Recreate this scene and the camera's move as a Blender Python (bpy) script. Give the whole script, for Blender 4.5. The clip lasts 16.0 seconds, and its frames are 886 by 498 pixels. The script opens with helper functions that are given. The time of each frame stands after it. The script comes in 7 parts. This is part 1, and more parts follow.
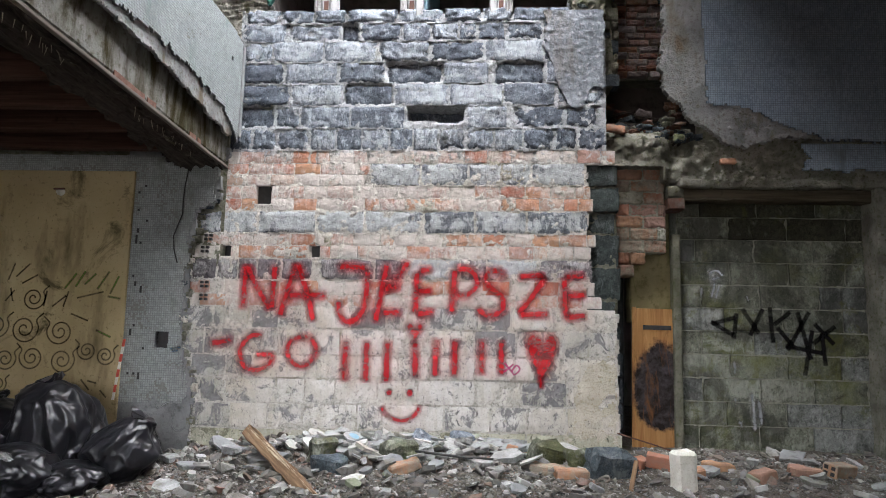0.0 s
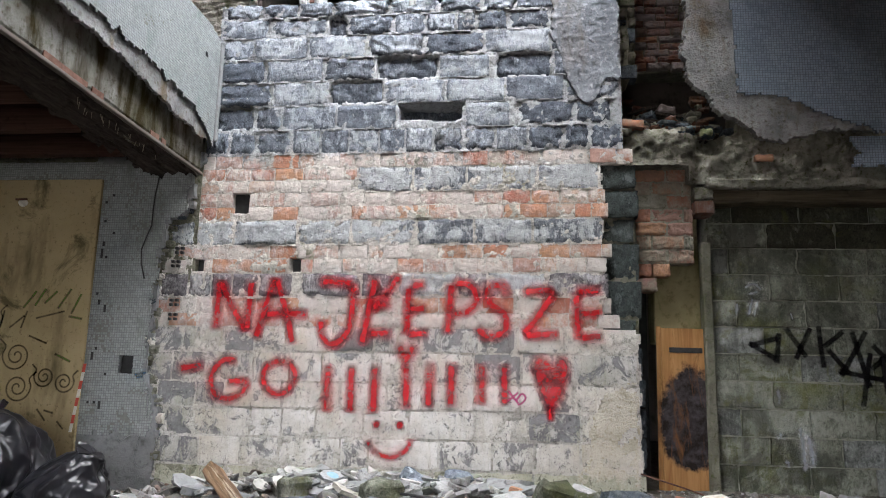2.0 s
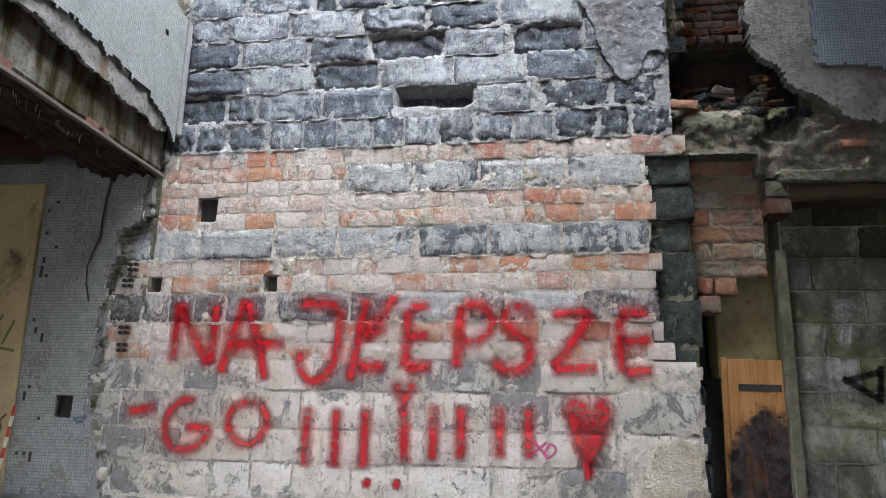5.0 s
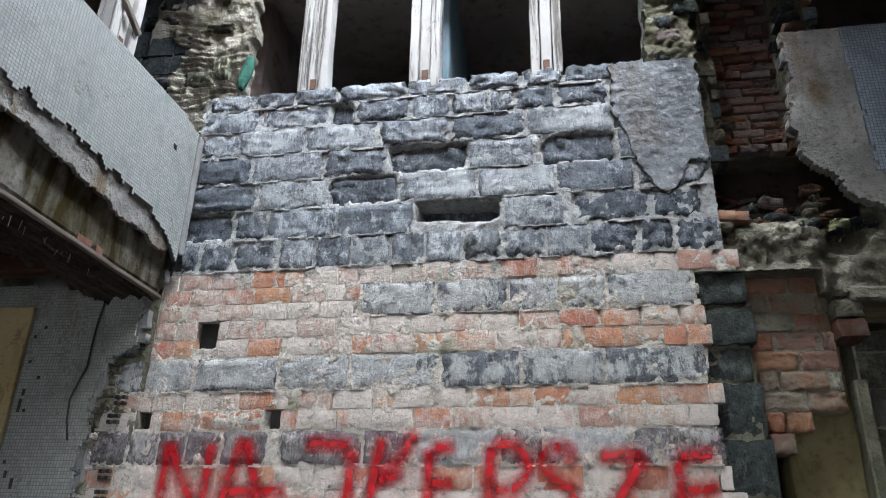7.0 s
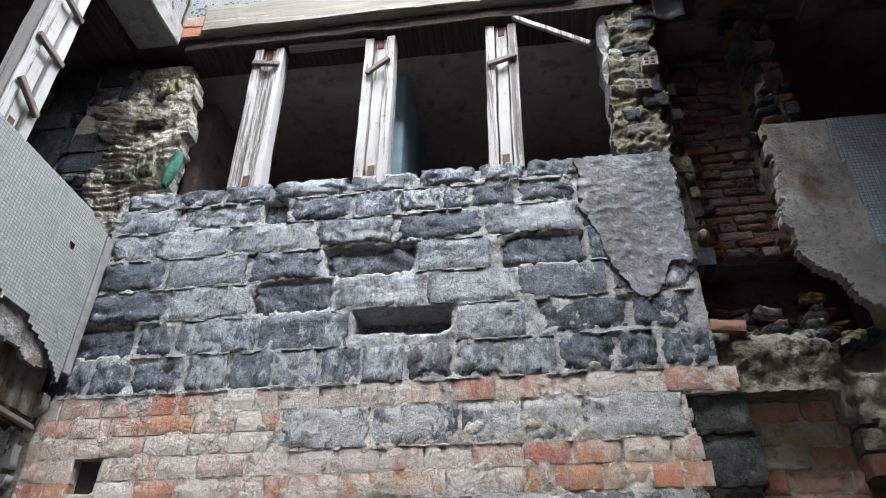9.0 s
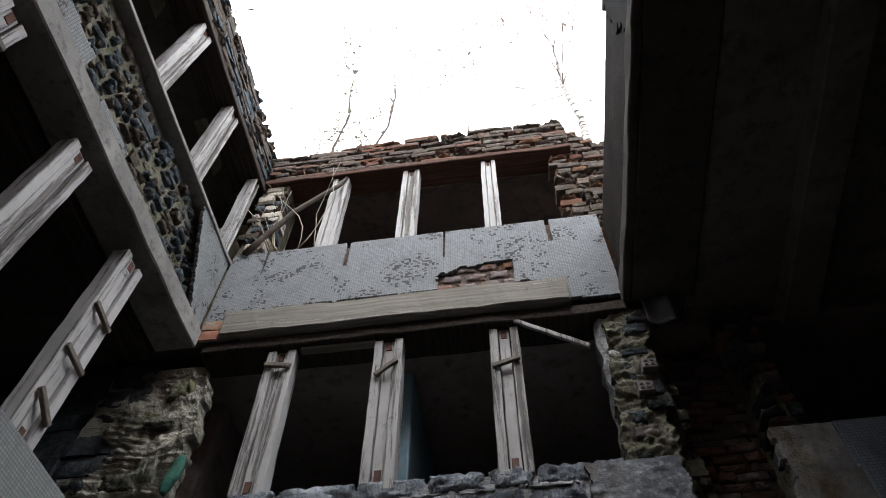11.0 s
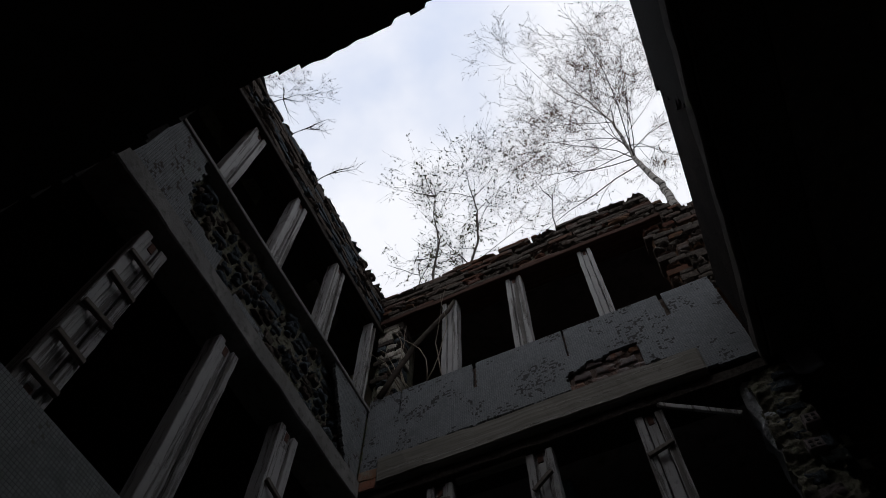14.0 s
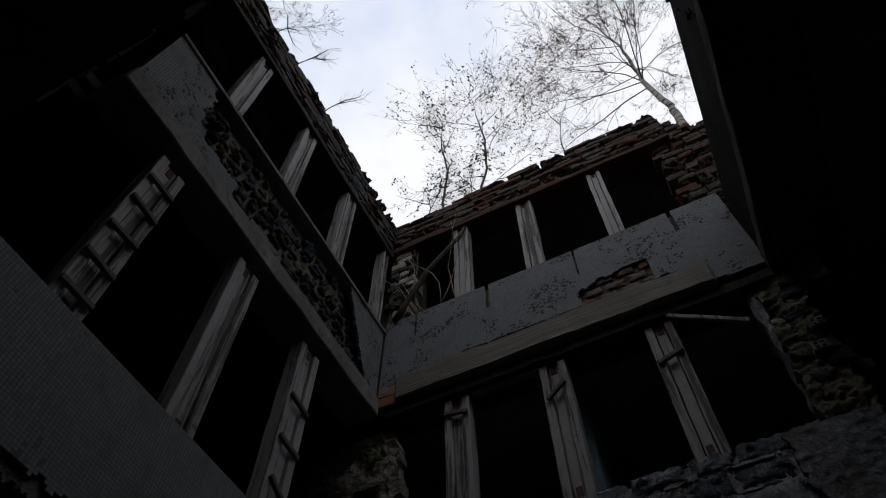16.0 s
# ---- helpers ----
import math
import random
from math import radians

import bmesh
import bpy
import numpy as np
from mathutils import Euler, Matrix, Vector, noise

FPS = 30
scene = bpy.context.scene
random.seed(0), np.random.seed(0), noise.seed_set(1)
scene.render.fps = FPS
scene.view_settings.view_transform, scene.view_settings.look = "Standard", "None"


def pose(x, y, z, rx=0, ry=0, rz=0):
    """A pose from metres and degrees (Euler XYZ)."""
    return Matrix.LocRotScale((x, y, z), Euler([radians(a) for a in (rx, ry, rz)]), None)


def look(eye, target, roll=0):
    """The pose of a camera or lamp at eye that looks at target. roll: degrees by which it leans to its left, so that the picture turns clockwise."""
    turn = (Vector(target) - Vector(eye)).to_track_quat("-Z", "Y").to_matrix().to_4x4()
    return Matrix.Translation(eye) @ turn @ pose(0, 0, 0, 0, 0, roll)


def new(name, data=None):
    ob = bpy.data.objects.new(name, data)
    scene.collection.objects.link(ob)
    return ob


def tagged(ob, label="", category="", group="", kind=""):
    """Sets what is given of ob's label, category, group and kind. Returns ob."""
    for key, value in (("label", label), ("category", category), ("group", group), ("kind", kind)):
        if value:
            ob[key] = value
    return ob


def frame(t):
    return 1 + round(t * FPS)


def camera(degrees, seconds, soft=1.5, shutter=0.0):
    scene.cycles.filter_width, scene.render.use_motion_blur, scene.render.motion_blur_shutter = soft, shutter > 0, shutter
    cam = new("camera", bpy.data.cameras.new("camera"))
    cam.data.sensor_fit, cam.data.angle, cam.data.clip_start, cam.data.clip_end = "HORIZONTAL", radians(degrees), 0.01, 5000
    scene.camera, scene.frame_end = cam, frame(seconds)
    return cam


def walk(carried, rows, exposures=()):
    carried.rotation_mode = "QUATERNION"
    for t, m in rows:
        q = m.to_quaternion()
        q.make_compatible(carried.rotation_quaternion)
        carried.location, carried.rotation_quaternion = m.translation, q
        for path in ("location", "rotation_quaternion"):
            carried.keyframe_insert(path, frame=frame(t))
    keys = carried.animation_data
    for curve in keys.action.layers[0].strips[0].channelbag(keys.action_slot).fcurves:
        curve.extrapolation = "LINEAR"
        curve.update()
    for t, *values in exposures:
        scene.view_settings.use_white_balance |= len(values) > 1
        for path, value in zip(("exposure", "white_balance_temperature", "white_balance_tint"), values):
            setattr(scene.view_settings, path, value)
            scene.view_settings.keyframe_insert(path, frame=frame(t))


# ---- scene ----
cam = camera(65.4, 16.0, soft=1.0)
METRES, EYE, TILT, LEAN, TURN = 3.75, 1.3, 0.0, 0.0, 1.6
PATH = [
    (0, (0.185, -0.009, 1.422), (0.074, 1.971, 1.677), 1.3),
    (0.5, (0.25, 0.172, 1.397), (0.112, 2.147, 1.683), 1.4),
    (1, (0.327, 0.365, 1.37), (0.175, 2.336, 1.674), 1.4),
    (1.5, (0.405, 0.55, 1.379), (0.229, 2.516, 1.701), 1.3),
    (2, (0.447, 0.732, 1.36), (0.239, 2.691, 1.706), 1.3),
    (2.5, (0.44, 0.891, 1.371), (0.205, 2.847, 1.715), 1.3),
    (3, (0.429, 1.097, 1.364), (0.168, 3.047, 1.721), 1.4),
    (5.3, (0.465, 1.857, 1.461), (0.176, 3.787, 1.898), 1.1),
    (5.5, (0.477, 1.895, 1.508), (0.17, 3.821, 1.947), 1.3),
    (6, (0.412, 1.994, 1.562), (0.094, 3.902, 2.071), 1.4),
    (6.5, (0.37, 2.084, 1.605), (0.049, 3.952, 2.243), 1.5),
    (7, (0.337, 2.223, 1.58), (0.018, 4.045, 2.341), 1.4),
    (7.5, (0.423, 2.507, 1.561), (0.11, 4.304, 2.382), 1.2),
    (8, (0.416, 2.738, 1.602), (0.115, 4.527, 2.445), 1.1),
    (8.5, (0.423, 2.87, 1.719), (0.144, 4.621, 2.643), 1.2),
    (9, (0.437, 2.904, 1.773), (0.19, 4.558, 2.871), 0.9),
    (9.5, (0.423, 2.904, 1.791), (0.199, 4.432, 3.062), 0.9),
    (10, (0.404, 2.871, 1.806), (0.206, 4.245, 3.245), 0.9),
    (10.2, (0.411, 2.848, 1.825), (0.222, 4.162, 3.321), 0.7),
    (12.3, (0.374, 2.602, 1.818), (0.193, 3.494, 3.599), -0.3),
    (12.5, (0.383, 2.585, 1.803), (0.17, 3.459, 3.589), -0.0),
    (13, (0.384, 2.537, 1.771), (0.101, 3.376, 3.564), 0.2),
    (13.5, (0.379, 2.513, 1.753), (0.041, 3.322, 3.551), 0.3),
    (14, (0.366, 2.501, 1.716), (-0.004, 3.287, 3.517), 0.6),
    (14.5, (0.338, 2.513, 1.681), (-0.048, 3.301, 3.479), 0.5),
    (15, (0.313, 2.528, 1.652), (-0.087, 3.339, 3.436), 0.3),
    (15.5, (0.304, 2.541, 1.602), (-0.107, 3.384, 3.369), 0.3),
    (16, (0.289, 2.565, 1.567), (-0.164, 3.48, 3.286), 0.1),
]
EXPOSURES = [(0, 4.08, 6500, 11), (3.0, 4.10, 6480, 11), (6.0, 3.92, 6330, 9), (7.0, 3.84, 6300, 8), (8.5, 3.87, 6350, 8), (9.5, 3.75, 6600, 8), (10.2, 3.45, 6750, 9), (11.3, 1.2, 6600, 12), (12.3, -0.95, 6500, 13), (13.2, -1.2, 6480, 13), (14.3, -1.25, 6450, 13), (16, -1.2, 6450, 13)]
walk(cam, [(t, look(eye, target, roll)) for t, eye, target, roll in PATH], EXPOSURES)

# ---- sky and light ----
world = bpy.data.worlds.new("sky")
scene.world = world
world.use_nodes = True
wn = world.node_tree
bg = wn.nodes["Background"]
sky = wn.nodes.new("ShaderNodeTexSky")
sky.sky_type = 'NISHITA'
sky.sun_disc = False
sky.sun_elevation = radians(62)
sky.sun_rotation = radians(170)
sky_dim = wn.nodes.new("ShaderNodeMix")
sky_dim.data_type, sky_dim.blend_type = 'RGBA', 'MULTIPLY'
sky_dim.inputs[0].default_value = 1.0
sky_dim.inputs[7].default_value = (4.6, 5.0, 4.9, 1)
wn.links.new(sky.outputs[0], sky_dim.inputs[6])
wco = wn.nodes.new("ShaderNodeTexCoord")
cloud = wn.nodes.new("ShaderNodeTexNoise")
cloud.inputs["Scale"].default_value = 5.0
cloud.inputs["Detail"].default_value = 6
cloud.inputs["Roughness"].default_value = 0.55
wn.links.new(wco.outputs["Generated"], cloud.inputs["Vector"])
gap = wn.nodes.new("ShaderNodeVectorMath")
gap.operation = 'DISTANCE'
gap.inputs[1].default_value = (-0.11, 0.15, 0.98)
wn.links.new(wco.outputs["Generated"], gap.inputs[0])
edge = wn.nodes.new("ShaderNodeMath")
edge.operation = 'MULTIPLY_ADD'
edge.inputs[1].default_value = 0.9
wn.links.new(cloud.outputs[0], edge.inputs[0])
wn.links.new(gap.outputs["Value"], edge.inputs[2])
cover = wn.nodes.new("ShaderNodeValToRGB")
cover.color_ramp.elements[0].position, cover.color_ramp.elements[1].position = 0.40, 0.72
cover.color_ramp.elements[0].color = (0.58, 0.58, 0.58, 1)
wn.links.new(edge.outputs[0], cover.inputs[0])
sky_mix = wn.nodes.new("ShaderNodeMix")
sky_mix.data_type = 'RGBA'
sky_mix.inputs[7].default_value = (20.3, 20.9, 21.7, 1)
wn.links.new(cover.outputs[0], sky_mix.inputs[0])
wn.links.new(sky_dim.outputs[2], sky_mix.inputs[6])
height = wn.nodes.new("ShaderNodeSeparateXYZ")
wn.links.new(wco.outputs["Generated"], height.inputs[0])
overcast = wn.nodes.new("ShaderNodeValToRGB")
overcast.color_ramp.elements[0].color = (0.34, 0.34, 0.35, 1)
overcast.color_ramp.elements[1].color = (1.0, 1.0, 1.0, 1)
overcast.color_ramp.elements[1].position = 0.9
wn.links.new(height.outputs[2], overcast.inputs[0])
graded = wn.nodes.new("ShaderNodeMix")
graded.data_type, graded.blend_type = 'RGBA', 'MULTIPLY'
graded.inputs[0].default_value = 1.0
wn.links.new(sky_mix.outputs[2], graded.inputs[6])
wn.links.new(overcast.outputs[0], graded.inputs[7])
wn.links.new(graded.outputs[2], bg.inputs[0])
bg.inputs[1].default_value = 0.11
sun_light = bpy.data.lights.new("sun", 'SUN')
sun_light.energy = 0.4
sun_light.angle = radians(40)
sun_light.color = (1.0, 0.985, 0.96)
sun = new("sun", sun_light)
sun.matrix_world = look((-1.2, -3.0, 20), (0, 5, 4))

# ---- materials ----


class Nodes:
    """A small builder for one principled material."""

    def __init__(self, name):
        self.m = bpy.data.materials.new(name)
        self.m.use_nodes = True
        self.t = self.m.node_tree
        self.b = self.t.nodes["Principled BSDF"]
        self.geo = self.t.nodes.new("ShaderNodeNewGeometry")
        self.pos = self.geo.outputs["Position"]

    def put(self, sock, v):
        if isinstance(v, bpy.types.NodeSocket):
            self.t.links.new(v, sock)
        elif isinstance(v, (tuple, list)):
            sock.default_value = (*v, 1) if len(v) == 3 and len(sock.default_value) == 4 else v
        else:
            sock.default_value = v

    def stretch(self, sx, sy, sz, vec=None):
        n = self.t.nodes.new("ShaderNodeVectorMath")
        n.operation = 'MULTIPLY'
        self.put(n.inputs[0], vec or self.pos)
        n.inputs[1].default_value = (sx, sy, sz)
        return n.outputs[0]

    def noise(self, scale, detail=3.0, rough=0.55, vec=None, distort=0.0):
        n = self.t.nodes.new("ShaderNodeTexNoise")
        self.put(n.inputs["Vector"], vec or self.pos)
        n.inputs["Scale"].default_value = scale
        n.inputs["Detail"].default_value = detail
        n.inputs["Roughness"].default_value = rough
        n.inputs["Distortion"].default_value = distort
        return n.outputs[0]

    def voronoi(self, scale, feature='F1', vec=None, out=0):
        n = self.t.nodes.new("ShaderNodeTexVoronoi")
        n.feature = feature
        self.put(n.inputs["Vector"], vec or self.pos)
        n.inputs["Scale"].default_value = scale
        return n.outputs[out]

    def ramp(self, fac, *stops):
        n = self.t.nodes.new("ShaderNodeValToRGB")
        e = n.color_ramp.elements
        while len(e) < len(stops):
            e.new(0.5)
        for i, (p, c) in enumerate(stops):
            e[i].position = p
            e[i].color = (c, c, c, 1) if isinstance(c, (int, float)) else (*c, 1)
        self.put(n.inputs[0], fac)
        return n.outputs[0]

    def step(self, fac, lo, hi):
        return self.ramp(fac, (lo, 0.0), (hi, 1.0))

    def mix(self, fac, a, b, mode='MIX'):
        n = self.t.nodes.new("ShaderNodeMix")
        n.data_type, n.blend_type = 'RGBA', mode
        self.put(n.inputs[0], fac)
        self.put(n.inputs[6], a)
        self.put(n.inputs[7], b)
        return n.outputs[2]

    def calc(self, op, a, b=0.0, c=0.0):
        n = self.t.nodes.new("ShaderNodeMath")
        n.operation = op
        for i, v in enumerate((a, b, c)):
            self.put(n.inputs[i], v)
        return n.outputs[0]

    def axes(self, vec=None):
        n = self.t.nodes.new("ShaderNodeSeparateXYZ")
        self.put(n.inputs[0], vec or self.pos)
        return n.outputs[0], n.outputs[1], n.outputs[2]

    def combine(self, x, y, z):
        n = self.t.nodes.new("ShaderNodeCombineXYZ")
        for i, v in enumerate((x, y, z)):
            self.put(n.inputs[i], v)
        return n.outputs[0]

    def each(self):
        """A random value for each object."""
        return self.t.nodes.new("ShaderNodeObjectInfo").outputs["Random"]

    def island(self):
        return self.geo.outputs["Random Per Island"]

    def bump(self, height, strength=0.5, dist=0.01, under=None):
        n = self.t.nodes.new("ShaderNodeBump")
        n.inputs["Strength"].default_value = strength
        n.inputs["Distance"].default_value = dist
        self.put(n.inputs["Height"], height)
        if under:
            self.put(n.inputs["Normal"], under)
        return n.outputs[0]

    def done(self, color, rough=0.9, normal=None, metal=0.0, spec=0.04):
        self.put(self.b.inputs["Base Color"], color)
        self.put(self.b.inputs["Roughness"], rough)
        self.put(self.b.inputs["Metallic"], metal)
        self.put(self.b.inputs["Specular IOR Level"], spec)
        if normal:
            self.put(self.b.inputs["Normal"], normal)
        return self.m


def slag_block(name, coverage, wash, dark=(0.030, 0.036, 0.047), pale=(0.13, 0.145, 0.17), tint=(0.10, 0.11, 0.06), streaky=0.42, patchy=0.38, tinted=0.60, flecks=0.0, vary=0.06, soft=0.05, relief=1.0, damp=0.0):
    """Blue-grey slag stone with remains of whitewash that cover more or less of it."""
    g = Nodes(name)
    r = g.each()
    grain = g.noise(7, 9, 0.74, None, 0.4)
    fine = g.noise(85, 6, 0.78)
    base = g.mix(g.step(grain, 0.34, 0.68), dark, pale)
    base = g.mix(g.calc('MULTIPLY', r, 0.30), base, pale)
    base = g.mix(g.calc('MULTIPLY', g.step(g.noise(24, 7, 0.8, None, 0.6), 0.50, 0.60), 0.7), base, tuple(c * 0.55 for c in dark))
    base = g.mix(g.calc('MULTIPLY', g.step(g.noise(31, 7, 0.8, g.stretch(1, 1, 0.6)), 0.52, 0.62), 0.6), base, tuple(c * 1.5 for c in pale))
    base = g.mix(g.calc('MULTIPLY', g.step(g.noise(1.9, 5), tinted, tinted + 0.16), 0.7), base, tint)
    base = g.mix(g.calc('MULTIPLY', g.step(fine, 0.50, 0.72), 0.55), base, tuple(c * 1.7 for c in pale))
    streak = g.noise(1.0, 10, 0.80, g.stretch(58, 58, 15), 0.5)
    blot = g.noise(6.5, 11, 0.74, None, 0.9)
    wide = g.noise(1.3, 4, 0.6)
    m = g.calc('ADD', g.calc('MULTIPLY', streak, streaky), g.calc('MULTIPLY', blot, patchy))
    m = g.calc('ADD', m, g.calc('MULTIPLY', wide, 0.20))
    m = g.calc('ADD', m, g.calc('MULTIPLY', g.calc('SUBTRACT', g.calc('FRACT', g.calc('MULTIPLY', r, 5.7)), 0.5), vary))
    # the wash wore off first along the arrises and where a face is broken
    ox, oy, oz = g.axes(g.t.nodes.new("ShaderNodeTexCoord").outputs["Object"])
    rim = g.calc('MAXIMUM', g.calc('ABSOLUTE', ox), g.calc('ABSOLUTE', g.calc('SUBTRACT', oz, 0.06)))
    m = g.calc('SUBTRACT', m, g.calc('MULTIPLY', g.ramp(rim, (0.33, 0.0), (0.52, 1.0)), 0.055))
    m = g.calc('ADD', m, g.calc('MULTIPLY', g.calc('SUBTRACT', g.noise(9, 3, 0.5, None, 1.2), 0.5), 0.22))
    mask = g.step(m, 0.53 - coverage - soft / 2, 0.53 - coverage + soft / 2)
    worn = g.mix(g.step(g.noise(26, 8, 0.75, g.stretch(1, 1, 0.5)), 0.32, 0.70), tuple(c * 0.52 for c in wash), wash)
    color = g.mix(g.calc('MULTIPLY', mask, 0.93), base, worn)
    scratch = g.noise(1.0, 7, 0.8, g.stretch(120, 120, 20), 0.3)
    color = g.mix(g.calc('MULTIPLY', g.step(scratch, 0.50, 0.60), 0.30), color, tuple(c * 1.1 for c in pale))
    color = g.mix(g.calc('MULTIPLY', g.step(g.noise(17, 8, 0.8, None, 0.9), 0.575, 0.60), flecks), color, base)
    color = g.mix(g.calc('MULTIPLY', g.step(g.noise(48, 6, 0.8), 0.60, 0.66), 0.8), color, tuple(c * 0.7 for c in dark))
    if damp:
        soak = g.calc('ADD', g.calc('MULTIPLY', g.noise(1.5, 7, 0.68, None, 0.7), 0.75), g.calc('MULTIPLY', g.noise(1.0, 6, 0.7, g.stretch(7, 7, 1.3), 0.4), 0.25))
        color = g.mix(g.calc('MULTIPLY', g.step(soak, 0.47, 0.56), damp), color, (0.022, 0.023, 0.017))
        color = g.mix(g.calc('MULTIPLY', g.step(g.noise(2.6, 8, 0.75, None, 0.8), 0.56, 0.63), damp * 0.8), color, (0.12, 0.125, 0.035))
    h = g.calc('ADD', g.calc('ADD', g.noise(14, 10, 0.78, None, 0.4), g.calc('MULTIPLY', fine, 0.35)), g.calc('MULTIPLY', mask, 0.10))
    return g.done(color, 0.9, g.bump(h, 0.85, 0.022 * relief))


def limed(name, lime, tan, bared, moss, flaked):
    """Old limewash on blocks: chalky white, warm where it thinned, flaked off in patches down to the grey block."""
    g = Nodes(name)
    r = g.each()
    warm = g.calc('ADD', g.calc('MULTIPLY', g.noise(0.9, 5, 0.6), 0.7), g.calc('MULTIPLY', r, 0.12))
    col = g.mix(g.step(warm, 0.34, 0.52), lime, tan)
    col = g.mix(g.calc('MULTIPLY', g.step(g.noise(13, 8, 0.75), 0.40, 0.72), 0.6), col, tuple(c * 0.66 for c in tan))
    drip = g.noise(1.0, 7, 0.75, g.stretch(9, 9, 1.7), 0.5)
    col = g.mix(g.calc('MULTIPLY', g.step(drip, 0.50, 0.68), 0.6), col, moss)
    f = g.calc('ADD', g.calc('MULTIPLY', g.noise(5.5, 11, 0.74, None, 0.8), 0.72), g.calc('MULTIPLY', g.noise(1.0, 8, 0.8, g.stretch(30, 30, 12), 0.4), 0.28))
    f = g.calc('ADD', f, g.calc('MULTIPLY', g.calc('SUBTRACT', g.calc('FRACT', g.calc('MULTIPLY', r, 5.7)), 0.5), 0.09))
    gone = g.step(f, flaked, flaked + 0.035)
    under = g.mix(g.step(g.noise(19, 7, 0.75), 0.35, 0.68), bared, tuple(c * 2.1 for c in bared))
    col = g.mix(g.calc('MULTIPLY', gone, 0.88), col, under)
    col = g.mix(g.calc('MULTIPLY', g.step(g.noise(60, 6, 0.8), 0.58, 0.66), 0.75), col, tuple(c * 0.6 for c in bared))
    pits = g.step(g.noise(22, 7, 0.8, g.stretch(1, 1, 0.7), 0.7), 0.585, 0.61)
    col = g.mix(g.calc('MULTIPLY', pits, 0.85), col, tuple(c * 0.8 for c in bared))
    seep = g.step(g.noise(1.0, 8, 0.8, g.stretch(40, 40, 7), 0.5), 0.56, 0.68)
    col = g.mix(g.calc('MULTIPLY', seep, 0.45), col, tuple(c * 1.6 for c in bared))
    h = g.calc('SUBTRACT', g.calc('ADD', g.noise(16, 9, 0.75), g.calc('MULTIPLY', g.noise(80, 4, 0.75), 0.4)), g.calc('MULTIPLY', gone, 0.35))
    return g.done(col, 0.92, g.bump(h, 0.85, 0.016))


def brick_clay(name, coverage, wash=(0.56, 0.53, 0.51), dull=1.0):
    g = Nodes(name)
    r = g.each()
    base = g.ramp(r, (0.0, (0.34, 0.13, 0.09)), (0.35, (0.43, 0.20, 0.12)), (0.6, (0.48, 0.28, 0.16)), (0.8, (0.38, 0.22, 0.19)), (1.0, (0.44, 0.36, 0.29)))
    base = g.mix(1.0, base, (dull, dull, dull), 'MULTIPLY')
    base = g.mix(g.step(g.noise(16, 7, 0.7), 0.35, 0.75), base, tuple(dull * c for c in (0.28, 0.18, 0.145)))
    streak = g.noise(1.0, 8, 0.75, g.stretch(22, 22, 11), 0.4)
    m = g.calc('ADD', g.calc('MULTIPLY', streak, 0.45), g.calc('MULTIPLY', g.noise(6, 7, 0.68), 0.35))
    m = g.calc('ADD', m, g.calc('MULTIPLY', g.noise(1.5, 4), 0.20))
    m = g.calc('ADD', m, g.calc('MULTIPLY', g.calc('SUBTRACT', g.calc('FRACT', g.calc('MULTIPLY', r, 7.3)), 0.5), 0.24))
    mask = g.step(m, 0.47 - coverage, 0.61 - coverage)
    chalky = g.mix(g.step(g.noise(24, 6, 0.7), 0.35, 0.7), tuple(c * 0.74 for c in wash), wash)
    color = g.mix(g.calc('MULTIPLY', mask, 0.94), base, chalky)
    color = g.mix(g.step(g.noise(48, 5, 0.75), 0.64, 0.72), color, tuple(dull * c for c in (0.12, 0.095, 0.08)))
    h = g.calc('ADD', g.noise(34, 7, 0.75), g.calc('MULTIPLY', mask, 0.3))
    return g.done(color, 0.9, g.bump(h, 0.9, 0.014))


def mottled(name, a, b, c, scale=3.0, bump=0.6, dist=0.012, rough=0.92, stain=(0.07, 0.08, 0.04), stained=0.62):
    """Plaster, mortar or concrete: two tones, a third in flecks and stains of moss or dirt."""
    g = Nodes(name)
    n1 = g.noise(scale, 6, 0.62, None, 0.5)
    n2 = g.noise(scale * 7, 5, 0.65)
    col = g.mix(g.step(n1, 0.34, 0.68), a, b)
    col = g.mix(g.step(n2, 0.52, 0.72), col, c)
    drip = g.noise(1.0, 5, 0.6, g.stretch(5, 5, 1.6), 0.3)
    col = g.mix(g.step(drip, stained, stained + 0.16), col, stain)
    col = g.mix(g.step(g.noise(90, 3, 0.7), 0.66, 0.8), col, tuple(v * 0.55 for v in a))
    h = g.calc('ADD', n2, g.calc('MULTIPLY', g.noise(70, 4, 0.7), 0.4))
    return g.done(col, rough, g.bump(h, bump, dist))


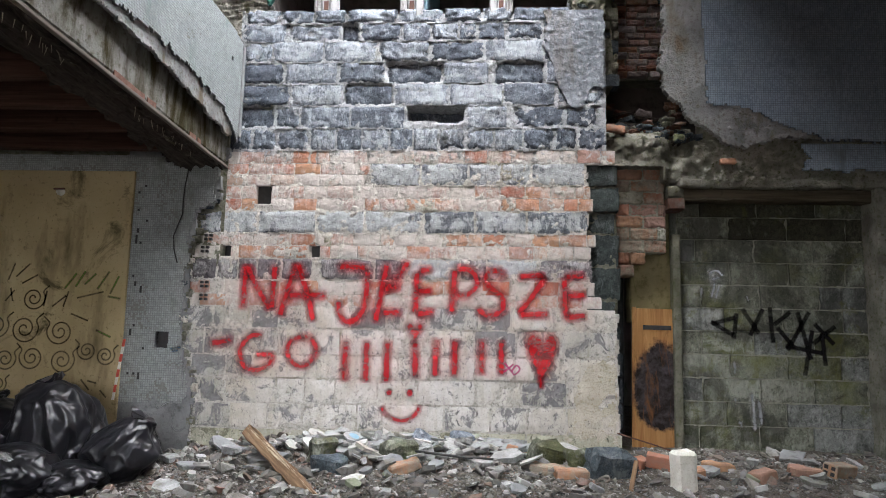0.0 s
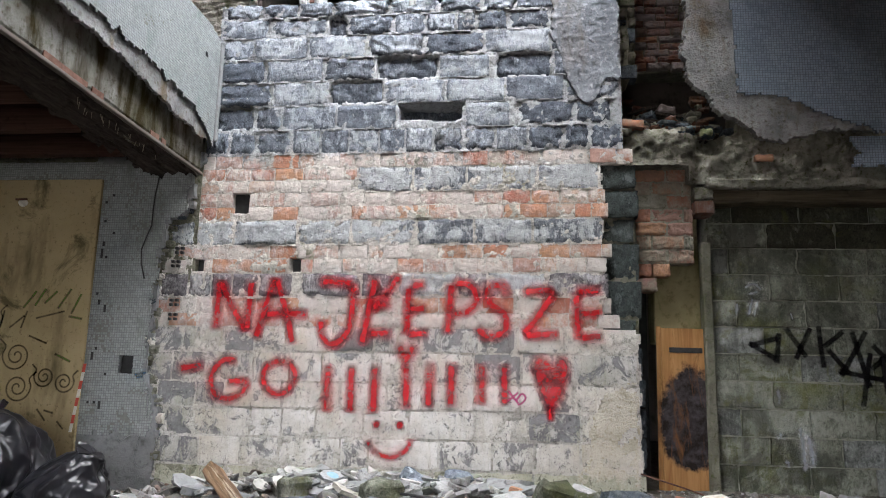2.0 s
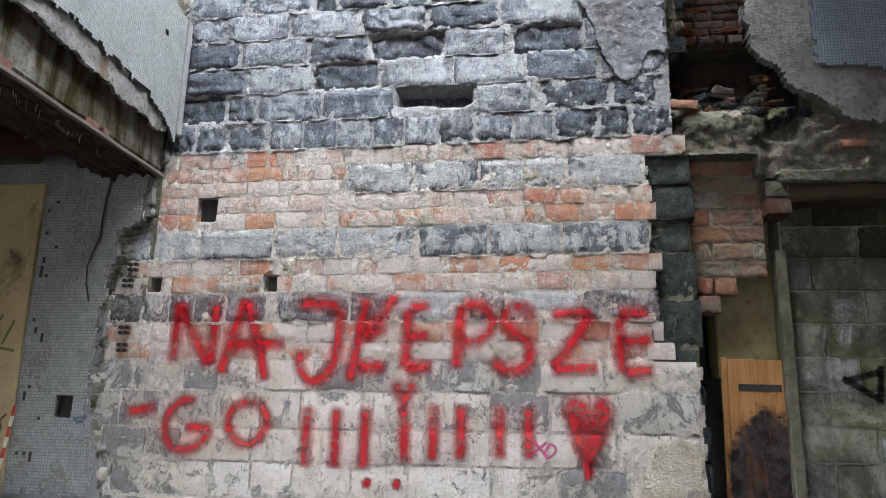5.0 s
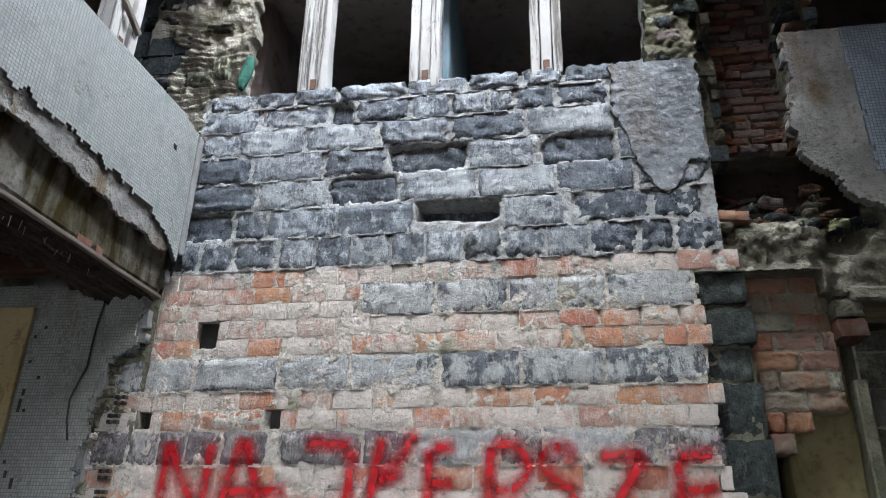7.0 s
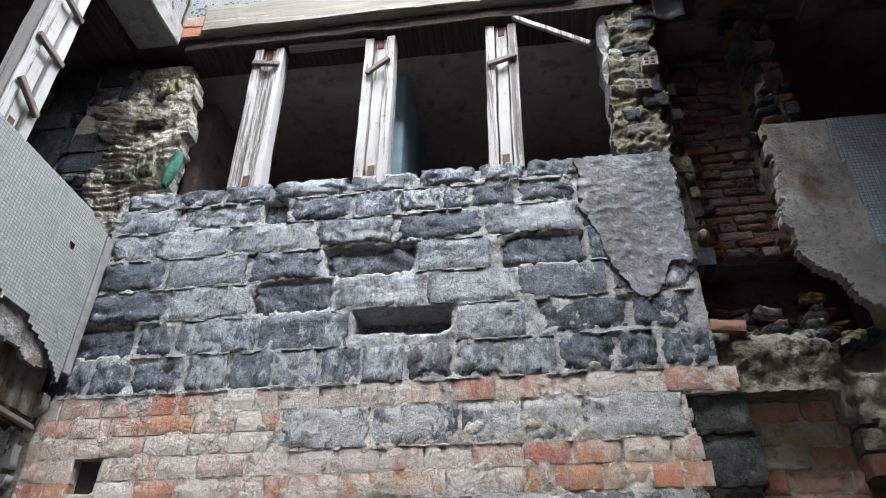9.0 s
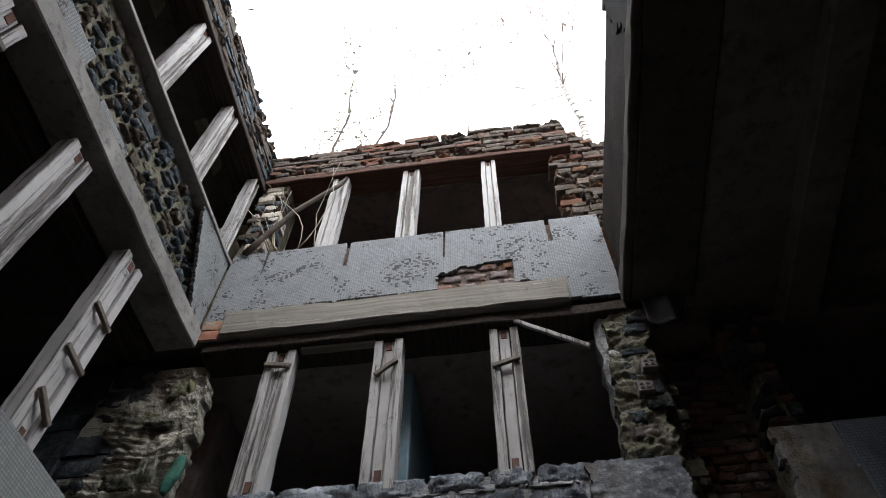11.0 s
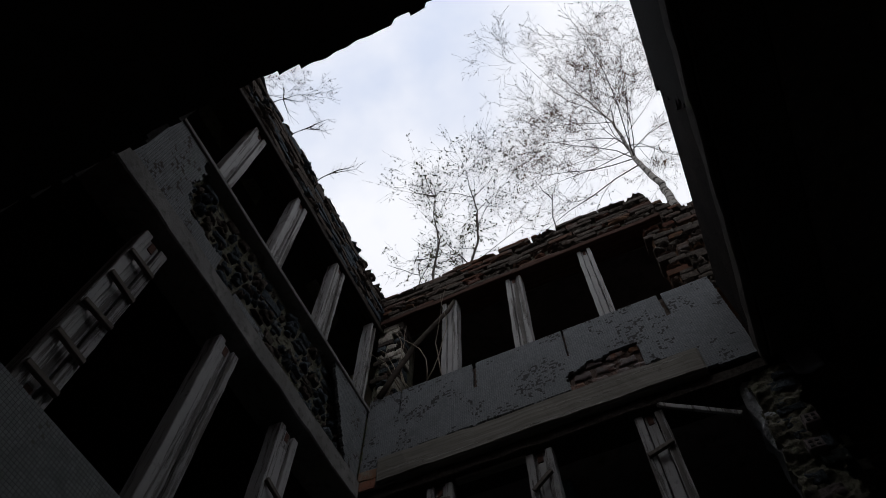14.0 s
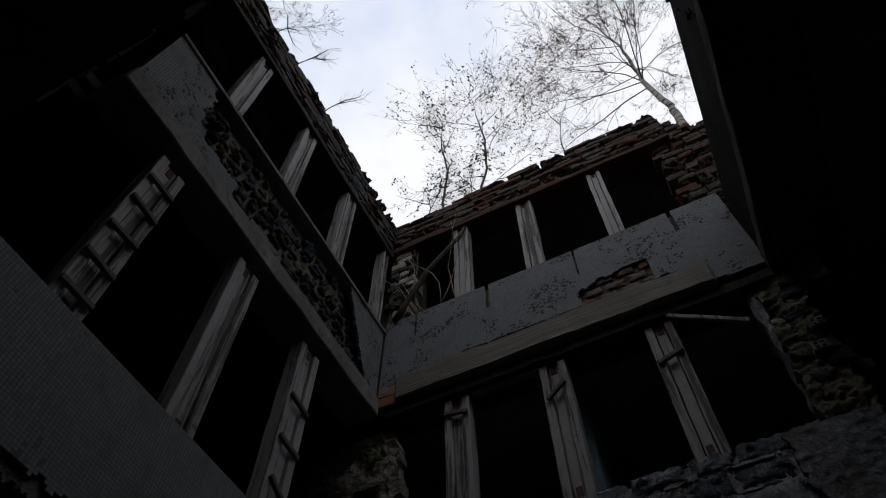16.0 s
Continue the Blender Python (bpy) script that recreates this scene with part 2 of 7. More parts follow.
def mosaic(name, axis, tile_a, tile_b, grout, lost, lost_colour, pitch=0.02, gloss=0.78, stain=(0.20, 0.25, 0.22)):
    """Small square facing tiles, some of them lost in patches."""
    g = Nodes(name)
    x, y, z = g.axes()
    u = g.calc('DIVIDE', x if axis == 'x' else y, pitch)
    v = g.calc('DIVIDE', z, pitch)
    cell = g.combine(g.calc('FLOOR', u), g.calc('FLOOR', v), 0.0)
    w = g.t.nodes.new("ShaderNodeTexWhiteNoise")
    g.put(w.inputs["Vector"], cell)
    rnd = w.outputs["Value"]
    du = g.calc('ABSOLUTE', g.calc('SUBTRACT', g.calc('FRACT', u), 0.5))
    dv = g.calc('ABSOLUTE', g.calc('SUBTRACT', g.calc('FRACT', v), 0.5))
    edge = g.step(g.calc('MAXIMUM', du, dv), 0.40, 0.455)
    tile = g.mix(rnd, tile_a, tile_b)
    smear = g.noise(1.0, 5, 0.65, g.stretch(3.5, 3.5, 0.9), 0.4)
    tile = g.mix(g.step(smear, 0.56, 0.74), tile, stain)
    dirt = g.step(g.noise(4, 7, 0.72, None, 0.6), 0.50, 0.78)
    tile = g.mix(g.calc('MULTIPLY', dirt, 0.6), tile, tuple(c * 0.4 for c in tile_a))
    gone = g.calc('ADD', g.calc('MULTIPLY', rnd, 0.22), g.noise(2.6, 5, 0.7, None, 0.7))
    gone = g.step(gone, lost, lost + 0.015)
    col = g.mix(edge, tile, grout)
    col = g.mix(gone, col, g.mix(g.noise(40, 4), lost_colour, tuple(c * 1.6 for c in lost_colour)))
    h = g.calc('SUBTRACT', g.calc('SUBTRACT', 1.0, edge), g.calc('MULTIPLY', gone, 1.5))
    h = g.calc('ADD', h, g.calc('MULTIPLY', rnd, 0.25))
    rgh = g.mix(g.calc('MAXIMUM', edge, gone), (gloss, gloss, gloss), (0.95, 0.95, 0.95))
    return g.done(col, rgh, g.bump(h, 0.6, 0.003), 0.0, 0.06)


def old_wood(name, wood_a, wood_b, paint, painted, along='z', dark=(0.05, 0.035, 0.025), local=False):
    """Weathered boards: grain along one axis, and peeling paint."""
    g = Nodes(name)
    if local:
        g.pos = g.t.nodes.new("ShaderNodeTexCoord").outputs["Object"]
    s = {'z': (40, 40, 1.6), 'x': (1.6, 40, 40), 'y': (40, 1.6, 40)}[along]
    grain = g.noise(1.0, 6, 0.65, g.stretch(*s), 0.12)
    col = g.mix(g.step(grain, 0.34, 0.66), wood_a, wood_b)
    col = g.mix(g.calc('MULTIPLY', g.each(), 0.35), col, wood_a)
    q = tuple(v * 0.35 for v in s)
    peel = g.noise(1.0, 9, 0.8, g.stretch(*q), 0.12)
    mask = g.step(peel, 0.62 - painted, 0.66 - painted)
    col = g.mix(mask, col, g.mix(g.noise(9, 5), tuple(c * 0.75 for c in paint), paint))
    col = g.mix(g.step(g.noise(6, 6, 0.7), 0.60, 0.78), col, dark)
    h = g.calc('ADD', grain, g.calc('MULTIPLY', mask, 0.5))
    return g.done(col, 0.85, g.bump(h, 0.7, 0.006))


def plain(name, a, b, scale=20.0, rough=0.6, metal=0.0, bump=0.3, spec=0.4):
    g = Nodes(name)
    n = g.noise(scale, 5, 0.6)
    return g.done(g.mix(g.step(n, 0.3, 0.7), a, b), rough, g.bump(n, bump, 0.004), metal, spec)


def spray(name, colour, density, edge=0.42, soft=0.34):
    """Spray paint: full in the middle of a stroke, thin at its rims and in the hollows of the wall."""
    g = Nodes(name)
    uv = g.t.nodes.new("ShaderNodeUVMap")
    a, b, _ = g.axes(uv.outputs[0])
    across = g.calc('ABSOLUTE', g.calc('SUBTRACT', a, 0.5))
    speck = g.calc('ADD', g.calc('MULTIPLY', g.noise(26, 6, 0.8), 0.5), g.calc('MULTIPLY', g.noise(130, 3, 0.8), 0.5))
    body = g.calc('SUBTRACT', edge + 0.16, g.calc('ADD', across, g.calc('MULTIPLY', speck, 0.36)))
    alpha = g.calc('MULTIPLY', g.ramp(body, (0.0, 0.0), (soft, 1.0)), b)
    alpha = g.calc('MULTIPLY', alpha, g.ramp(g.noise(8, 8, 0.8, None, 0.6), (0.30, density * 0.55), (0.56, density)))
    g.put(g.b.inputs["Alpha"], alpha)
    dark = tuple(c * 0.7 for c in colour)
    return g.done(g.mix(g.noise(6, 4), dark, colour), 0.7)


WASH = (0.50, 0.555, 0.615)
BLOCK_BARE = slag_block("slag_bare", 0.0, WASH, (0.040, 0.048, 0.064), (0.19, 0.215, 0.25), (0.17, 0.16, 0.125), 0.34, 0.46, 0.60, 0.6, 0.07)
BLOCK_WHITE = slag_block("slag_whitened", 0.035, (0.53, 0.575, 0.615), (0.05, 0.06, 0.076), (0.22, 0.245, 0.28), (0.22, 0.20, 0.14), 0.40, 0.40, 0.66, 0.5, 0.05, 0.07)
BLOCK_BLACK = slag_block("slag_black", -0.022, (0.46, 0.51, 0.565), (0.034, 0.041, 0.056), (0.155, 0.178, 0.212), (0.11, 0.11, 0.085), 0.34, 0.46, 0.66, 0.4, 0.05, 0.06, 1.3)
BLOCK_MID = slag_block("slag_washed", 0.065, (0.57, 0.595, 0.61), (0.040, 0.047, 0.060), (0.15, 0.165, 0.185), (0.15, 0.15, 0.12), 0.34, 0.50, 0.60, 0.5, 0.08, 0.05)
BLOCK_LILAC = slag_block("slag_purple_grey", -0.01, (0.52, 0.51, 0.51), (0.07, 0.066, 0.074), (0.18, 0.17, 0.178), (0.20, 0.17, 0.13), 0.40, 0.44, 0.60, 0.5, 0.08, 0.06)
BLOCK_LOW = limed("block_limed", (0.66, 0.64, 0.615), (0.54, 0.50, 0.43), (0.13, 0.128, 0.132), (0.40, 0.37, 0.28), 0.542)
BLOCK_LOW_GREY = limed("block_limed_grey", (0.58, 0.565, 0.555), (0.46, 0.44, 0.39), (0.12, 0.12, 0.125), (0.26, 0.262, 0.18), 0.478)
BLOCK_BASE = limed("block_limed_moss", (0.50, 0.49, 0.42), (0.42, 0.405, 0.30), (0.12, 0.12, 0.09), (0.24, 0.245, 0.14), 0.54)
LIME_COAT = mottled("cracked_limewash", (0.44, 0.40, 0.32), (0.58, 0.55, 0.47), (0.30, 0.255, 0.18), 5.0, 1.0, 0.02, 0.92, (0.20, 0.20, 0.11), 0.62)
BLOCK_DARK = slag_block("slag_dark", -0.02, (0.19, 0.21, 0.215), (0.025, 0.032, 0.038), (0.09, 0.108, 0.122), (0.085, 0.10, 0.065), 0.34, 0.44)
BLOCK_QUOIN = slag_block("slag_quoin", -0.03, (0.16, 0.18, 0.18), (0.020, 0.026, 0.025), (0.068, 0.08, 0.078), (0.07, 0.08, 0.045), 0.34, 0.44)
BLOCK_DOOR = slag_block("slag_mossy", 0.0, (0.40, 0.415, 0.35), (0.066, 0.072, 0.058), (0.235, 0.242, 0.195), (0.155, 0.165, 0.045), 0.30, 0.48, 0.50, 0.6, 0.20, damp=0.68)
BLOCK_DOOR_GREY = slag_block("slag_damp_grey", 0.02, (0.47, 0.485, 0.46), (0.09, 0.098, 0.094), (0.29, 0.302, 0.285), (0.16, 0.168, 0.09), 0.32, 0.46, 0.60, 0.6, 0.20, damp=0.68)
# Damp blocks for the top courses; their darker tone also carries the lintel's shade.
BLOCK_DOOR_DAMP_SHADED = slag_block("slag_damp_shaded", -0.05, (0.20, 0.20, 0.17), (0.020, 0.021, 0.016), (0.085, 0.082, 0.06), (0.075, 0.065, 0.025), 0.30, 0.48, 0.50, 0.6, 0.16, damp=0.5)
MORTAR_MOSS = mottled("green_mortar", (0.21, 0.212, 0.17), (0.38, 0.375, 0.32), (0.11, 0.12, 0.06), 4.0, 0.8, 0.015)
SLAB = mottled("broken_plaster", (0.21, 0.215, 0.215), (0.38, 0.38, 0.375), (0.15, 0.145, 0.13), 9.0, 0.8, 0.012, 0.92, (0.13, 0.12, 0.10), 0.56)
RENDER_GREY = mottled("torn_grey_render", (0.115, 0.127, 0.145), (0.235, 0.254, 0.278), (0.36, 0.38, 0.40), 3.2, 0.9, 0.014, 0.92, (0.15, 0.146, 0.142), 0.50)
CONCRETE_DARK = mottled("dark_concrete", (0.15, 0.148, 0.142), (0.25, 0.247, 0.238), (0.10, 0.097, 0.09), 2.2, 0.6, 0.01, 0.9, (0.09, 0.085, 0.065), 0.60)
# Near-black, with the shade of the gallery and east parapet in the colour.
BOARD_SHADED = mottled("shaded_black_boards", (0.010, 0.008, 0.0075), (0.022, 0.017, 0.015), (0.007, 0.006, 0.006), 3.0, 0.6, 0.012, 0.95, (0.006, 0.005, 0.005))
BRICK_WASHED = brick_clay("brick_washed", 0.088, (0.60, 0.565, 0.53), 1.08)
BRICK_RED = brick_clay("brick_red", -0.03, (0.33, 0.31, 0.25), 0.86)
BRICK_OLD = brick_clay("brick_sooty", -0.06, (0.16, 0.15, 0.14), 0.30)
BRICK_FLUE = brick_clay("brick_flue", 0.05, (0.22, 0.195, 0.195), 0.55)
STONE_BAND = slag_block("parapet_stone", -0.03, (0.22, 0.20, 0.175), (0.035, 0.030, 0.027), (0.105, 0.088, 0.075), (0.10, 0.05, 0.038))
STONE_PALE = slag_block("pale_stone", 0.08, (0.66, 0.62, 0.55), (0.24, 0.215, 0.18), (0.52, 0.48, 0.41), (0.20, 0.20, 0.09))
MORTAR = mottled("mortar", (0.31, 0.325, 0.335), (0.46, 0.48, 0.49), (0.15, 0.157, 0.16), 8.0, 1.0, 0.025)


def wall_mortar():
    """Cement-grey mortar between the upper blocks; below, the limewash covers it."""
    g = Nodes("wall_mortar")
    n = g.noise(8, 7, 0.68, None, 0.5)
    cement = g.mix(g.step(n, 0.34, 0.68), (0.30, 0.315, 0.33), (0.46, 0.48, 0.495))
    lime = g.mix(g.step(n, 0.34, 0.68), (0.40, 0.375, 0.335), (0.60, 0.575, 0.53))
    x, y, z = g.axes()
    high = g.step(g.calc('MULTIPLY', g.calc('ADD', z, g.calc('MULTIPLY', g.noise(2.5, 5), 0.4)), 0.1), 0.318, 0.335)
    col = g.mix(high, lime, cement)
    col = g.mix(g.calc('MULTIPLY', g.step(g.noise(34, 8, 0.8), 0.49, 0.62), 0.75), col, (0.14, 0.14, 0.132))
    col = g.mix(g.calc('MULTIPLY', g.step(g.noise(2.2, 6, 0.65), 0.58, 0.70), 0.6), col, (0.20, 0.20, 0.11))
    return g.done(col, 0.93, g.bump(g.calc('ADD', g.noise(40, 7, 0.75), n), 1.0, 0.02))


WALL_MORTAR = wall_mortar()
MORTAR_PALE = mottled("lime_mortar", (0.34, 0.325, 0.28), (0.50, 0.485, 0.43), (0.20, 0.20, 0.13), 5.0, 1.0, 0.03, 0.92, (0.09, 0.10, 0.03), 0.55)
MORTAR_DARK = mottled("mossy_mortar", (0.10, 0.10, 0.075), (0.22, 0.21, 0.17), (0.07, 0.085, 0.035), 4.0, 1.0, 0.02)
PLASTER = mottled("grey_plaster", (0.17, 0.175, 0.18), (0.27, 0.275, 0.275), (0.12, 0.12, 0.12), 2.5, 0.6, 0.012)
PLASTER_RUST = mottled("torn_plaster", (0.175, 0.178, 0.178), (0.33, 0.332, 0.325), (0.13, 0.115, 0.088), 4.0, 1.0, 0.022, 0.92, (0.15, 0.118, 0.08), 0.53)
CONCRETE = mottled("old_concrete", (0.30, 0.295, 0.28), (0.42, 0.415, 0.39), (0.20, 0.195, 0.18), 2.2, 0.5, 0.01, 0.9, (0.13, 0.12, 0.06), 0.58)
CONCRETE_MOSS = mottled("mossy_concrete", (0.12, 0.118, 0.096), (0.28, 0.272, 0.232), (0.085, 0.09, 0.04), 4.2, 1.0, 0.03, 0.95, (0.075, 0.073, 0.04), 0.62)
PLASTER_DARK = mottled("dark_plaster", (0.045, 0.041, 0.039), (0.10, 0.091, 0.083), (0.03, 0.028, 0.026), 1.3, 0.5, 0.02)
PLASTER_DARK_WARM = mottled("warm_dark_plaster", (0.12, 0.11, 0.103), (0.23, 0.21, 0.196), (0.075, 0.068, 0.064), 1.3, 0.5, 0.02)
# Darker copy of ROOM: the upper room's shade is in the colour.
ROOM_SHADED = mottled("shaded_room_plaster", (0.075, 0.065, 0.062), (0.13, 0.112, 0.105), (0.05, 0.043, 0.04), 1.1, 0.5, 0.015)
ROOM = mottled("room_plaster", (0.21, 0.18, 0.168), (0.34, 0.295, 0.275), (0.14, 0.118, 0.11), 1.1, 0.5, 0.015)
PALE_WALL = mottled("pale_room_plaster", (0.50, 0.48, 0.36), (0.62, 0.60, 0.50), (0.40, 0.22, 0.16), 1.6, 0.4, 0.01, 0.9, (0.20, 0.28, 0.06), 0.55)
TILE_N = mosaic("mosaic_white", 'x', (0.19, 0.205, 0.22), (0.24, 0.257, 0.272), (0.14, 0.148, 0.155), 0.722, (0.06, 0.06, 0.062), stain=(0.23, 0.245, 0.255))
TILE_PILLAR = mosaic("mosaic_grey", 'x', (0.25, 0.264, 0.258), (0.33, 0.347, 0.34), (0.15, 0.16, 0.158), 0.74, (0.15, 0.15, 0.14), stain=(0.11, 0.125, 0.085))
TILE_W = mosaic("mosaic_pale", 'y', (0.225, 0.243, 0.245), (0.28, 0.30, 0.302), (0.135, 0.145, 0.145), 0.80, (0.12, 0.12, 0.11), stain=(0.12, 0.185, 0.16))
TILE_BLUE = mosaic("mosaic_blue", 'x', (0.20, 0.245, 0.30), (0.27, 0.32, 0.38), (0.11, 0.13, 0.15), 0.90, (0.12, 0.12, 0.12), stain=(0.09, 0.10, 0.11))
TILE_W2 = mosaic("mosaic_worn", 'y', (0.17, 0.182, 0.19), (0.23, 0.245, 0.25), (0.09, 0.097, 0.10), 0.74, (0.06, 0.056, 0.052))
# Grey tiles turned near black: the east side's shade is in the colour.
TILE_E_SHADED = mosaic("mosaic_shade", 'y', (0.010, 0.0105, 0.011), (0.017, 0.0175, 0.018), (0.006, 0.006, 0.006), 0.80, (0.009, 0.009, 0.0085), gloss=0.95, stain=(0.008, 0.008, 0.008))
PLASTER_GREEN = mottled("damp_green_plaster", (0.15, 0.13, 0.07), (0.24, 0.21, 0.12), (0.10, 0.09, 0.04), 2.0, 0.4, 0.01, 0.9, (0.07, 0.08, 0.02), 0.55)
RED_TAPE = plain("red_tape", (0.42, 0.05, 0.03), (0.55, 0.08, 0.05), 20, 0.5)
WOOD_POST = old_wood("white_paint_wood", (0.10, 0.094, 0.09), (0.23, 0.22, 0.21), (0.44, 0.44, 0.44), 0.18, 'z', (0.025, 0.022, 0.02))
WOOD_GREY = old_wood("grey_wood", (0.12, 0.105, 0.09), (0.21, 0.19, 0.17), (0.34, 0.34, 0.32), -0.02, 'y')
WOOD_BEAM = old_wood("weathered_beam_wood", (0.15, 0.142, 0.125), (0.24, 0.23, 0.205), (0.31, 0.305, 0.28), 0.06, 'x')
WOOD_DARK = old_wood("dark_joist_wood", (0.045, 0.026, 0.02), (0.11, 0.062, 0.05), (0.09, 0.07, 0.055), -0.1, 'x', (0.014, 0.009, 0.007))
WOOD_EDGE = old_wood("dark_edge_wood", (0.022, 0.018, 0.016), (0.075, 0.064, 0.056), (0.17, 0.15, 0.13), -0.04, 'y', (0.012, 0.010, 0.009))
WOOD_LINTEL = old_wood("rotten_lintel_wood", (0.05, 0.042, 0.03), (0.14, 0.12, 0.085), (0.2, 0.2, 0.15), -0.02, 'x', (0.02, 0.018, 0.01))
WOOD_PLANK = old_wood("rubble_plank_wood", (0.075, 0.045, 0.027), (0.27, 0.18, 0.11), (0.46, 0.38, 0.28), 0.05, 'x', (0.035, 0.022, 0.014), True)
BEAM_OLIVE = mottled("stained_beam", (0.12, 0.115, 0.09), (0.25, 0.25, 0.235), (0.07, 0.06, 0.035), 2.6, 0.8, 0.018, 0.92, (0.04, 0.033, 0.014), 0.44)
SOIL = mottled("trodden_soil", (0.065, 0.056, 0.047), (0.13, 0.118, 0.102), (0.22, 0.215, 0.20), 11.0, 1.0, 0.03)
RUST = plain("rusty_iron", (0.05, 0.022, 0.016), (0.13, 0.06, 0.04), 30, 0.85)
RUST_RED = plain("red_rust", (0.10, 0.04, 0.028), (0.20, 0.11, 0.08), 18, 0.9)
# Black for cables, and for the shade inside holes, gaps and brick cells.
CABLE_HOLE_BLACK = plain("cable_and_hole_black", (0.012, 0.012, 0.012), (0.03, 0.03, 0.03), 30, 0.5)
SHEET = plain("zinc_sheet", (0.09, 0.105, 0.125), (0.17, 0.185, 0.205), 6, 0.7, 0.0)
GREEN_PLATE = plain("green_plate_skin", (0.015, 0.075, 0.06), (0.035, 0.15, 0.115), 40, 0.9)
PALE_BLUE = plain("light_blue_paint", (0.13, 0.24, 0.32), (0.20, 0.32, 0.40), 30, 0.8)
BLUE_PAINT = mottled("blue_paint_plaster", (0.16, 0.27, 0.34), (0.26, 0.38, 0.44), (0.30, 0.30, 0.28), 3.0)
WHITE_BLOCK = mottled("white_aerated_concrete", (0.58, 0.56, 0.50), (0.70, 0.68, 0.62), (0.46, 0.43, 0.36), 9.0, 0.5, 0.008, 0.92, (0.40, 0.37, 0.30), 0.64)
RED_SPRAY = spray("red_spray", (0.46, 0.018, 0.028), 0.84, 0.42, 0.30)
PINK_SPRAY = spray("pink_spray", (0.62, 0.06, 0.25), 0.9)
BLACK_SPRAY = spray("black_spray", (0.010, 0.009, 0.010), 1.0, 0.46, 0.20)
INK = spray("thin_black_spray", (0.016, 0.014, 0.013), 0.80, 0.42, 0.30)
CHALK = spray("white_chalk_paint", (0.60, 0.62, 0.64), 0.62, 0.34)
GREEN_SPRAY = spray("green_spray", (0.14, 0.27, 0.04), 0.9)
BLUE_SPRAY = spray("blue_spray", (0.08, 0.22, 0.40), 0.7)


def board_tan():
    g = Nodes("tan_board")
    col = g.mix(g.step(g.noise(1.4, 5, 0.6), 0.3, 0.7), (0.33, 0.255, 0.14), (0.43, 0.345, 0.20))
    col = g.mix(g.step(g.noise(1.0, 5, 0.6, g.stretch(4, 4, 1.2)), 0.55, 0.75), col, (0.14, 0.11, 0.06))
    col = g.mix(g.step(g.noise(2.3, 6, 0.7, None, 0.8), 0.56, 0.66), col, (0.125, 0.105, 0.055))
    col = g.mix(g.step(g.noise(26, 5, 0.75), 0.56, 0.72), col, (0.14, 0.105, 0.055))
    return g.done(col, 0.85, g.bump(g.noise(18, 5), 0.35, 0.006))


def board_burnt():
    """Orange plywood with a scorched patch of its own outline."""
    g = Nodes("scorched_plywood")
    x, y, z = g.axes()
    grain = g.noise(1.0, 6, 0.6, g.stretch(30, 30, 1.8), 0.5)
    col = g.mix(g.step(grain, 0.3, 0.7), (0.25, 0.12, 0.045), (0.43, 0.24, 0.10))
    dx = g.calc('DIVIDE', g.calc('SUBTRACT', x, 1.79), 0.25)
    dz = g.calc('DIVIDE', g.calc('SUBTRACT', z, 1.03), 0.41)
    d = g.calc('ADD', g.calc('MULTIPLY', dx, dx), g.calc('MULTIPLY', dz, dz))
    d = g.calc('SQRT', d)
    d = g.calc('ADD', d, g.calc('MULTIPLY', g.calc('SUBTRACT', g.noise(6, 7, 0.7), 0.5), 0.8))
    black = g.ramp(d, (0.86, 1.0), (1.0, 0.0))
    col = g.mix(black, col, g.mix(g.step(g.noise(12, 5, 0.7), 0.4, 0.7), (0.018, 0.014, 0.013), (0.06, 0.055, 0.06)))
    col = g.mix(g.step(g.noise(1.0, 6, 0.7, g.stretch(12, 12, 2.2), 0.6), 0.53, 0.68), col, (0.13, 0.058, 0.024))
    return g.done(col, 0.75, g.bump(grain, 0.3, 0.004))


def plastic_bag():
    g = Nodes("black_bag_film")
    crease = g.noise(4.5, 3, 0.45, g.stretch(1, 1, 0.4), 1.8)
    fine = g.noise(22, 2, 0.4, g.stretch(1, 1, 0.5), 0.8)
    h = g.calc('ADD', crease, g.calc('MULTIPLY', fine, 0.10))
    return g.done(g.mix(g.noise(4, 3), (0.006, 0.006, 0.008), (0.014, 0.014, 0.018)), 0.37, g.bump(h, 0.22, 0.03), 0.0, 0.40)


def rubble_mix(name):
    """Each loose piece has one of the colours of the broken walls."""
    g = Nodes(name)
    r = g.island()
    col = g.ramp(r, (0.0, (0.055, 0.058, 0.06)), (0.25, (0.12, 0.12, 0.12)), (0.45, (0.24, 0.24, 0.24)), (0.66, (0.38, 0.375, 0.36)), (0.80, (0.15, 0.135, 0.115)), (0.95, (0.20, 0.115, 0.09)), (1.0, (0.40, 0.40, 0.40)))
    n = g.noise(12, 5, 0.65)
    col = g.mix(g.calc('MULTIPLY', g.step(n, 0.34, 0.66), 0.85), col, (0.135, 0.12, 0.102))
    col = g.mix(g.calc('MULTIPLY', g.step(g.noise(45, 6, 0.8), 0.52, 0.66), 0.6), col, (0.06, 0.055, 0.05))
    return g.done(col, 0.92, g.bump(g.noise(50, 4, 0.7), 0.7, 0.008))


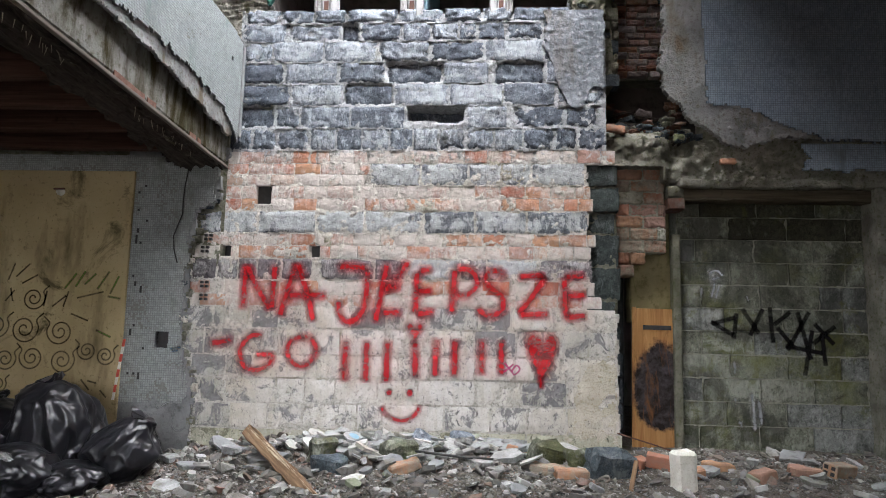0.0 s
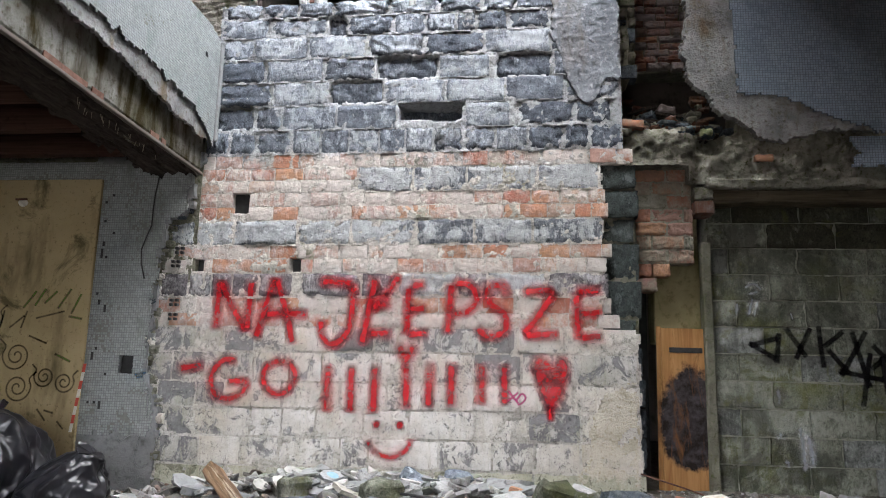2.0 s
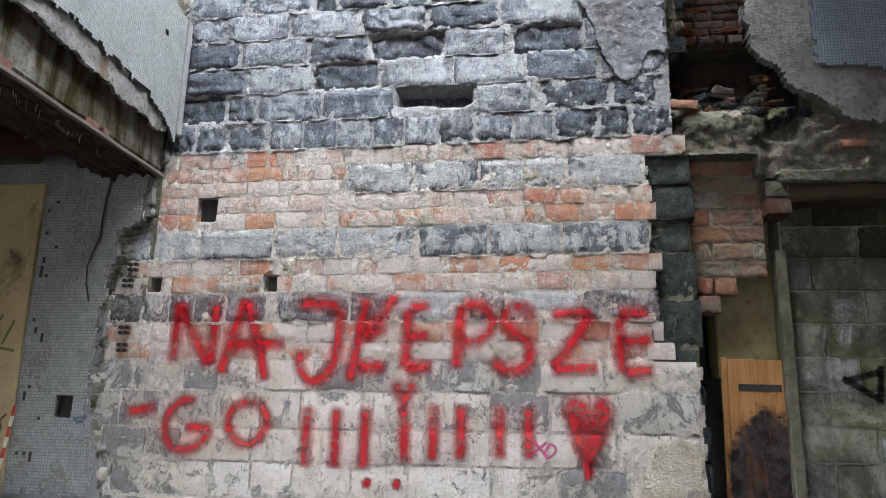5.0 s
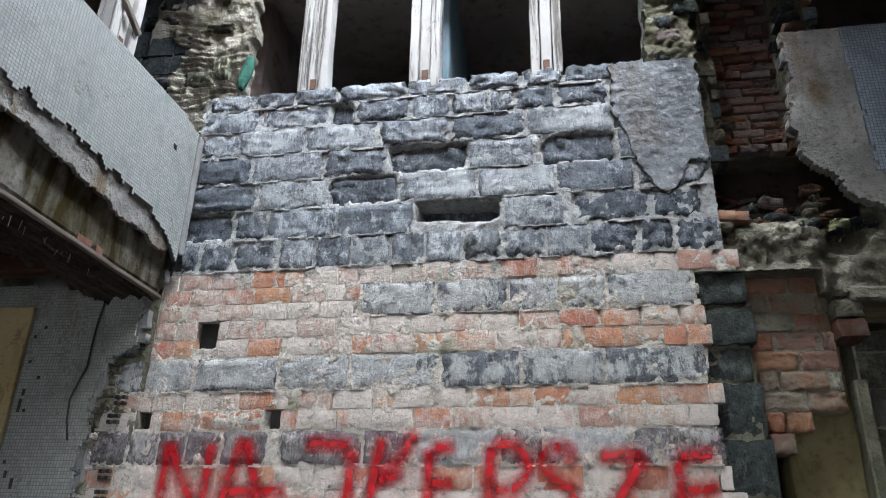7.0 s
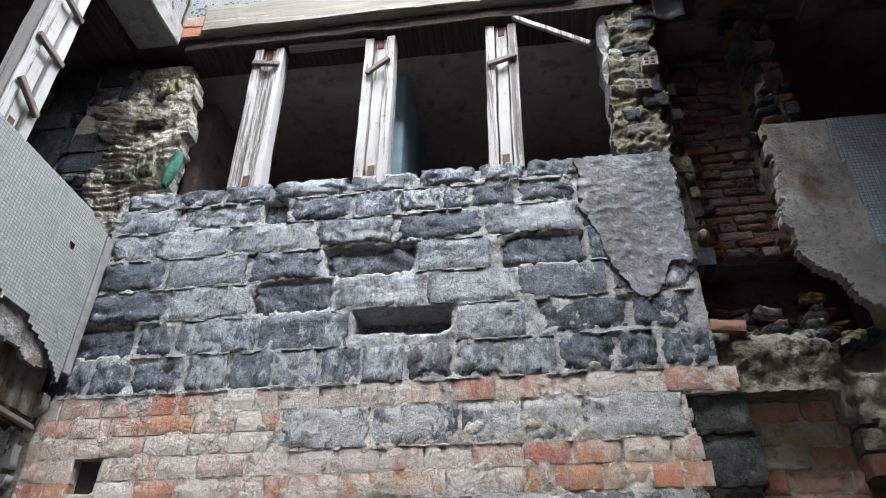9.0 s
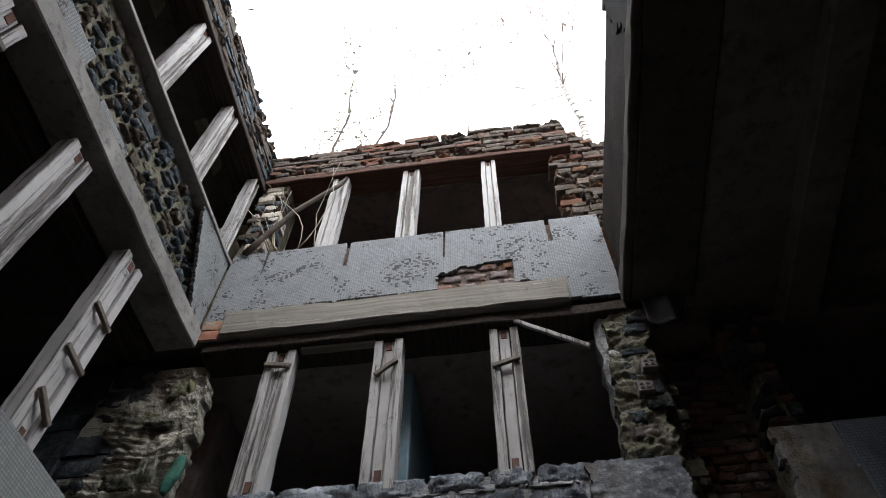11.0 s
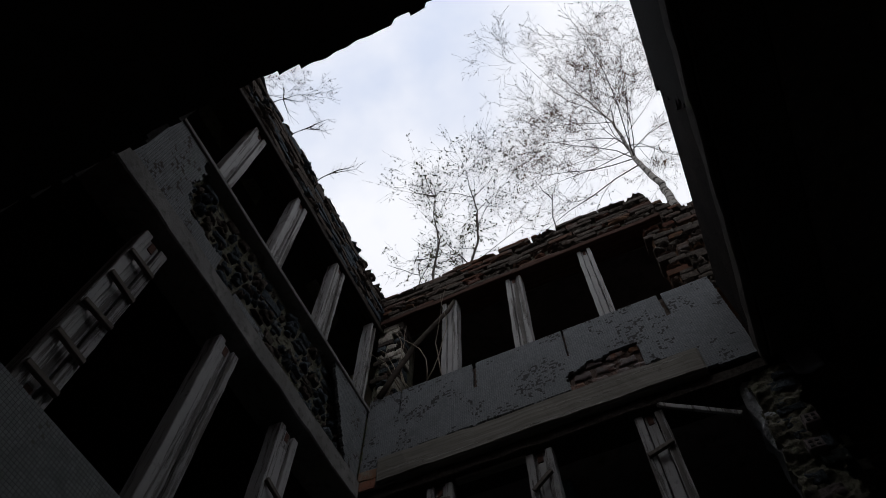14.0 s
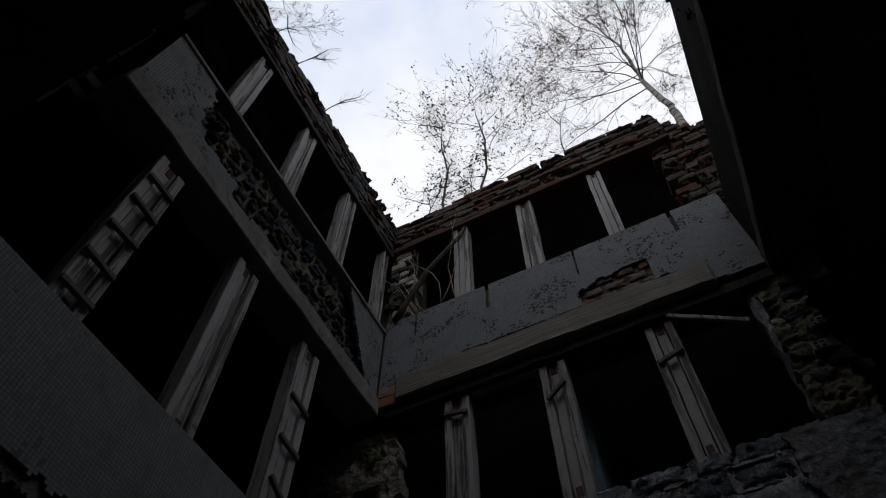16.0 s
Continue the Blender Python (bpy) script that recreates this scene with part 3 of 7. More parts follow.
def chunk_mix():
    g = Nodes("broken_masonry")
    r = g.each()
    col = g.ramp(r, (0.0, (0.10, 0.11, 0.10)), (0.3, (0.24, 0.24, 0.23)), (0.55, (0.42, 0.42, 0.41)), (0.8, (0.16, 0.18, 0.12)), (1.0, (0.34, 0.32, 0.29)))
    col = g.mix(g.step(g.noise(7, 5, 0.65), 0.5, 0.72), col, (0.12, 0.125, 0.075))
    col = g.mix(g.step(g.noise(30, 4, 0.7), 0.58, 0.72), col, (0.45, 0.44, 0.42))
    return g.done(col, 0.92, g.bump(g.noise(36, 5, 0.7), 0.9, 0.012))


def birch_bark():
    g = Nodes("birch_bark")
    mark = g.noise(1.0, 4, 0.7, g.stretch(5, 5, 22), 0.3)
    col = g.mix(g.step(mark, 0.50, 0.55), (0.42, 0.40, 0.37), (0.03, 0.026, 0.024))
    return g.done(col, 0.8, g.bump(mark, 0.3, 0.004))


TAN = board_tan()
BURNT = board_burnt()
BAG = plastic_bag()
RUBBLE = rubble_mix("loose_rubble")
CHUNK = chunk_mix()
BIRCH = birch_bark()
TWIG = plain("twig_bark", (0.035, 0.026, 0.021), (0.075, 0.058, 0.046), 12, 0.9)
TWIG_GREY = plain("pale_twig_bark", (0.20, 0.17, 0.13), (0.32, 0.28, 0.22), 12, 0.9)
LEAF = plain("willow_leaf", (0.055, 0.065, 0.028), (0.12, 0.12, 0.05), 3, 0.6)
LEAF_DRY = plain("birch_leaf", (0.20, 0.12, 0.055), (0.36, 0.21, 0.09), 3, 0.6)

# ---- builders ----
rng = random.Random(7)


def part(name, bm, material, parent, label=""):
    """Links a bmesh as one mesh object under a thing or a part."""
    me = bpy.data.meshes.new(name)
    bm.to_mesh(me)
    bm.free()
    if material:
        me.materials.append(material)
    ob = new(name, me)
    ob.parent = parent
    return tagged(ob, label)


def part_data(name, verts, faces, material, parent, label="", smooth=False):
    me = bpy.data.meshes.new(name)
    me.from_pydata(verts, [], faces)
    me.update()
    if material:
        me.materials.append(material)
    if smooth:
        me.polygons.foreach_set("use_smooth", [True] * len(me.polygons))
    ob = new(name, me)
    ob.parent = parent
    return tagged(ob, label)


def thing(name, label, category, place=(0, 0, 0), group="", turn=(0, 0, 0)):
    """An empty at the base of a thing; its parts are built round that point."""
    ob = new(name)
    ob.empty_display_size = 0.1
    ob.matrix_basis = pose(*place, *turn)
    return tagged(ob, label, category, group)


def fr(x, y=0.0, z=0.0, scale=1.0, octaves=4):
    return noise.fractal(Vector((x * scale, y * scale, z * scale)), 0.9, 2.1, octaves)


def rbox(bm, x0, x1, y0, y1, z0, z1, bev=0.006, cuts=0, jit=0.0, seed=0.0):
    """A box with rounded edges; with cuts and jit its faces are worn."""
    made = bmesh.ops.create_cube(bm, size=1, matrix=Matrix.Translation(((x0 + x1) / 2, (y0 + y1) / 2, (z0 + z1) / 2)) @ Matrix.Diagonal((abs(x1 - x0), abs(y1 - y0), abs(z1 - z0), 1)))
    vs = made["verts"]
    es = list({e for v in vs for e in v.link_edges})
    if cuts:
        size = (abs(x1 - x0), abs(y1 - y0), abs(z1 - z0))
        axis = size.index(max(size))
        long = [e for e in es if abs((e.verts[0].co - e.verts[1].co)[axis]) > 0.9 * max(size)]
        bmesh.ops.subdivide_edges(bm, edges=long, cuts=cuts, use_grid_fill=True)
        vs = list({v for f in bm.faces for v in f.verts if x0 - 1e-5 <= v.co.x <= x1 + 1e-5 and y0 - 1e-5 <= v.co.y <= y1 + 1e-5 and z0 - 1e-5 <= v.co.z <= z1 + 1e-5})
        es = list({e for v in vs for e in v.link_edges if len(e.link_faces) == 2 and e.calc_face_angle(0) > 0.8})
    if bev:
        out = bmesh.ops.bevel(bm, geom=es, offset=bev, segments=1, affect='EDGES', clamp_overlap=True)
        vs = list({*out["verts"], *[v for v in vs if v.is_valid]})
    if jit:
        for v in vs:
            if v.is_valid:
                p = v.co * 6 + Vector((seed * 3.1, seed * 7.7, seed))
                v.co += noise.noise_vector(p) * jit
    return bm


def box(name, x0, x1, y0, y1, z0, z1, material, parent=None, label="", bev=0.006, cuts=0, jit=0.0):
    return part(name, rbox(bmesh.new(), x0, x1, y0, y1, z0, z1, bev, cuts, jit, rng.random() * 9), material, parent, label)


def structure(ob, label, category):
    return tagged(ob, label, category, "", "structure")


def north(y):
    return lambda u, v, d: (u, y + d, v)


def west(x):
    return lambda u, v, d: (x - d, u, v)


def east(x):
    return lambda u, v, d: (x + d, u, v)


def ragged(name, material, parent, place, u0, u1, v0, v1, res, inside, thick, depth=None, label="", jitter=0.3):
    """A slab with torn edges: the cells of a grid that lie inside, with their rims and back."""
    nu, nv = max(1, round((u1 - u0) / res)), max(1, round((v1 - v0) / res))
    du, dv = (u1 - u0) / nu, (v1 - v0) / nv
    keep = {(i, j) for i in range(nu) for j in range(nv) if inside(u0 + (i + 0.5) * du, v0 + (j + 0.5) * dv)}
    verts, faces, front, rims, back = [], [], {}, {}, {}

    def corner(i, j, store, behind):
        if (i, j) not in store:
            u, v = u0 + i * du, v0 + j * dv
            rim = not all((i + a, j + b) in keep for a in (-1, 0) for b in (-1, 0))
            ju = noise.noise(Vector((u * 31, v * 31, 3.0))) * res * jitter * (1.6 if rim else 1.0)
            jv = noise.noise(Vector((u * 31, v * 31, 9.0))) * res * jitter * (1.6 if rim else 1.0)
            d = thick if behind else (depth(u, v) if depth else 0.0)
            store[i, j] = len(verts)
            verts.append(place(u + ju, v + jv, d))
        return store[i, j]
    for i, j in sorted(keep):
        c = ((i, j), (i + 1, j), (i + 1, j + 1), (i, j + 1))
        faces.append([corner(a, b, front, False) for a, b in c])
        for k, (a, b) in enumerate(((0, -1), (1, 0), (0, 1), (-1, 0))):
            if (i + a, j + b) not in keep:
                p, q = c[k], c[(k + 1) % 4]
                faces.append([corner(*q, rims, False), corner(*p, rims, False), corner(*p, back, True), corner(*q, back, True)])
    return part_data(name, verts, faces, material, parent, label, True)


def piece_mesh(seed, rough, nx=5, nz=3, inset=0.03, back=0.16, chips=0.2, pillow=0.0):
    """A hewn block of unit size: its worn front lies round y = 0, its back at y = 1. Its arrises are chipped here and there."""
    r = random.Random(seed)
    off = Vector((seed * 5.3, seed * 2.7, seed * 9.1))
    verts, faces = [], []
    for j in range(nz + 1):
        for i in range(nx + 1):
            x, z = i / nx - 0.5, j / nz - 0.5
            rim = i in (0, nx) or j in (0, nz)
            p = Vector((x * 3.1, 0, z * 2.3)) + off
            n = 0.4 * noise.fractal(p, 0.9, 2.2, 3) + 0.55 * noise.fractal(p * 2.7, 0.6, 2.3, 3) + 0.35 * (0.4 - abs(noise.noise(p * 2.1)) * 2)
            y = -n * rough + pillow * (abs(2 * x) ** 7 + abs(2 * z) ** 5)
            chip = r.random() < chips
            cut = inset * (r.uniform(1.5, 3.5) if chip else r.uniform(0.2, 1.0))
            if rim:
                y += back * (r.uniform(2.0, 4.5) if chip else r.uniform(0.4, 1.2))
                x -= math.copysign(cut, x) if i in (0, nx) else 0.0
                z -= math.copysign(cut * 1.6, z) if j in (0, nz) else 0.0
            else:
                x += r.uniform(-0.3, 0.3) / nx
                z += r.uniform(-0.3, 0.3) / nz
            verts.append((x, y, z))
    ring = [i for i in range(nx + 1)] + [j * (nx + 1) + nx for j in range(1, nz + 1)] + [nz * (nx + 1) + i for i in range(nx - 1, -1, -1)] + [j * (nx + 1) for j in range(nz - 1, 0, -1)]
    for j in range(nz):
        for i in range(nx):
            a = j * (nx + 1) + i
            faces.append((a, a + 1, a + nx + 2, a + nx + 1))
    fronts, rim0, base = len(faces), len(verts), len(verts) + len(ring)
    verts.extend([verts[k] for k in ring])
    verts.extend([(verts[k][0], 1.0, verts[k][2]) for k in ring])
    for k in range(len(ring)):
        n = (k + 1) % len(ring)
        faces.append((rim0 + n, rim0 + k, base + k, base + n))
    me = bpy.data.meshes.new("piece")
    me.from_pydata(verts, [], faces)
    me.update()
    me.polygons.foreach_set("use_smooth", [k < fronts for k in range(len(faces))])
    me.materials.append(None)
    return me


HEWN = [piece_mesh(s, 0.095, 14, 8, 0.010, 0.02, 0.30, 0.015) for s in range(16)]
ROUGH = [piece_mesh(s + 30, 0.20, 14, 8, 0.016, 0.03, 0.45, 0.07) for s in range(14)]
FLAT = [piece_mesh(s + 60, 0.016, 7, 4, 0.010, 0.014, 0.22, 0.008) for s in range(14)]
RAGGED = [piece_mesh(s + 90, 0.34, 6, 5, 0.06, 0.12, 0.6, 0.22) for s in range(14)]
GATHER = []


def lay(name, meshes, parent, material, x0, x1, z0, z1, y, depth, side='n', tilt=1.5, keep=False):
    """Lays one piece into a wall that faces south ('n'), east ('w') or west ('e')."""
    me = rng.choice(meshes)
    ob = new(name, me)
    ob.parent = parent
    ob.material_slots[0].link = 'OBJECT'
    ob.material_slots[0].material = material
    flip = rng.choice((-1, 1))
    turn = {'n': 0, 'w': 90, 'e': -90}[side]
    c = (x0 + x1) / 2, (z0 + z1) / 2
    at = {'n': (c[0], y, c[1]), 'w': (y, c[0], c[1]), 'e': (y, c[0], c[1])}[side]
    ob.matrix_basis = pose(*at, rng.uniform(-tilt, tilt), rng.uniform(-tilt, tilt) * 0.6, turn + rng.uniform(-tilt, tilt)) @ Matrix.Diagonal(((x1 - x0) * flip, depth, z1 - z0, 1))
    if keep:
        GATHER.append(ob)
    return ob


def tube(verts, faces, points, radii, sides=6):
    """Adds a tapering tube along the points to the lists."""
    start = len(verts)
    for k, p in enumerate(points):
        p = Vector(p)
        d = (Vector(points[min(k + 1, len(points) - 1)]) - Vector(points[max(k - 1, 0)])).normalized()
        a = d.cross(Vector((0.31, 0.9, 0.2))).normalized()
        b = d.cross(a)
        for s in range(sides):
            w = 2 * math.pi * s / sides
            verts.append(tuple(p + (a * math.cos(w) + b * math.sin(w)) * radii[k]))
    for k in range(len(points) - 1):
        for s in range(sides):
            n = (s + 1) % sides
            faces.append((start + k * sides + s, start + k * sides + n, start + (k + 1) * sides + n, start + (k + 1) * sides + s))
    faces.append(tuple(start + s for s in reversed(range(sides))))
    faces.append(tuple(start + (len(points) - 1) * sides + s for s in range(sides)))


# ---- ground ----


def ground_z(x, y):
    """The trodden rubble rises towards the block wall and falls off under the gallery."""
    z = 0.02 + 0.078 * max(y, -1.0)
    z += 0.06 * math.exp(-((x + 0.3) / 1.1) ** 2 - ((y - 5.9) / 0.5) ** 2)
    z -= 0.14 * max(0.0, min(1.0, (-1.7 - x) / 1.0)) * max(0.0, min(1.0, (y - 2) / 3))
    return z + 0.03 * fr(x, y, 0, 1.1)


def grid_sheet(name, material, x0, x1, y0, y1, res, zf):
    nx, ny = round((x1 - x0) / res), round((y1 - y0) / res)
    verts = [(x0 + (x1 - x0) * i / nx, y0 + (y1 - y0) * j / ny, zf(x0 + (x1 - x0) * i / nx, y0 + (y1 - y0) * j / ny)) for j in range(ny + 1) for i in range(nx + 1)]
    faces = [(j * (nx + 1) + i, j * (nx + 1) + i + 1, (j + 1) * (nx + 1) + i + 1, (j + 1) * (nx + 1) + i) for j in range(ny) for i in range(nx)]
    return part_data(name, verts, faces, material, None, "", True)


structure(grid_sheet("ground", SOIL, -6.6, 5.4, -4.2, 8.6, 0.09, lambda x, y: ground_z(x, y) + 0.02 * fr(x, y, 4, 5)), "trodden grey soil strewn with broken masonry", "ground")

# ---- block wall ----


def face_y(z):
    """The wall leans back a little."""
    return 6.03 + 0.021 * (z - 1.0)


def left_edge(z):
    return float(np.interp(z, [0.3, 0.8, 1.1, 1.3, 1.5, 2.3, 2.5, 2.6, 2.95, 3.1], [-2.33, -2.33, -2.36, -2.47, -2.45, -2.42, -2.38, -2.22, -2.19, -2.12]))


# z0, z1, kind, joints (bricks are laid by length), right end
ROWS_N = [
    (4.34, 4.49, 'rough', [-2.08, -1.75, -1.42, -1.12, -0.62, -0.2, 0.16, 0.45, 0.78, 0.98], 1.0),
    (4.16, 4.345, 'bare', [-2.1, -1.68, -1.16, -0.98, -0.58, -0.32, -0.05, 0.12, 0.38, 0.72], 0.8),
    (3.955, 4.165, 'bare', [-2.1, -1.8, -1.318, -0.815, -0.317, 0.182, 0.736], 1.28),
    (3.745, 3.955, 'bare', [-2.1, -1.673, -1.17, -0.725, -0.196, 0.24, 0.276, 0.75], 1.28),
    (3.53, 3.745, 'bare', [-2.12, -1.604, -1.116, -0.637, -0.124, 0.367, 0.834], 1.28),
    (3.315, 3.53, 'bare', [-2.15, -1.74, -1.502, -1.043, -0.531, 0.036, 0.40, 0.456, 0.933], 1.22),
    (3.105, 3.315, 'bare', [-2.16, -1.95, -1.719, -1.411, -1.169, -0.919, -0.677, -0.447, -0.221, 0.02, 0.293, 0.543, 0.84, 1.029], 1.30),
    (2.985, 3.105, 'brick', [-2.19], 1.37),
    (2.88, 2.985, 'brick', [-2.2], -0.84),
    (2.775, 2.88, 'brick', [-2.21], -0.84),
    (2.775, 2.985, 'mid', [-0.835, -0.381, 0.059, 0.363, 0.625], 1.10),
    (2.66, 2.775, 'brick', [-2.22], 1.15),
    (2.545, 2.66, 'brick', [-2.24], 1.17),
    (2.335, 2.545, 'mid', [-2.38, -2.169, -1.842, -1.307, -0.867, -0.33, 0.116, 0.583], 1.13),
    (2.225, 2.335, 'brick', [-2.41], 1.19),
    (2.11, 2.225, 'brick', [-2.42], 1.15),
    (1.915, 2.11, 'mid', [-2.42, -2.195, -1.994, -1.815, -1.6, -1.31, -1.25, -0.769, -0.479, -0.002, 0.239, 0.692], 1.17),
    (1.79, 1.915, 'brick', [-2.44], 1.18),
    (1.68, 1.79, 'brick', [-2.44], 1.24),
    (1.485, 1.68, 'low', [-2.46, -2.2, -1.846, -1.6, -1.351, -0.956, -0.634, -0.27, 0.18, 0.446, 0.82], 1.36),
    (1.255, 1.485, 'low', [-2.46, -2.26, -1.971, -1.594, -1.3, -1.037, -0.648, -0.264, 0.139, 0.492, 0.885], 1.36),
    (1.055, 1.255, 'low', [-2.36, -2.047, -1.812, -1.347, -0.889, -0.526, -0.257, 0.142, 0.493, 0.883], 1.37),
    (0.84, 1.055, 'low', [-2.34, -2.031, -1.589, -1.335, -1.061, -0.699, -0.341, 0.145, 0.55, 0.93], 1.38),
    (0.625, 0.84, 'low', [-2.33, -1.98, -1.644, -1.346, -0.87, -0.646, -0.114, 0.279, 0.603, 0.924], 1.38),
    (0.36, 0.625, 'base', [-2.32, -1.766, -1.31, -0.72, -0.153, 0.152, 0.582, 0.943], 1.40),
]
# blocks that have fallen out or crumbled: x, z, how deep
FALLEN = [(-0.25, 3.42, 0.21), (0.5, 3.85, 0.030), (-0.46, 3.85, 0.034), (-0.87, 3.63, 0.022), (0.43, 3.42, 0.06), (-2.05, 3.42, 0.03), (-1.07, 4.25, 0.05), (-1.28, 2.01, 0.02)]
# holes left by putlogs and lost half bricks: x0, x1, z0, z1
HOLES = [(-1.87, -1.735, 2.615, 2.745), (-2.16, -2.075, 2.125, 2.215), (-1.345, -1.265, 2.125, 2.22)]
KINDS = {'bare': (HEWN, BLOCK_BARE), 'rough': (ROUGH, BLOCK_BARE), 'mid': (HEWN, BLOCK_MID), 'low': (FLAT, BLOCK_LOW), 'base': (FLAT, BLOCK_BASE)}
# blocks that kept most of their whitewash, and blocks that lost it: x, z
KEPT = [(-1.07, 4.06), (0.46, 4.06), (-1.42, 3.85), (0.02, 3.85), (-1.36, 3.63), (0.12, 3.63), (-0.4, 3.63), (0.2, 3.42), (-1.5, 4.06), (-1.28, 3.2), (-0.33, 3.2), (0.41, 3.2), (-0.8, 3.2)]
LOST = [(-0.07, 4.06), (0.5, 3.85), (-0.46, 3.85), (-1.86, 3.63), (-0.87, 3.63), (0.7, 3.42), (1.05, 3.42), (-2.05, 3.2), (0.69, 3.2), (0.94, 3.2), (1.15, 3.2), (0.25, 4.25), (0.55, 4.25), (0.03, 4.25), (-0.78, 4.25), (-1.95, 3.85)]
# rows of purple-grey blocks with little wash, by height
LILAC_ROW = 2.01


def wall_pieces():
    """The blocks and bricks of the wall: x0, x1, z0, z1, kind, how far sunk."""
    out = []
    for z0, z1, kind, joints, end in ROWS_N:
        if kind == 'brick':
            x, spans = joints[0] + rng.uniform(-0.03, 0.02), []
            while x < end - 0.06:
                w = rng.choice((0.215, 0.225, 0.24, 0.21, 0.13))
                spans.append((x, min(x + w, end)))
                x += w
        else:
            cuts = [joints[0]] + [j + rng.uniform(-0.008, 0.008) for j in joints[1:]] + [end]
            spans = list(zip(cuts[:-1], cuts[1:]))
        for a, b in spans:
            hole = [h for h in HOLES if h[0] < b and a < h[1] and h[2] < z1 - 0.03 and z0 + 0.03 < h[3]]
            if hole:
                h = hole[0]
                a, b = (a, h[0]) if h[0] - a > b - h[1] else (h[1], b)
            if b - a < (0.05 if kind == 'brick' else 0.07):
                continue
            sunk = [f[2] for f in FALLEN if a < f[0] < b and z0 < f[1] < z1]
            out.append((a, b, z0, z1, kind, sunk[0] if sunk else 0.0))
    return out


PIECES = wall_pieces()


SUNK = [p for p in PIECES if p[5]]


def wall_depth(u, v):
    d = face_y(v) - 6.03 + (0.0105 if v > 3.1 else 0.006) + 0.010 * fr(u, v, 1.0, 9.0) + 0.010 * fr(u, v, 2.0, 24.0, 3)
    for a, b, z0, z1, kind, sunk in SUNK:
        edge = 0.018 + (0.022 * fr(u, v, 6.0, 6.0, 3) if sunk > 0.2 else 0.022 * fr(u, v, 6.0, 14.0, 2))
        if a + edge < u < b - edge and z0 + edge + (0.05 if sunk > 0.2 else 0.0) < v < z1 - edge * 0.6:
            d += sunk + 0.02
    for a, b, c, e in HOLES:
        if a - 0.01 < u < b + 0.01 and c - 0.01 < v < e + 0.01:
            d += 0.12
    return d


def in_wall(u, v):
    right = 1.0 if v > 4.36 else (1.29 if v > 3.1 else (1.34 if v > 2.99 else (1.12 if v > 1.66 else 1.37)))
    top = 4.44 + 0.03 * fr(u, 0, 0, 4)
    return left_edge(v) + 0.03 * fr(v, 1, 0, 6) < u < right + 0.015 * fr(v, 5, 0, 9) and v < top


wall_north = structure(ragged("wall_north", WALL_MORTAR, None, north(6.03), -2.55, 1.40, 0.2, 4.5, 0.018, in_wall, 0.42, wall_depth), "weathered wall of grey blocks and whitewashed brick courses", "wall")
for a, b, z0, z1, kind, sunk in PIECES:
    xm, zm = (a + b) / 2, (z0 + z1) / 2
    dz = 0.010 * (xm + 0.4)
    if sunk > 0.2:
        # Dark back and dirty ledge; the hollow's shadow is partly in their colour.
        lay("block", ROUGH, wall_north, BLOCK_BLACK, a + 0.02, b - 0.02, z0 + 0.02, z1 - 0.02, face_y(zm) + 0.15, 0.09)
        box("block", a + 0.015, b - 0.015, face_y(zm) + 0.015, face_y(zm) + 0.30, z0 + 0.02, z0 + 0.062, BLOCK_DARK, wall_north, "", 0.008, 8, 0.010)
        continue
    if kind == 'brick':
        gap, meshes, material = rng.uniform(0.002, 0.006), FLAT, BRICK_WASHED
        y = face_y(zm) + rng.uniform(-0.003, 0.003)
    else:
        gap, (meshes, material) = 0.007, KINDS[kind]
        y = face_y(zm) + rng.uniform(-0.008, 0.003) + sunk
        if kind == 'bare':
            if any(a < u < b and z0 < v < z1 for u, v in KEPT):
                material = BLOCK_WHITE
            elif any(a < u < b and z0 < v < z1 for u, v in LOST):
                meshes, material = ROUGH, BLOCK_BLACK
            elif rng.random() < 0.4:
                meshes = ROUGH
        if kind == 'mid' and z0 < LILAC_ROW < z1:
            material = BLOCK_LILAC if rng.random() < 0.75 else BLOCK_MID
        if kind == 'low' and (xm < -1.85 or z0 > 1.4 and rng.random() < 0.55 or rng.random() < 0.12):
            material = BLOCK_LOW_GREY
    if sunk:
        meshes, material = ROUGH, BLOCK_BLACK
    lay("brick" if kind == 'brick' else "block", meshes, wall_north, material, a + gap, b - gap, z0 + gap * 0.8 + dz, z1 - gap * 0.8 + dz, y, 0.13 if kind != 'brick' else 0.12, 'n', 0.8, True)
# Black plates in the putlog holes stand in for the shade of their depth.
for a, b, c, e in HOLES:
    box("hole_back", a - 0.02, b + 0.02, 6.13, 6.15, c - 0.02, e + 0.02, CABLE_HOLE_BLACK, wall_north, "black plate for the shade in a putlog hole", 0)
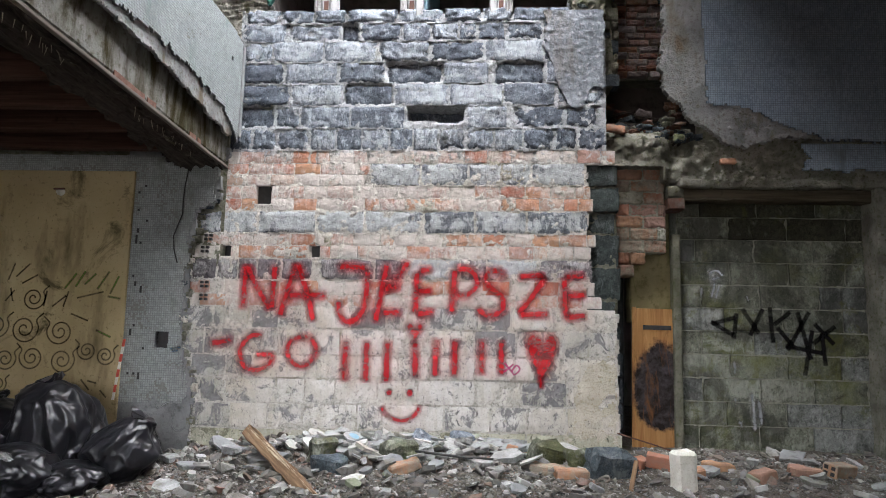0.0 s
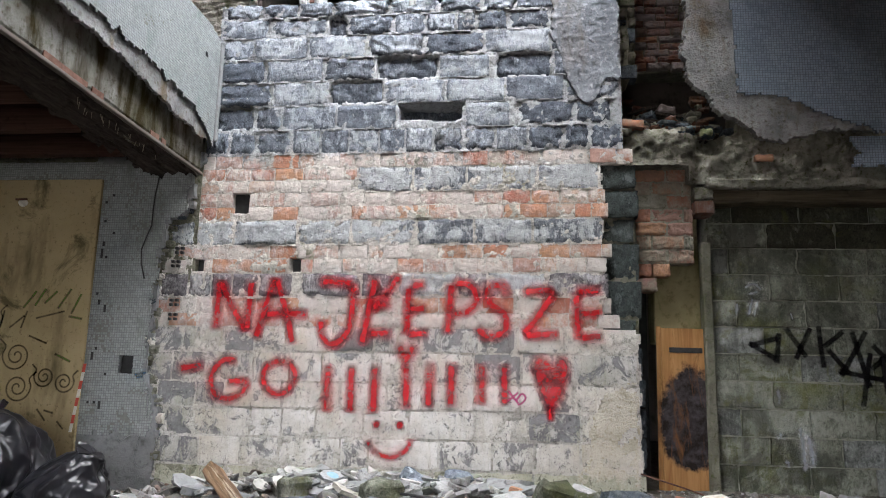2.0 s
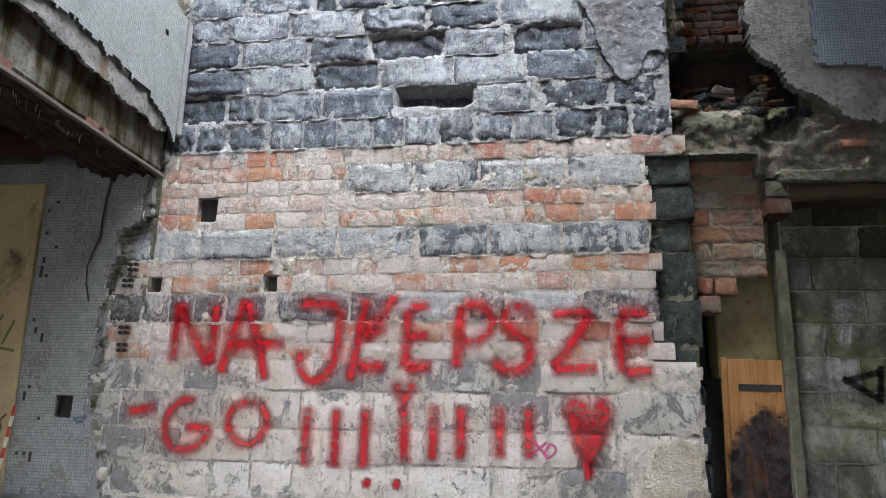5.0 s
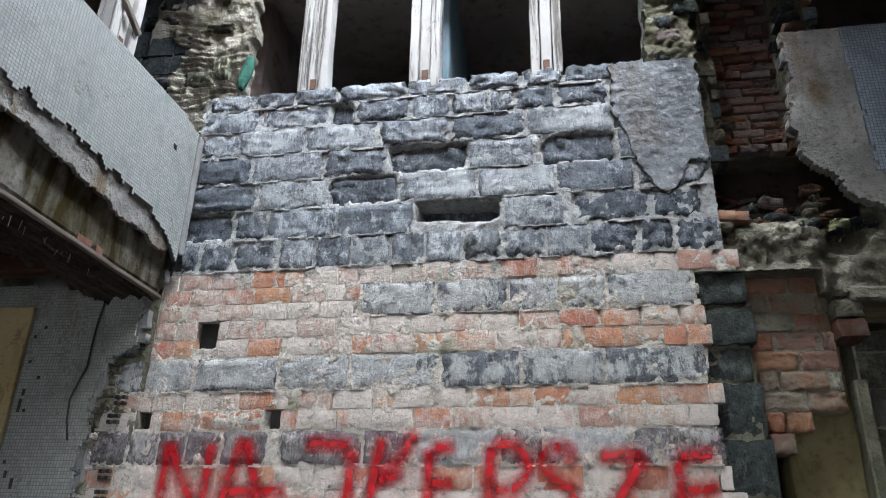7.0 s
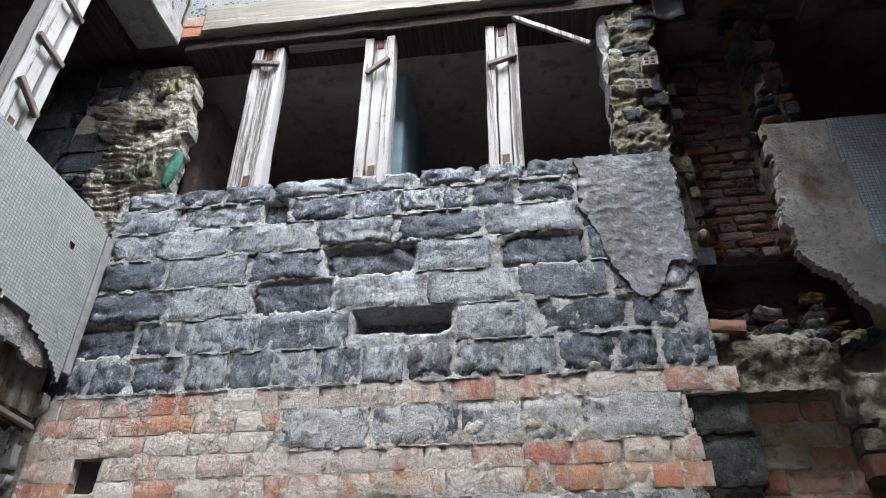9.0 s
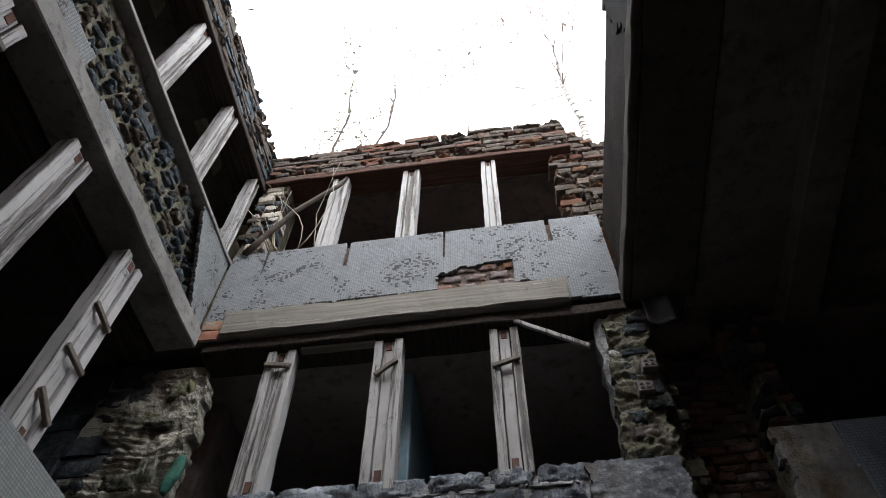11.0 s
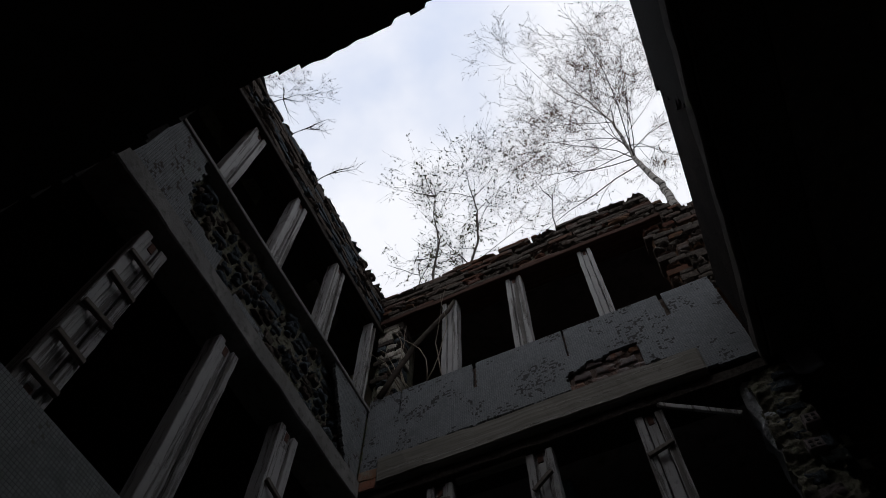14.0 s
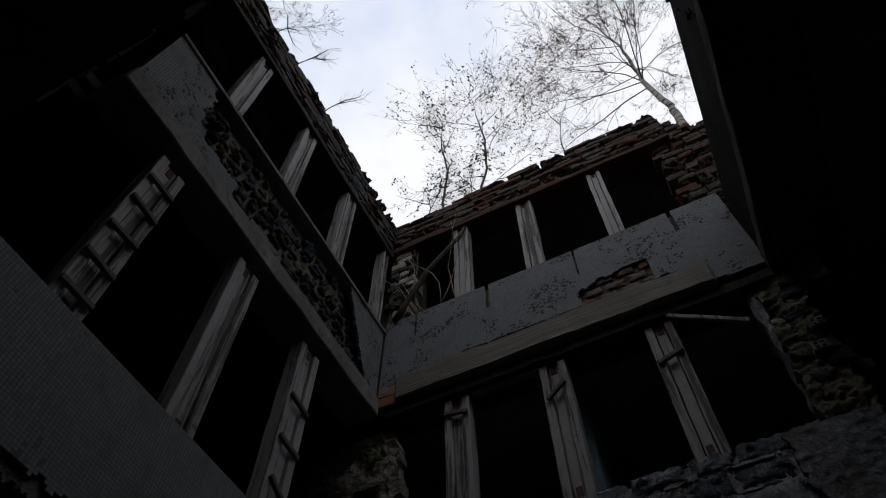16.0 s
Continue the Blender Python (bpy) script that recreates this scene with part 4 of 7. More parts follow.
# mortar squeezed out along the bed joints
for row, (z0, z1, kind, joints, end) in enumerate(ROWS_N):
    if z0 < 1.6 or kind == 'brick':
        continue
    x0 = max(joints[0], left_edge(z0)) + 0.04

    def bead(u, v, z0=z0, row=row):
        if any(p[5] and p[0] < u < p[1] and p[2] - 0.03 < v < p[3] + 0.03 for p in SUNK):
            return False
        if any(h[0] - 0.02 < u < h[1] + 0.02 and h[2] - 0.02 < v < h[3] + 0.02 for h in HOLES):
            return False
        mid = z0 + 0.010 * (u + 0.4) + 0.006 * fr(u, row, 1, 5)
        return abs(v - mid) < 0.004 + 0.014 * fr(u, row, 0, 6)

    ragged("mortar_bead", WALL_MORTAR, wall_north, north(face_y(z0)), x0, end - 0.03, z0 - 0.035, z0 + 0.045, 0.009, bead, 0.02,
           lambda u, v, z0=z0: -(0.006 if z0 > 3.1 else 0.004) + 0.008 * fr(u, v, 5, 22, 2), "rough squeezed-out mortar joint")
# the set-back dark quoins beside the brick pier
for z0, z1 in ((1.55, 1.77), (1.78, 2.06), (2.07, 2.36), (2.37, 2.56), (2.57, 2.78), (2.80, 2.99)):
    lay("block", HEWN, wall_north, BLOCK_QUOIN, 1.10, 1.39 + rng.uniform(-0.03, 0.025), z0 + rng.uniform(-0.008, 0.008), z1 + rng.uniform(-0.004, 0.008), 6.125 + rng.uniform(-0.02, 0.02), 0.13, 'n', 4)
box("mortar_bed", 1.10, 1.385, 6.142, 6.40, 1.5, 3.0, MORTAR_DARK, wall_north, "mossy mortar behind the quoins", 0.01, 20, 0.012)
for z in (0.45, 0.68, 0.9, 1.12, 1.35):
    lay("block", ROUGH, wall_north, BLOCK_DARK, 1.27, 1.41 + rng.uniform(-0.02, 0.02), z, z + 0.21, 6.10, 0.28)
# limewash that still bridges the joints low on the wall's end
ragged("limewash_coat", LIME_COAT, wall_north, north(6.016), 0.80, 1.37, 0.40, 1.30, 0.016,
       lambda u, v: u > float(np.interp(v, [0.4, 0.6, 0.85, 1.05, 1.2, 1.3], [0.95, 0.93, 1.02, 1.0, 1.12, 1.3])) + 0.05 * fr(v, u, 3, 7) and u < 1.345 + 0.02 * fr(v, 1, 0, 9) and fr(u, v, 8, 6) > -0.42, 0.03, lambda u, v: 0.006 * fr(u, v, 2, 9), "tan limewash bridging the joints")
# open cells of hollow bricks at the ragged end, their shade drawn as black boxes
for x, z in ((-2.275, 2.275), (-2.30, 2.165), (-2.285, 1.85), (-2.285, 1.735)):
    for i in (-0.022, 0.022):
        for j in (-0.018, 0.018):
            box("brick_cell", x + i - 0.013, x + i + 0.013, 6.018, 6.05, z + j - 0.011, z + j + 0.011, CABLE_HOLE_BLACK, wall_north, "black box for the shade in a hollow brick cell", 0.003)
# torn grey render at the top right of the block wall
ragged("render_patch", RENDER_GREY, wall_north, north(6.075), 0.66, 1.30, 3.42, 4.45, 0.008,
       lambda u, v: v > float(np.interp(u, [0.66, 0.78, 0.86, 0.98, 1.08, 1.16, 1.3], [4.2, 4.0, 3.72, 3.5, 3.52, 3.68, 3.72])) + 0.05 * fr(u, v, 0, 5) + 0.02 * fr(u, v, 3, 20, 3)
       and u > 0.74 + 0.04 * fr(v, u, 3, 5) + 0.02 * fr(u, v, 6, 21, 3) and u < 1.275 + 0.03 * fr(v, 2, 8, 9), 0.05, lambda u, v: -0.004 + 0.014 * fr(u, v, 7, 3) + 0.005 * fr(u, v, 4, 22, 3), "patch of torn grey render")
# ---- tiled pillar and tan board under the gallery ----
low_wall = structure(box("wall_gallery", -6.5, -2.15, 6.06, 6.44, -0.1, 3.3, MORTAR_DARK, None, "", 0), "plastered wall under the gallery, partly tiled", "wall")
HOLE_L = (-2.685, -2.56, 1.285, 1.415)


def off_hole(u, v):
    return not (HOLE_L[0] + 0.01 * fr(v, 0, 0, 9) < u < HOLE_L[1] and HOLE_L[2] < v < HOLE_L[3])


ragged("plaster_coat", PLASTER, low_wall, north(6.005), -3.05, -2.12, 0.1, 3.1, 0.03,
       lambda u, v: u < left_edge(v) + 0.01 + 0.05 * fr(v, 2, 0, 5) and off_hole(u, v), 0.06, lambda u, v: 0.006 * fr(u, v, 0, 3), "grey plaster coat of the pillar")
ragged("tile_coat", TILE_PILLAR, low_wall, north(5.993), -3.02, -2.12, 0.8, 3.0, 0.02,
       lambda u, v: u < left_edge(v) - 0.02 + 0.04 * fr(v, 7, 0, 6) and v > 0.82 + 0.22 * fr(u, 0, 0, 5) - 0.2 * max(0.0, -2.6 - u) and off_hole(u, v), 0.02, None, "small grey mosaic tiles darkened for the shade on the east side")
ragged("tile_coat", TILE_PILLAR, low_wall, north(5.996), -6.4, -3.0, 2.86, 3.02, 0.02, lambda u, v: True, 0.02, None, "small grey mosaic tiles darkened for the shade on the east side")
for k in range(18):
    x, z = -2.93 + 0.02 * rng.randrange(-1, 14) * rng.random(), 0.9 + 0.02 * rng.randrange(0, 98)
    h = 0.02 * rng.choice((1, 1, 2, 3))
    box("lost_tile", x, x + 0.019, 5.9895, 5.9945, z, z + h, CABLE_HOLE_BLACK, low_wall, "dark gap of a lost tile", 0)
# Black plate for the shade inside the pillar's hole.
box("hole_back", -2.70, -2.54, 6.052, 6.057, 1.27, 1.43, CABLE_HOLE_BLACK, low_wall, "black plate for the shade in the pillar hole", 0)
tan = tagged(box("wall_board", -4.9, -2.965, 5.962, 5.99, 0.05, 2.86, TAN, None, "", 0.004), "tan painted fibreboard panel covered in spray scribbles", "board")
strip = thing("barrier_tape", "strip of red and white barrier tape along the board edge", "tape", (-3.0, 5.955, 0.82))
for k in range(8):
    z = k * 0.066
    bm = bmesh.new()
    rbox(bm, -0.012, 0.012, -0.002, 0.002, z, z + 0.066, 0)
    for v in bm.verts:
        v.co.x += v.co.z * 0.12
    part("tape_band", bm, RED_TAPE if k % 2 else WHITE_BLOCK, strip)
hook = thing("wall_bracket", "small rusty bracket on a white plaster fleck", "bracket", (-3.65, 5.96, 2.66))
bm = bmesh.new()
bmesh.ops.create_icosphere(bm, subdivisions=2, radius=0.05, matrix=Matrix.Diagonal((1.0, 0.18, 0.7, 1)))
for v in bm.verts:
    v.co += noise.noise_vector(v.co * 25) * 0.012
part("plaster_fleck", bm, WHITE_BLOCK, hook, "white plaster fleck")
bm = bmesh.new()
rbox(bm, -0.05, 0.05, -0.03, -0.008, 0.02, 0.035, 0.003, 2, 0.006)
part("iron_strap", bm, RUST, hook, "rusty iron strap")
verts, faces = [], []
wire_line = [(-2.455, 5.965, 3.03), (-2.475, 5.97, 2.88), (-2.50, 5.975, 2.73), (-2.507, 5.978, 2.60), (-2.505, 5.975, 2.47), (-2.535, 5.97, 2.38), (-2.57, 5.97, 2.27), (-2.555, 5.965, 2.15), (-2.51, 5.95, 2.03)]
tube(verts, faces, wire_line, [0.006] * 9, 6)
tagged(part_data("hanging_cable", verts, faces, CABLE_HOLE_BLACK, None, "", True), "thin black cable hanging down the tiled pillar", "cable")

# broken masonry in the seam between the pillar and the block wall
z = 0.42
while z < 2.62:
    h = rng.uniform(0.035, 0.10)
    x = left_edge(z) + rng.uniform(-0.03, 0.05)
    w = rng.uniform(0.05, 0.13)
    lay("stone", ROUGH, low_wall, rng.choice((BLOCK_DARK, MORTAR_DARK, BLOCK_LOW, CONCRETE_MOSS)), x - w / 2, x + w / 2, z, z + h - 0.006, 6.0 + rng.uniform(0.0, 0.04), 0.14, 'n', 14)
    z += h * rng.uniform(0.7, 1.2)

# ---- gallery on the west side ----
gallery = structure(box("wall_west_spandrel", -2.27, -2.095, 2.62, 6.0, 3.42, 4.10, CONCRETE, None, "", 0.01), "balcony parapet faced with small pale tiles, torn below", "parapet")


def w1_bottom(u):
    return float(np.interp(u, [2.6, 3.8, 4.6, 5.2, 5.55, 5.8, 5.9, 5.98], [3.43, 3.40, 3.43, 3.40, 3.36, 3.27, 3.20, 3.13]))


def tile_teeth(u, k):
    """Tiles break off one by one: the torn edge steps by whole tiles."""
    return 0.02 * round(2.2 * fr(math.floor(u / 0.02) * 0.02, k, 0, 9.0))


ragged("tile_coat", TILE_W, gallery, west(-2.045), 2.62, 5.98, 3.04, 4.12, 0.02,
       lambda u, v: v > w1_bottom(u) + 0.03 * fr(u, 0, 0, 5) + tile_teeth(u, 1) and v < 4.125 - 0.05 * max(0.0, u - 5.75) / 0.23 + 0.012 * fr(u, 4, 0, 8) and (u - 5.74) ** 2 + (v - 3.84) ** 2 > 0.0004, 0.022, None, "pale mosaic tile facing", 0.06)
ragged("plaster_coat", PLASTER_RUST, gallery, west(-2.068), 2.62, 5.96, 2.95, 4.0, 0.014,
       lambda u, v: v > float(np.interp(u, [2.6, 4.0, 4.8, 5.3, 5.75, 5.9, 5.96], [3.34, 3.33, 3.28, 3.22, 3.16, 3.2, 3.4])) + 0.035 * fr(u, 3, 0, 4) + 0.02 * fr(u, 7, 0, 23, 3), 0.028, lambda u, v: 0.010 * fr(u, v, 0, 8), "torn grey plaster under the tiles")
box("end_strip", -2.10, -2.035, 5.99, 6.05, 3.2, 4.07, PLASTER, gallery, "", 0.008, 6, 0.006)


def edge_rise(y):
    """The gallery's floor edge sags towards the block wall."""
    return 0.04 * (5.9 - y) - 0.05


bm = bmesh.new()
rbox(bm, -2.42, -2.150, 2.62, 6.03, 3.0, 3.48, 0.015, 24, 0.012)
for v in bm.verts:
    v.co.z += edge_rise(v.co.y) * (1.0 if v.co.z < 3.1 else 0.3)
structure(part("beam_west", bm, BEAM_OLIVE, None), "stained pale concrete edge beam of the gallery floor", "beam")
bm = bmesh.new()
rbox(bm, -2.165, -2.130, 2.62, 6.03, 2.960, 2.985, 0.004, 20, 0.004)
for v in bm.verts:
    v.co.z += edge_rise(v.co.y)
structure(part("trim_west", bm, WOOD_GREY, None), "pale weathered trim lath along the gallery edge", "trim")
for y0, y1 in ((4.05, 4.45), (4.5, 4.62), (5.2, 5.32), (5.36, 5.42)):
    bm = bmesh.new()
    rbox(bm, -2.156, -2.144, y0, y1, 2.99, 3.03, 0.002, 8, 0.008)
    for v in bm.verts:
        v.co.z += edge_rise(v.co.y)
    part("rust_flake", bm, RUST_RED, bpy.data.objects["beam_west"], "rusty iron flake")
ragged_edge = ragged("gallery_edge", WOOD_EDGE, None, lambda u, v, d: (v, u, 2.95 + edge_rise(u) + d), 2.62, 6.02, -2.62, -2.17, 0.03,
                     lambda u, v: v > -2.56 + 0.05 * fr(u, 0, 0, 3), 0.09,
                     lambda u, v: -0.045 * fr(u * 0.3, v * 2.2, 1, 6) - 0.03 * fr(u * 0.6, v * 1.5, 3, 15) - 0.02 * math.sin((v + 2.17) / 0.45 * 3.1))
structure(ragged_edge, "dark fibrous underside of the gallery edge", "beam")
# Deck is blacker than its joists to put the shade between them in colour.
deck = structure(box("gallery_floor", -6.4, -2.50, 2.62, 6.03, 3.20, 3.30, BOARD_SHADED, None, "", 0), "dark boarded gallery floor seen from below", "ceiling")
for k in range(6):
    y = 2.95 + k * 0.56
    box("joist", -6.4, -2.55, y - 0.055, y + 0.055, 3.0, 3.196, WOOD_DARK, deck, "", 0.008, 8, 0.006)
for k in range(34):
    y = rng.choice((3.4, 3.6, 4.6, 5.1, 5.3)) + rng.gauss(0, 0.14)
    verts, faces = [], []
    x, z = -2.25 + rng.uniform(-0.03, 0.03), 2.955 + edge_rise(y)
    tube(verts, faces, [(x, y, z), (x + rng.uniform(-.015, .015), y + rng.uniform(-.015, .015), z - 0.02 - rng.uniform(0.0, 0.045))], [0.003, 0.001], 4)
    part_data("reed_straw", verts, faces, TWIG_GREY, ragged_edge)

# ---- window posts ----


def window_post(name, height, width, battens, label, material=WOOD_POST, seed=0):
    """A mullion of two outer boards and a set-back middle one, with small wooden blocks across it."""
    r = random.Random(seed)
    root = thing(name, label, "window post")
    w = width / 2
    for x0, x1, y0 in ((-w, -w * 0.42, -0.03), (w * 0.42, w, -0.03), (-w * 0.36, w * 0.36, -0.006)):
        bm = bmesh.new()
        rbox(bm, x0, x1, y0 + r.uniform(-.004, .004), 0.09, r.uniform(-0.05, 0.02), height, 0.005, 12, 0.006, seed + x0 * 9)
        part("board", bm, material, root)
    for z, lean in battens:
        bm = bmesh.new()
        rbox(bm, -w * 0.95, w * 0.95, -0.062, -0.032, -0.018, 0.018, 0.004, 2, 0.004, seed + z)
        bm.transform(pose(0, 0, z, 0, lean, 0))
        part("batten", bm, WOOD_GREY, root, "small grey wooden batten")
    for z in (0.03, height - 0.1):
        bm = bmesh.new()
        rbox(bm, -w * 0.2, w * 0.2, -0.012, 0.004, z, z + 0.09, 0.003)
        part("rust_plate", bm, RUST, root, "rusty iron plate")
    return root


def stand(root, x, y, z, turn, lean=0.0):
    root.matrix_basis = pose(x, y, z, 0, lean, turn)


OLD_POST = "whitewashed wooden window post with peeling paint"
for x, bats, lean, s in ((-1.32, [(1.12, 12)], -1.0, 1), (-0.505, [(0.98, -40)], -0.5, 2), (0.335, [(0.92, -18)], 0.3, 3)):
    stand(window_post("window_post", 1.30, 0.215, bats, OLD_POST + (" and one loose batten" if bats else ""), WOOD_POST, s), x, 6.13, 4.45, 0, lean)
for x, w, s in ((-1.25, 0.175, 4), (-0.48, 0.18, 5), (0.345, 0.155, 6)):
    stand(window_post("window_post", 1.45, w, [], OLD_POST, WOOD_POST, s), x, 6.13, 7.05, 0, 0.4)
for y, bats, s in ((3.44, [(1.30, 0), (1.02, 4), (0.72, -4), (0.42, 3), (0.16, 0)], 7), (4.30, [], 8), (5.13, [(1.0, 12), (0.62, 8), (0.26, 30)], 9)):
    stand(window_post("window_post", 1.60, 0.23, bats, OLD_POST + (" and a ladder of battens" if bats else ""), WOOD_POST, s), -2.14, y + 0.015, 4.12, 90)
for y, s in ((3.52, 10), (4.34, 11), (5.17, 12), (5.96, 13)):
    stand(window_post("window_post", 1.48, 0.19 if y < 5.9 else 0.10, [], OLD_POST, WOOD_POST, s), -2.14, y, 6.92, 90)
# ---- north side above the block wall ----
sp = structure(box("wall_north_spandrel", -2.05, 1.26, 6.068, 6.34, 6.0, 7.04, BRICK_OLD, None, "", 0.01), "upper window parapet with white mosaic tiles and bare patches", "parapet")
SEAMS = (-1.72, -0.965, -0.10, 0.81)


def n2_tiles(u, v):
    low = float(np.interp(u, [-2.05, -1.87, -1.80, 0.35, 0.80, 0.86, 1.26], [5.98, 5.98, 6.21, 6.22, 6.19, 5.93, 5.92]))
    if v < low + 0.018 * fr(u, 0, 0, 6) or v > 7.06 + 0.012 * fr(u, 8, 0, 9):
        return False
    if -0.155 + 0.02 * fr(v, 0, 0, 9) < u < 0.465 and 6.1 < v < 6.42 + 0.10 * min(1.0, (u + 0.15) / 0.4) + 0.03 * fr(u, 6, 0, 8):
        return False
    return not any(abs(u - s) < 0.017 and v > 6.72 + 0.1 * fr(s, 0, 0, 3) for s in SEAMS)


ragged("tile_coat", TILE_N, sp, north(6.032), -2.05, 1.255, 5.88, 7.1, 0.02, n2_tiles, 0.032, None, "white mosaic tiles with lost patches")
for k in range(4):
    for j in range(3):
        a = -0.2 + k * 0.19 + (j % 2) * 0.08
        lay("brick", RAGGED, sp, BRICK_FLUE, a - 0.004, a + 0.19, 6.19 + j * 0.115, 6.295 + j * 0.115, 6.05, 0.05)
for a, z in ((-2.04, 5.88), (-1.96, 5.99), (-2.05, 6.0)):
    lay("brick", FLAT, sp, BRICK_RED, a, a + 0.16, z, z + 0.105, 6.02, 0.1)
structure(box("lintel_beam", -1.87, 0.87, 5.995, 6.30, 5.89, 6.17, WOOD_BEAM, None, "", 0.015, 24, 0.014), "pale weathered lintel beam over the window row", "beam")
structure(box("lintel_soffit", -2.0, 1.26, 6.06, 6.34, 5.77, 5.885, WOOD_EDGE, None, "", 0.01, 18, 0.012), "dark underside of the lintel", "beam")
structure(box("window_sill_board", -1.2, -0.62, 6.10, 6.16, 5.735, 5.765, WOOD_BEAM, None, "", 0.004, 4, 0.004), "narrow white board under the lintel", "trim")
stick = tagged(box("loose_lath", 0, 0.62, -0.014, 0.014, -0.018, 0.018, WOOD_POST, None, "", 0.003, 8, 0.005), "loose pale wooden lath hanging from the lintel", "lath")
stick.matrix_basis = Matrix.Translation((0.43, 6.075, 5.78)) @ Vector((0.53, -0.02, -0.40)).to_track_quat('X', 'Z').to_matrix().to_4x4()
structure(box("head_beam", -2.1, 1.24, 6.05, 6.34, 8.50, 8.575, WOOD_DARK, None, "", 0.008, 14, 0.01), "dark wooden head beam of the top windows", "beam")


def stone_band(root, u0, u1, v0, v1, top, y, side, material, pitch=0.075, depth=0.2, length=(0.10, 0.32), lumpy=0.35):
    """Courses of thin uneven stones."""
    z = v0
    while z < v1:
        h = pitch * rng.uniform(0.7, 1.35)
        u = u0 - rng.uniform(0, 0.2)
        while u < u1:
            w = rng.uniform(*length)
            if z + h * 0.5 < top((u + w / 2)) and u + w * 0.5 > u0:
                lay("stone", RAGGED if rng.random() < lumpy else FLAT, root, rng.choice(material), max(u, u0 - 0.04), min(u + w, u1 + 0.04) - 0.006, z, z + h - (0.008 if lumpy > 0.4 else 0.004), y + rng.uniform(-1, 1) * (0.03 if lumpy > 0.4 else 0.012), depth, side, 2.0 + 9.0 * max(0.0, lumpy - 0.4))
            u += w
        z += h


band_n = structure(box("parapet_north", -2.2, 1.22, 6.14, 6.40, 8.575, 9.14, MORTAR_DARK, None, "", 0.02, 10, 0.02), "crumbling parapet of thin stone courses", "parapet")
stone_band(band_n, -2.15, 1.22, 8.575, 9.45, lambda u: 9.27 + 0.02 * (u + 0.5) + 0.06 * fr(u, 0, 2, 2.4), 6.09, 'n', (STONE_BAND, STONE_BAND, BRICK_OLD), 0.06, 0.2, (0.14, 0.42))
band_w = structure(box("parapet_west", -2.62, -2.16, 2.62, 6.46, 8.46, 9.05, MORTAR_DARK, None, "", 0.02, 10, 0.02), "crumbling parapet of thin stone courses", "parapet")
stone_band(band_w, 2.62, 6.1, 8.45, 9.4, lambda u: 9.20 + 0.05 * fr(u, 3, 5, 2.4), -2.10, 'w', (STONE_BAND, STONE_BAND, BLOCK_DARK), 0.07, 0.2, (0.14, 0.40))
structure(box("head_beam_west", -2.42, -2.07, 2.62, 6.05, 8.37, 8.45, WOOD_EDGE, None, "", 0.008, 14, 0.01), "dark wooden head beam of the west windows", "beam")
# ---- upper gallery parapet on the west side ----
w2 = structure(box("wall_west_upper", -2.36, -2.15, 2.86, 6.0, 6.0, 6.9, MORTAR_DARK, None, "", 0.01, 16, 0.03), "upper parapet whose facing has fallen off the rubble core", "parapet")
stone_band(w2, 3.3, 5.75, 6.03, 6.86, lambda u: 6.86, -2.125, 'w', (BLOCK_DARK, STONE_BAND, BLOCK_DARK), 0.09, 0.12, (0.06, 0.22), 0.95)
ragged("tile_coat", TILE_W2, w2, west(-2.05), 2.84, 6.0, 5.98, 6.93, 0.02,
       lambda u, v: (u < 3.33 + 0.10 * fr(v, 0, 0, 4) + 0.25 * max(0.0, 6.55 - v)) or (v < 6.20 + 0.05 * fr(u, 0, 0, 5) and u < 3.86) or (v < 6.08 and 4.1 < u < 4.5) or u > 5.36 + (6.9 - v) * 0.5 + 0.02 * fr(v, 3, 0, 6), 0.03, None, "grey mosaic tile remains")
box("coping", -2.20, -2.03, 2.84, 6.02, 6.885, 6.93, CONCRETE_DARK, w2, "thin concrete coping", 0.005, 20, 0.006)
structure(box("beam_west_upper", -2.36, -2.03, 2.82, 6.03, 5.80, 6.0, CONCRETE_DARK, None, "", 0.012, 20, 0.010), "grey concrete floor edge of the upper gallery", "beam")
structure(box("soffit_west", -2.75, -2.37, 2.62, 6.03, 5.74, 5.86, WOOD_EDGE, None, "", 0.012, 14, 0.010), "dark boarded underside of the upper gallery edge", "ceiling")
structure(box("ceiling_west", -6.4, -2.70, 2.62, 8.4, 5.80, 5.95, PLASTER_DARK, None, "", 0), "dark plaster ceiling", "ceiling")
structure(box("ceiling_west_upper", -6.4, -2.30, 2.62, 8.4, 8.455, 8.62, PLASTER_DARK, None, "", 0), "dark plaster ceiling", "ceiling")
structure(box("floor_west_upper", -6.4, -2.36, 2.62, 8.4, 5.955, 6.05, PLASTER_DARK, None, "", 0), "dark gallery floor", "floor")
# ---- piers at the window ends ----
nw = structure(box("pier_corner", -2.75, -1.99, 6.165, 6.36, 4.05, 5.79, MORTAR_PALE, None, "", 0.05, 26, 0.06), "broken corner pier of stone and thin bricks", "wall")


def pier_depth(u, v):
    """Mortar that kept the print of thin courses, broken away in places."""
    bend = v + 0.05 * fr(u, v, 3, 2.5) - 0.10 * abs(u + 2.15)
    rows = 0.016 * math.sin(bend * 118) * max(0.0, min(1.0, 0.6 + 1.6 * fr(u, v, 6, 2.2)))
    return 0.045 * fr(u, v, 0, 3.5) + rows + 0.014 * fr(u, v, 8, 22, 3) + 0.05 * max(0.0, fr(u, v, 12, 5) - 0.25)


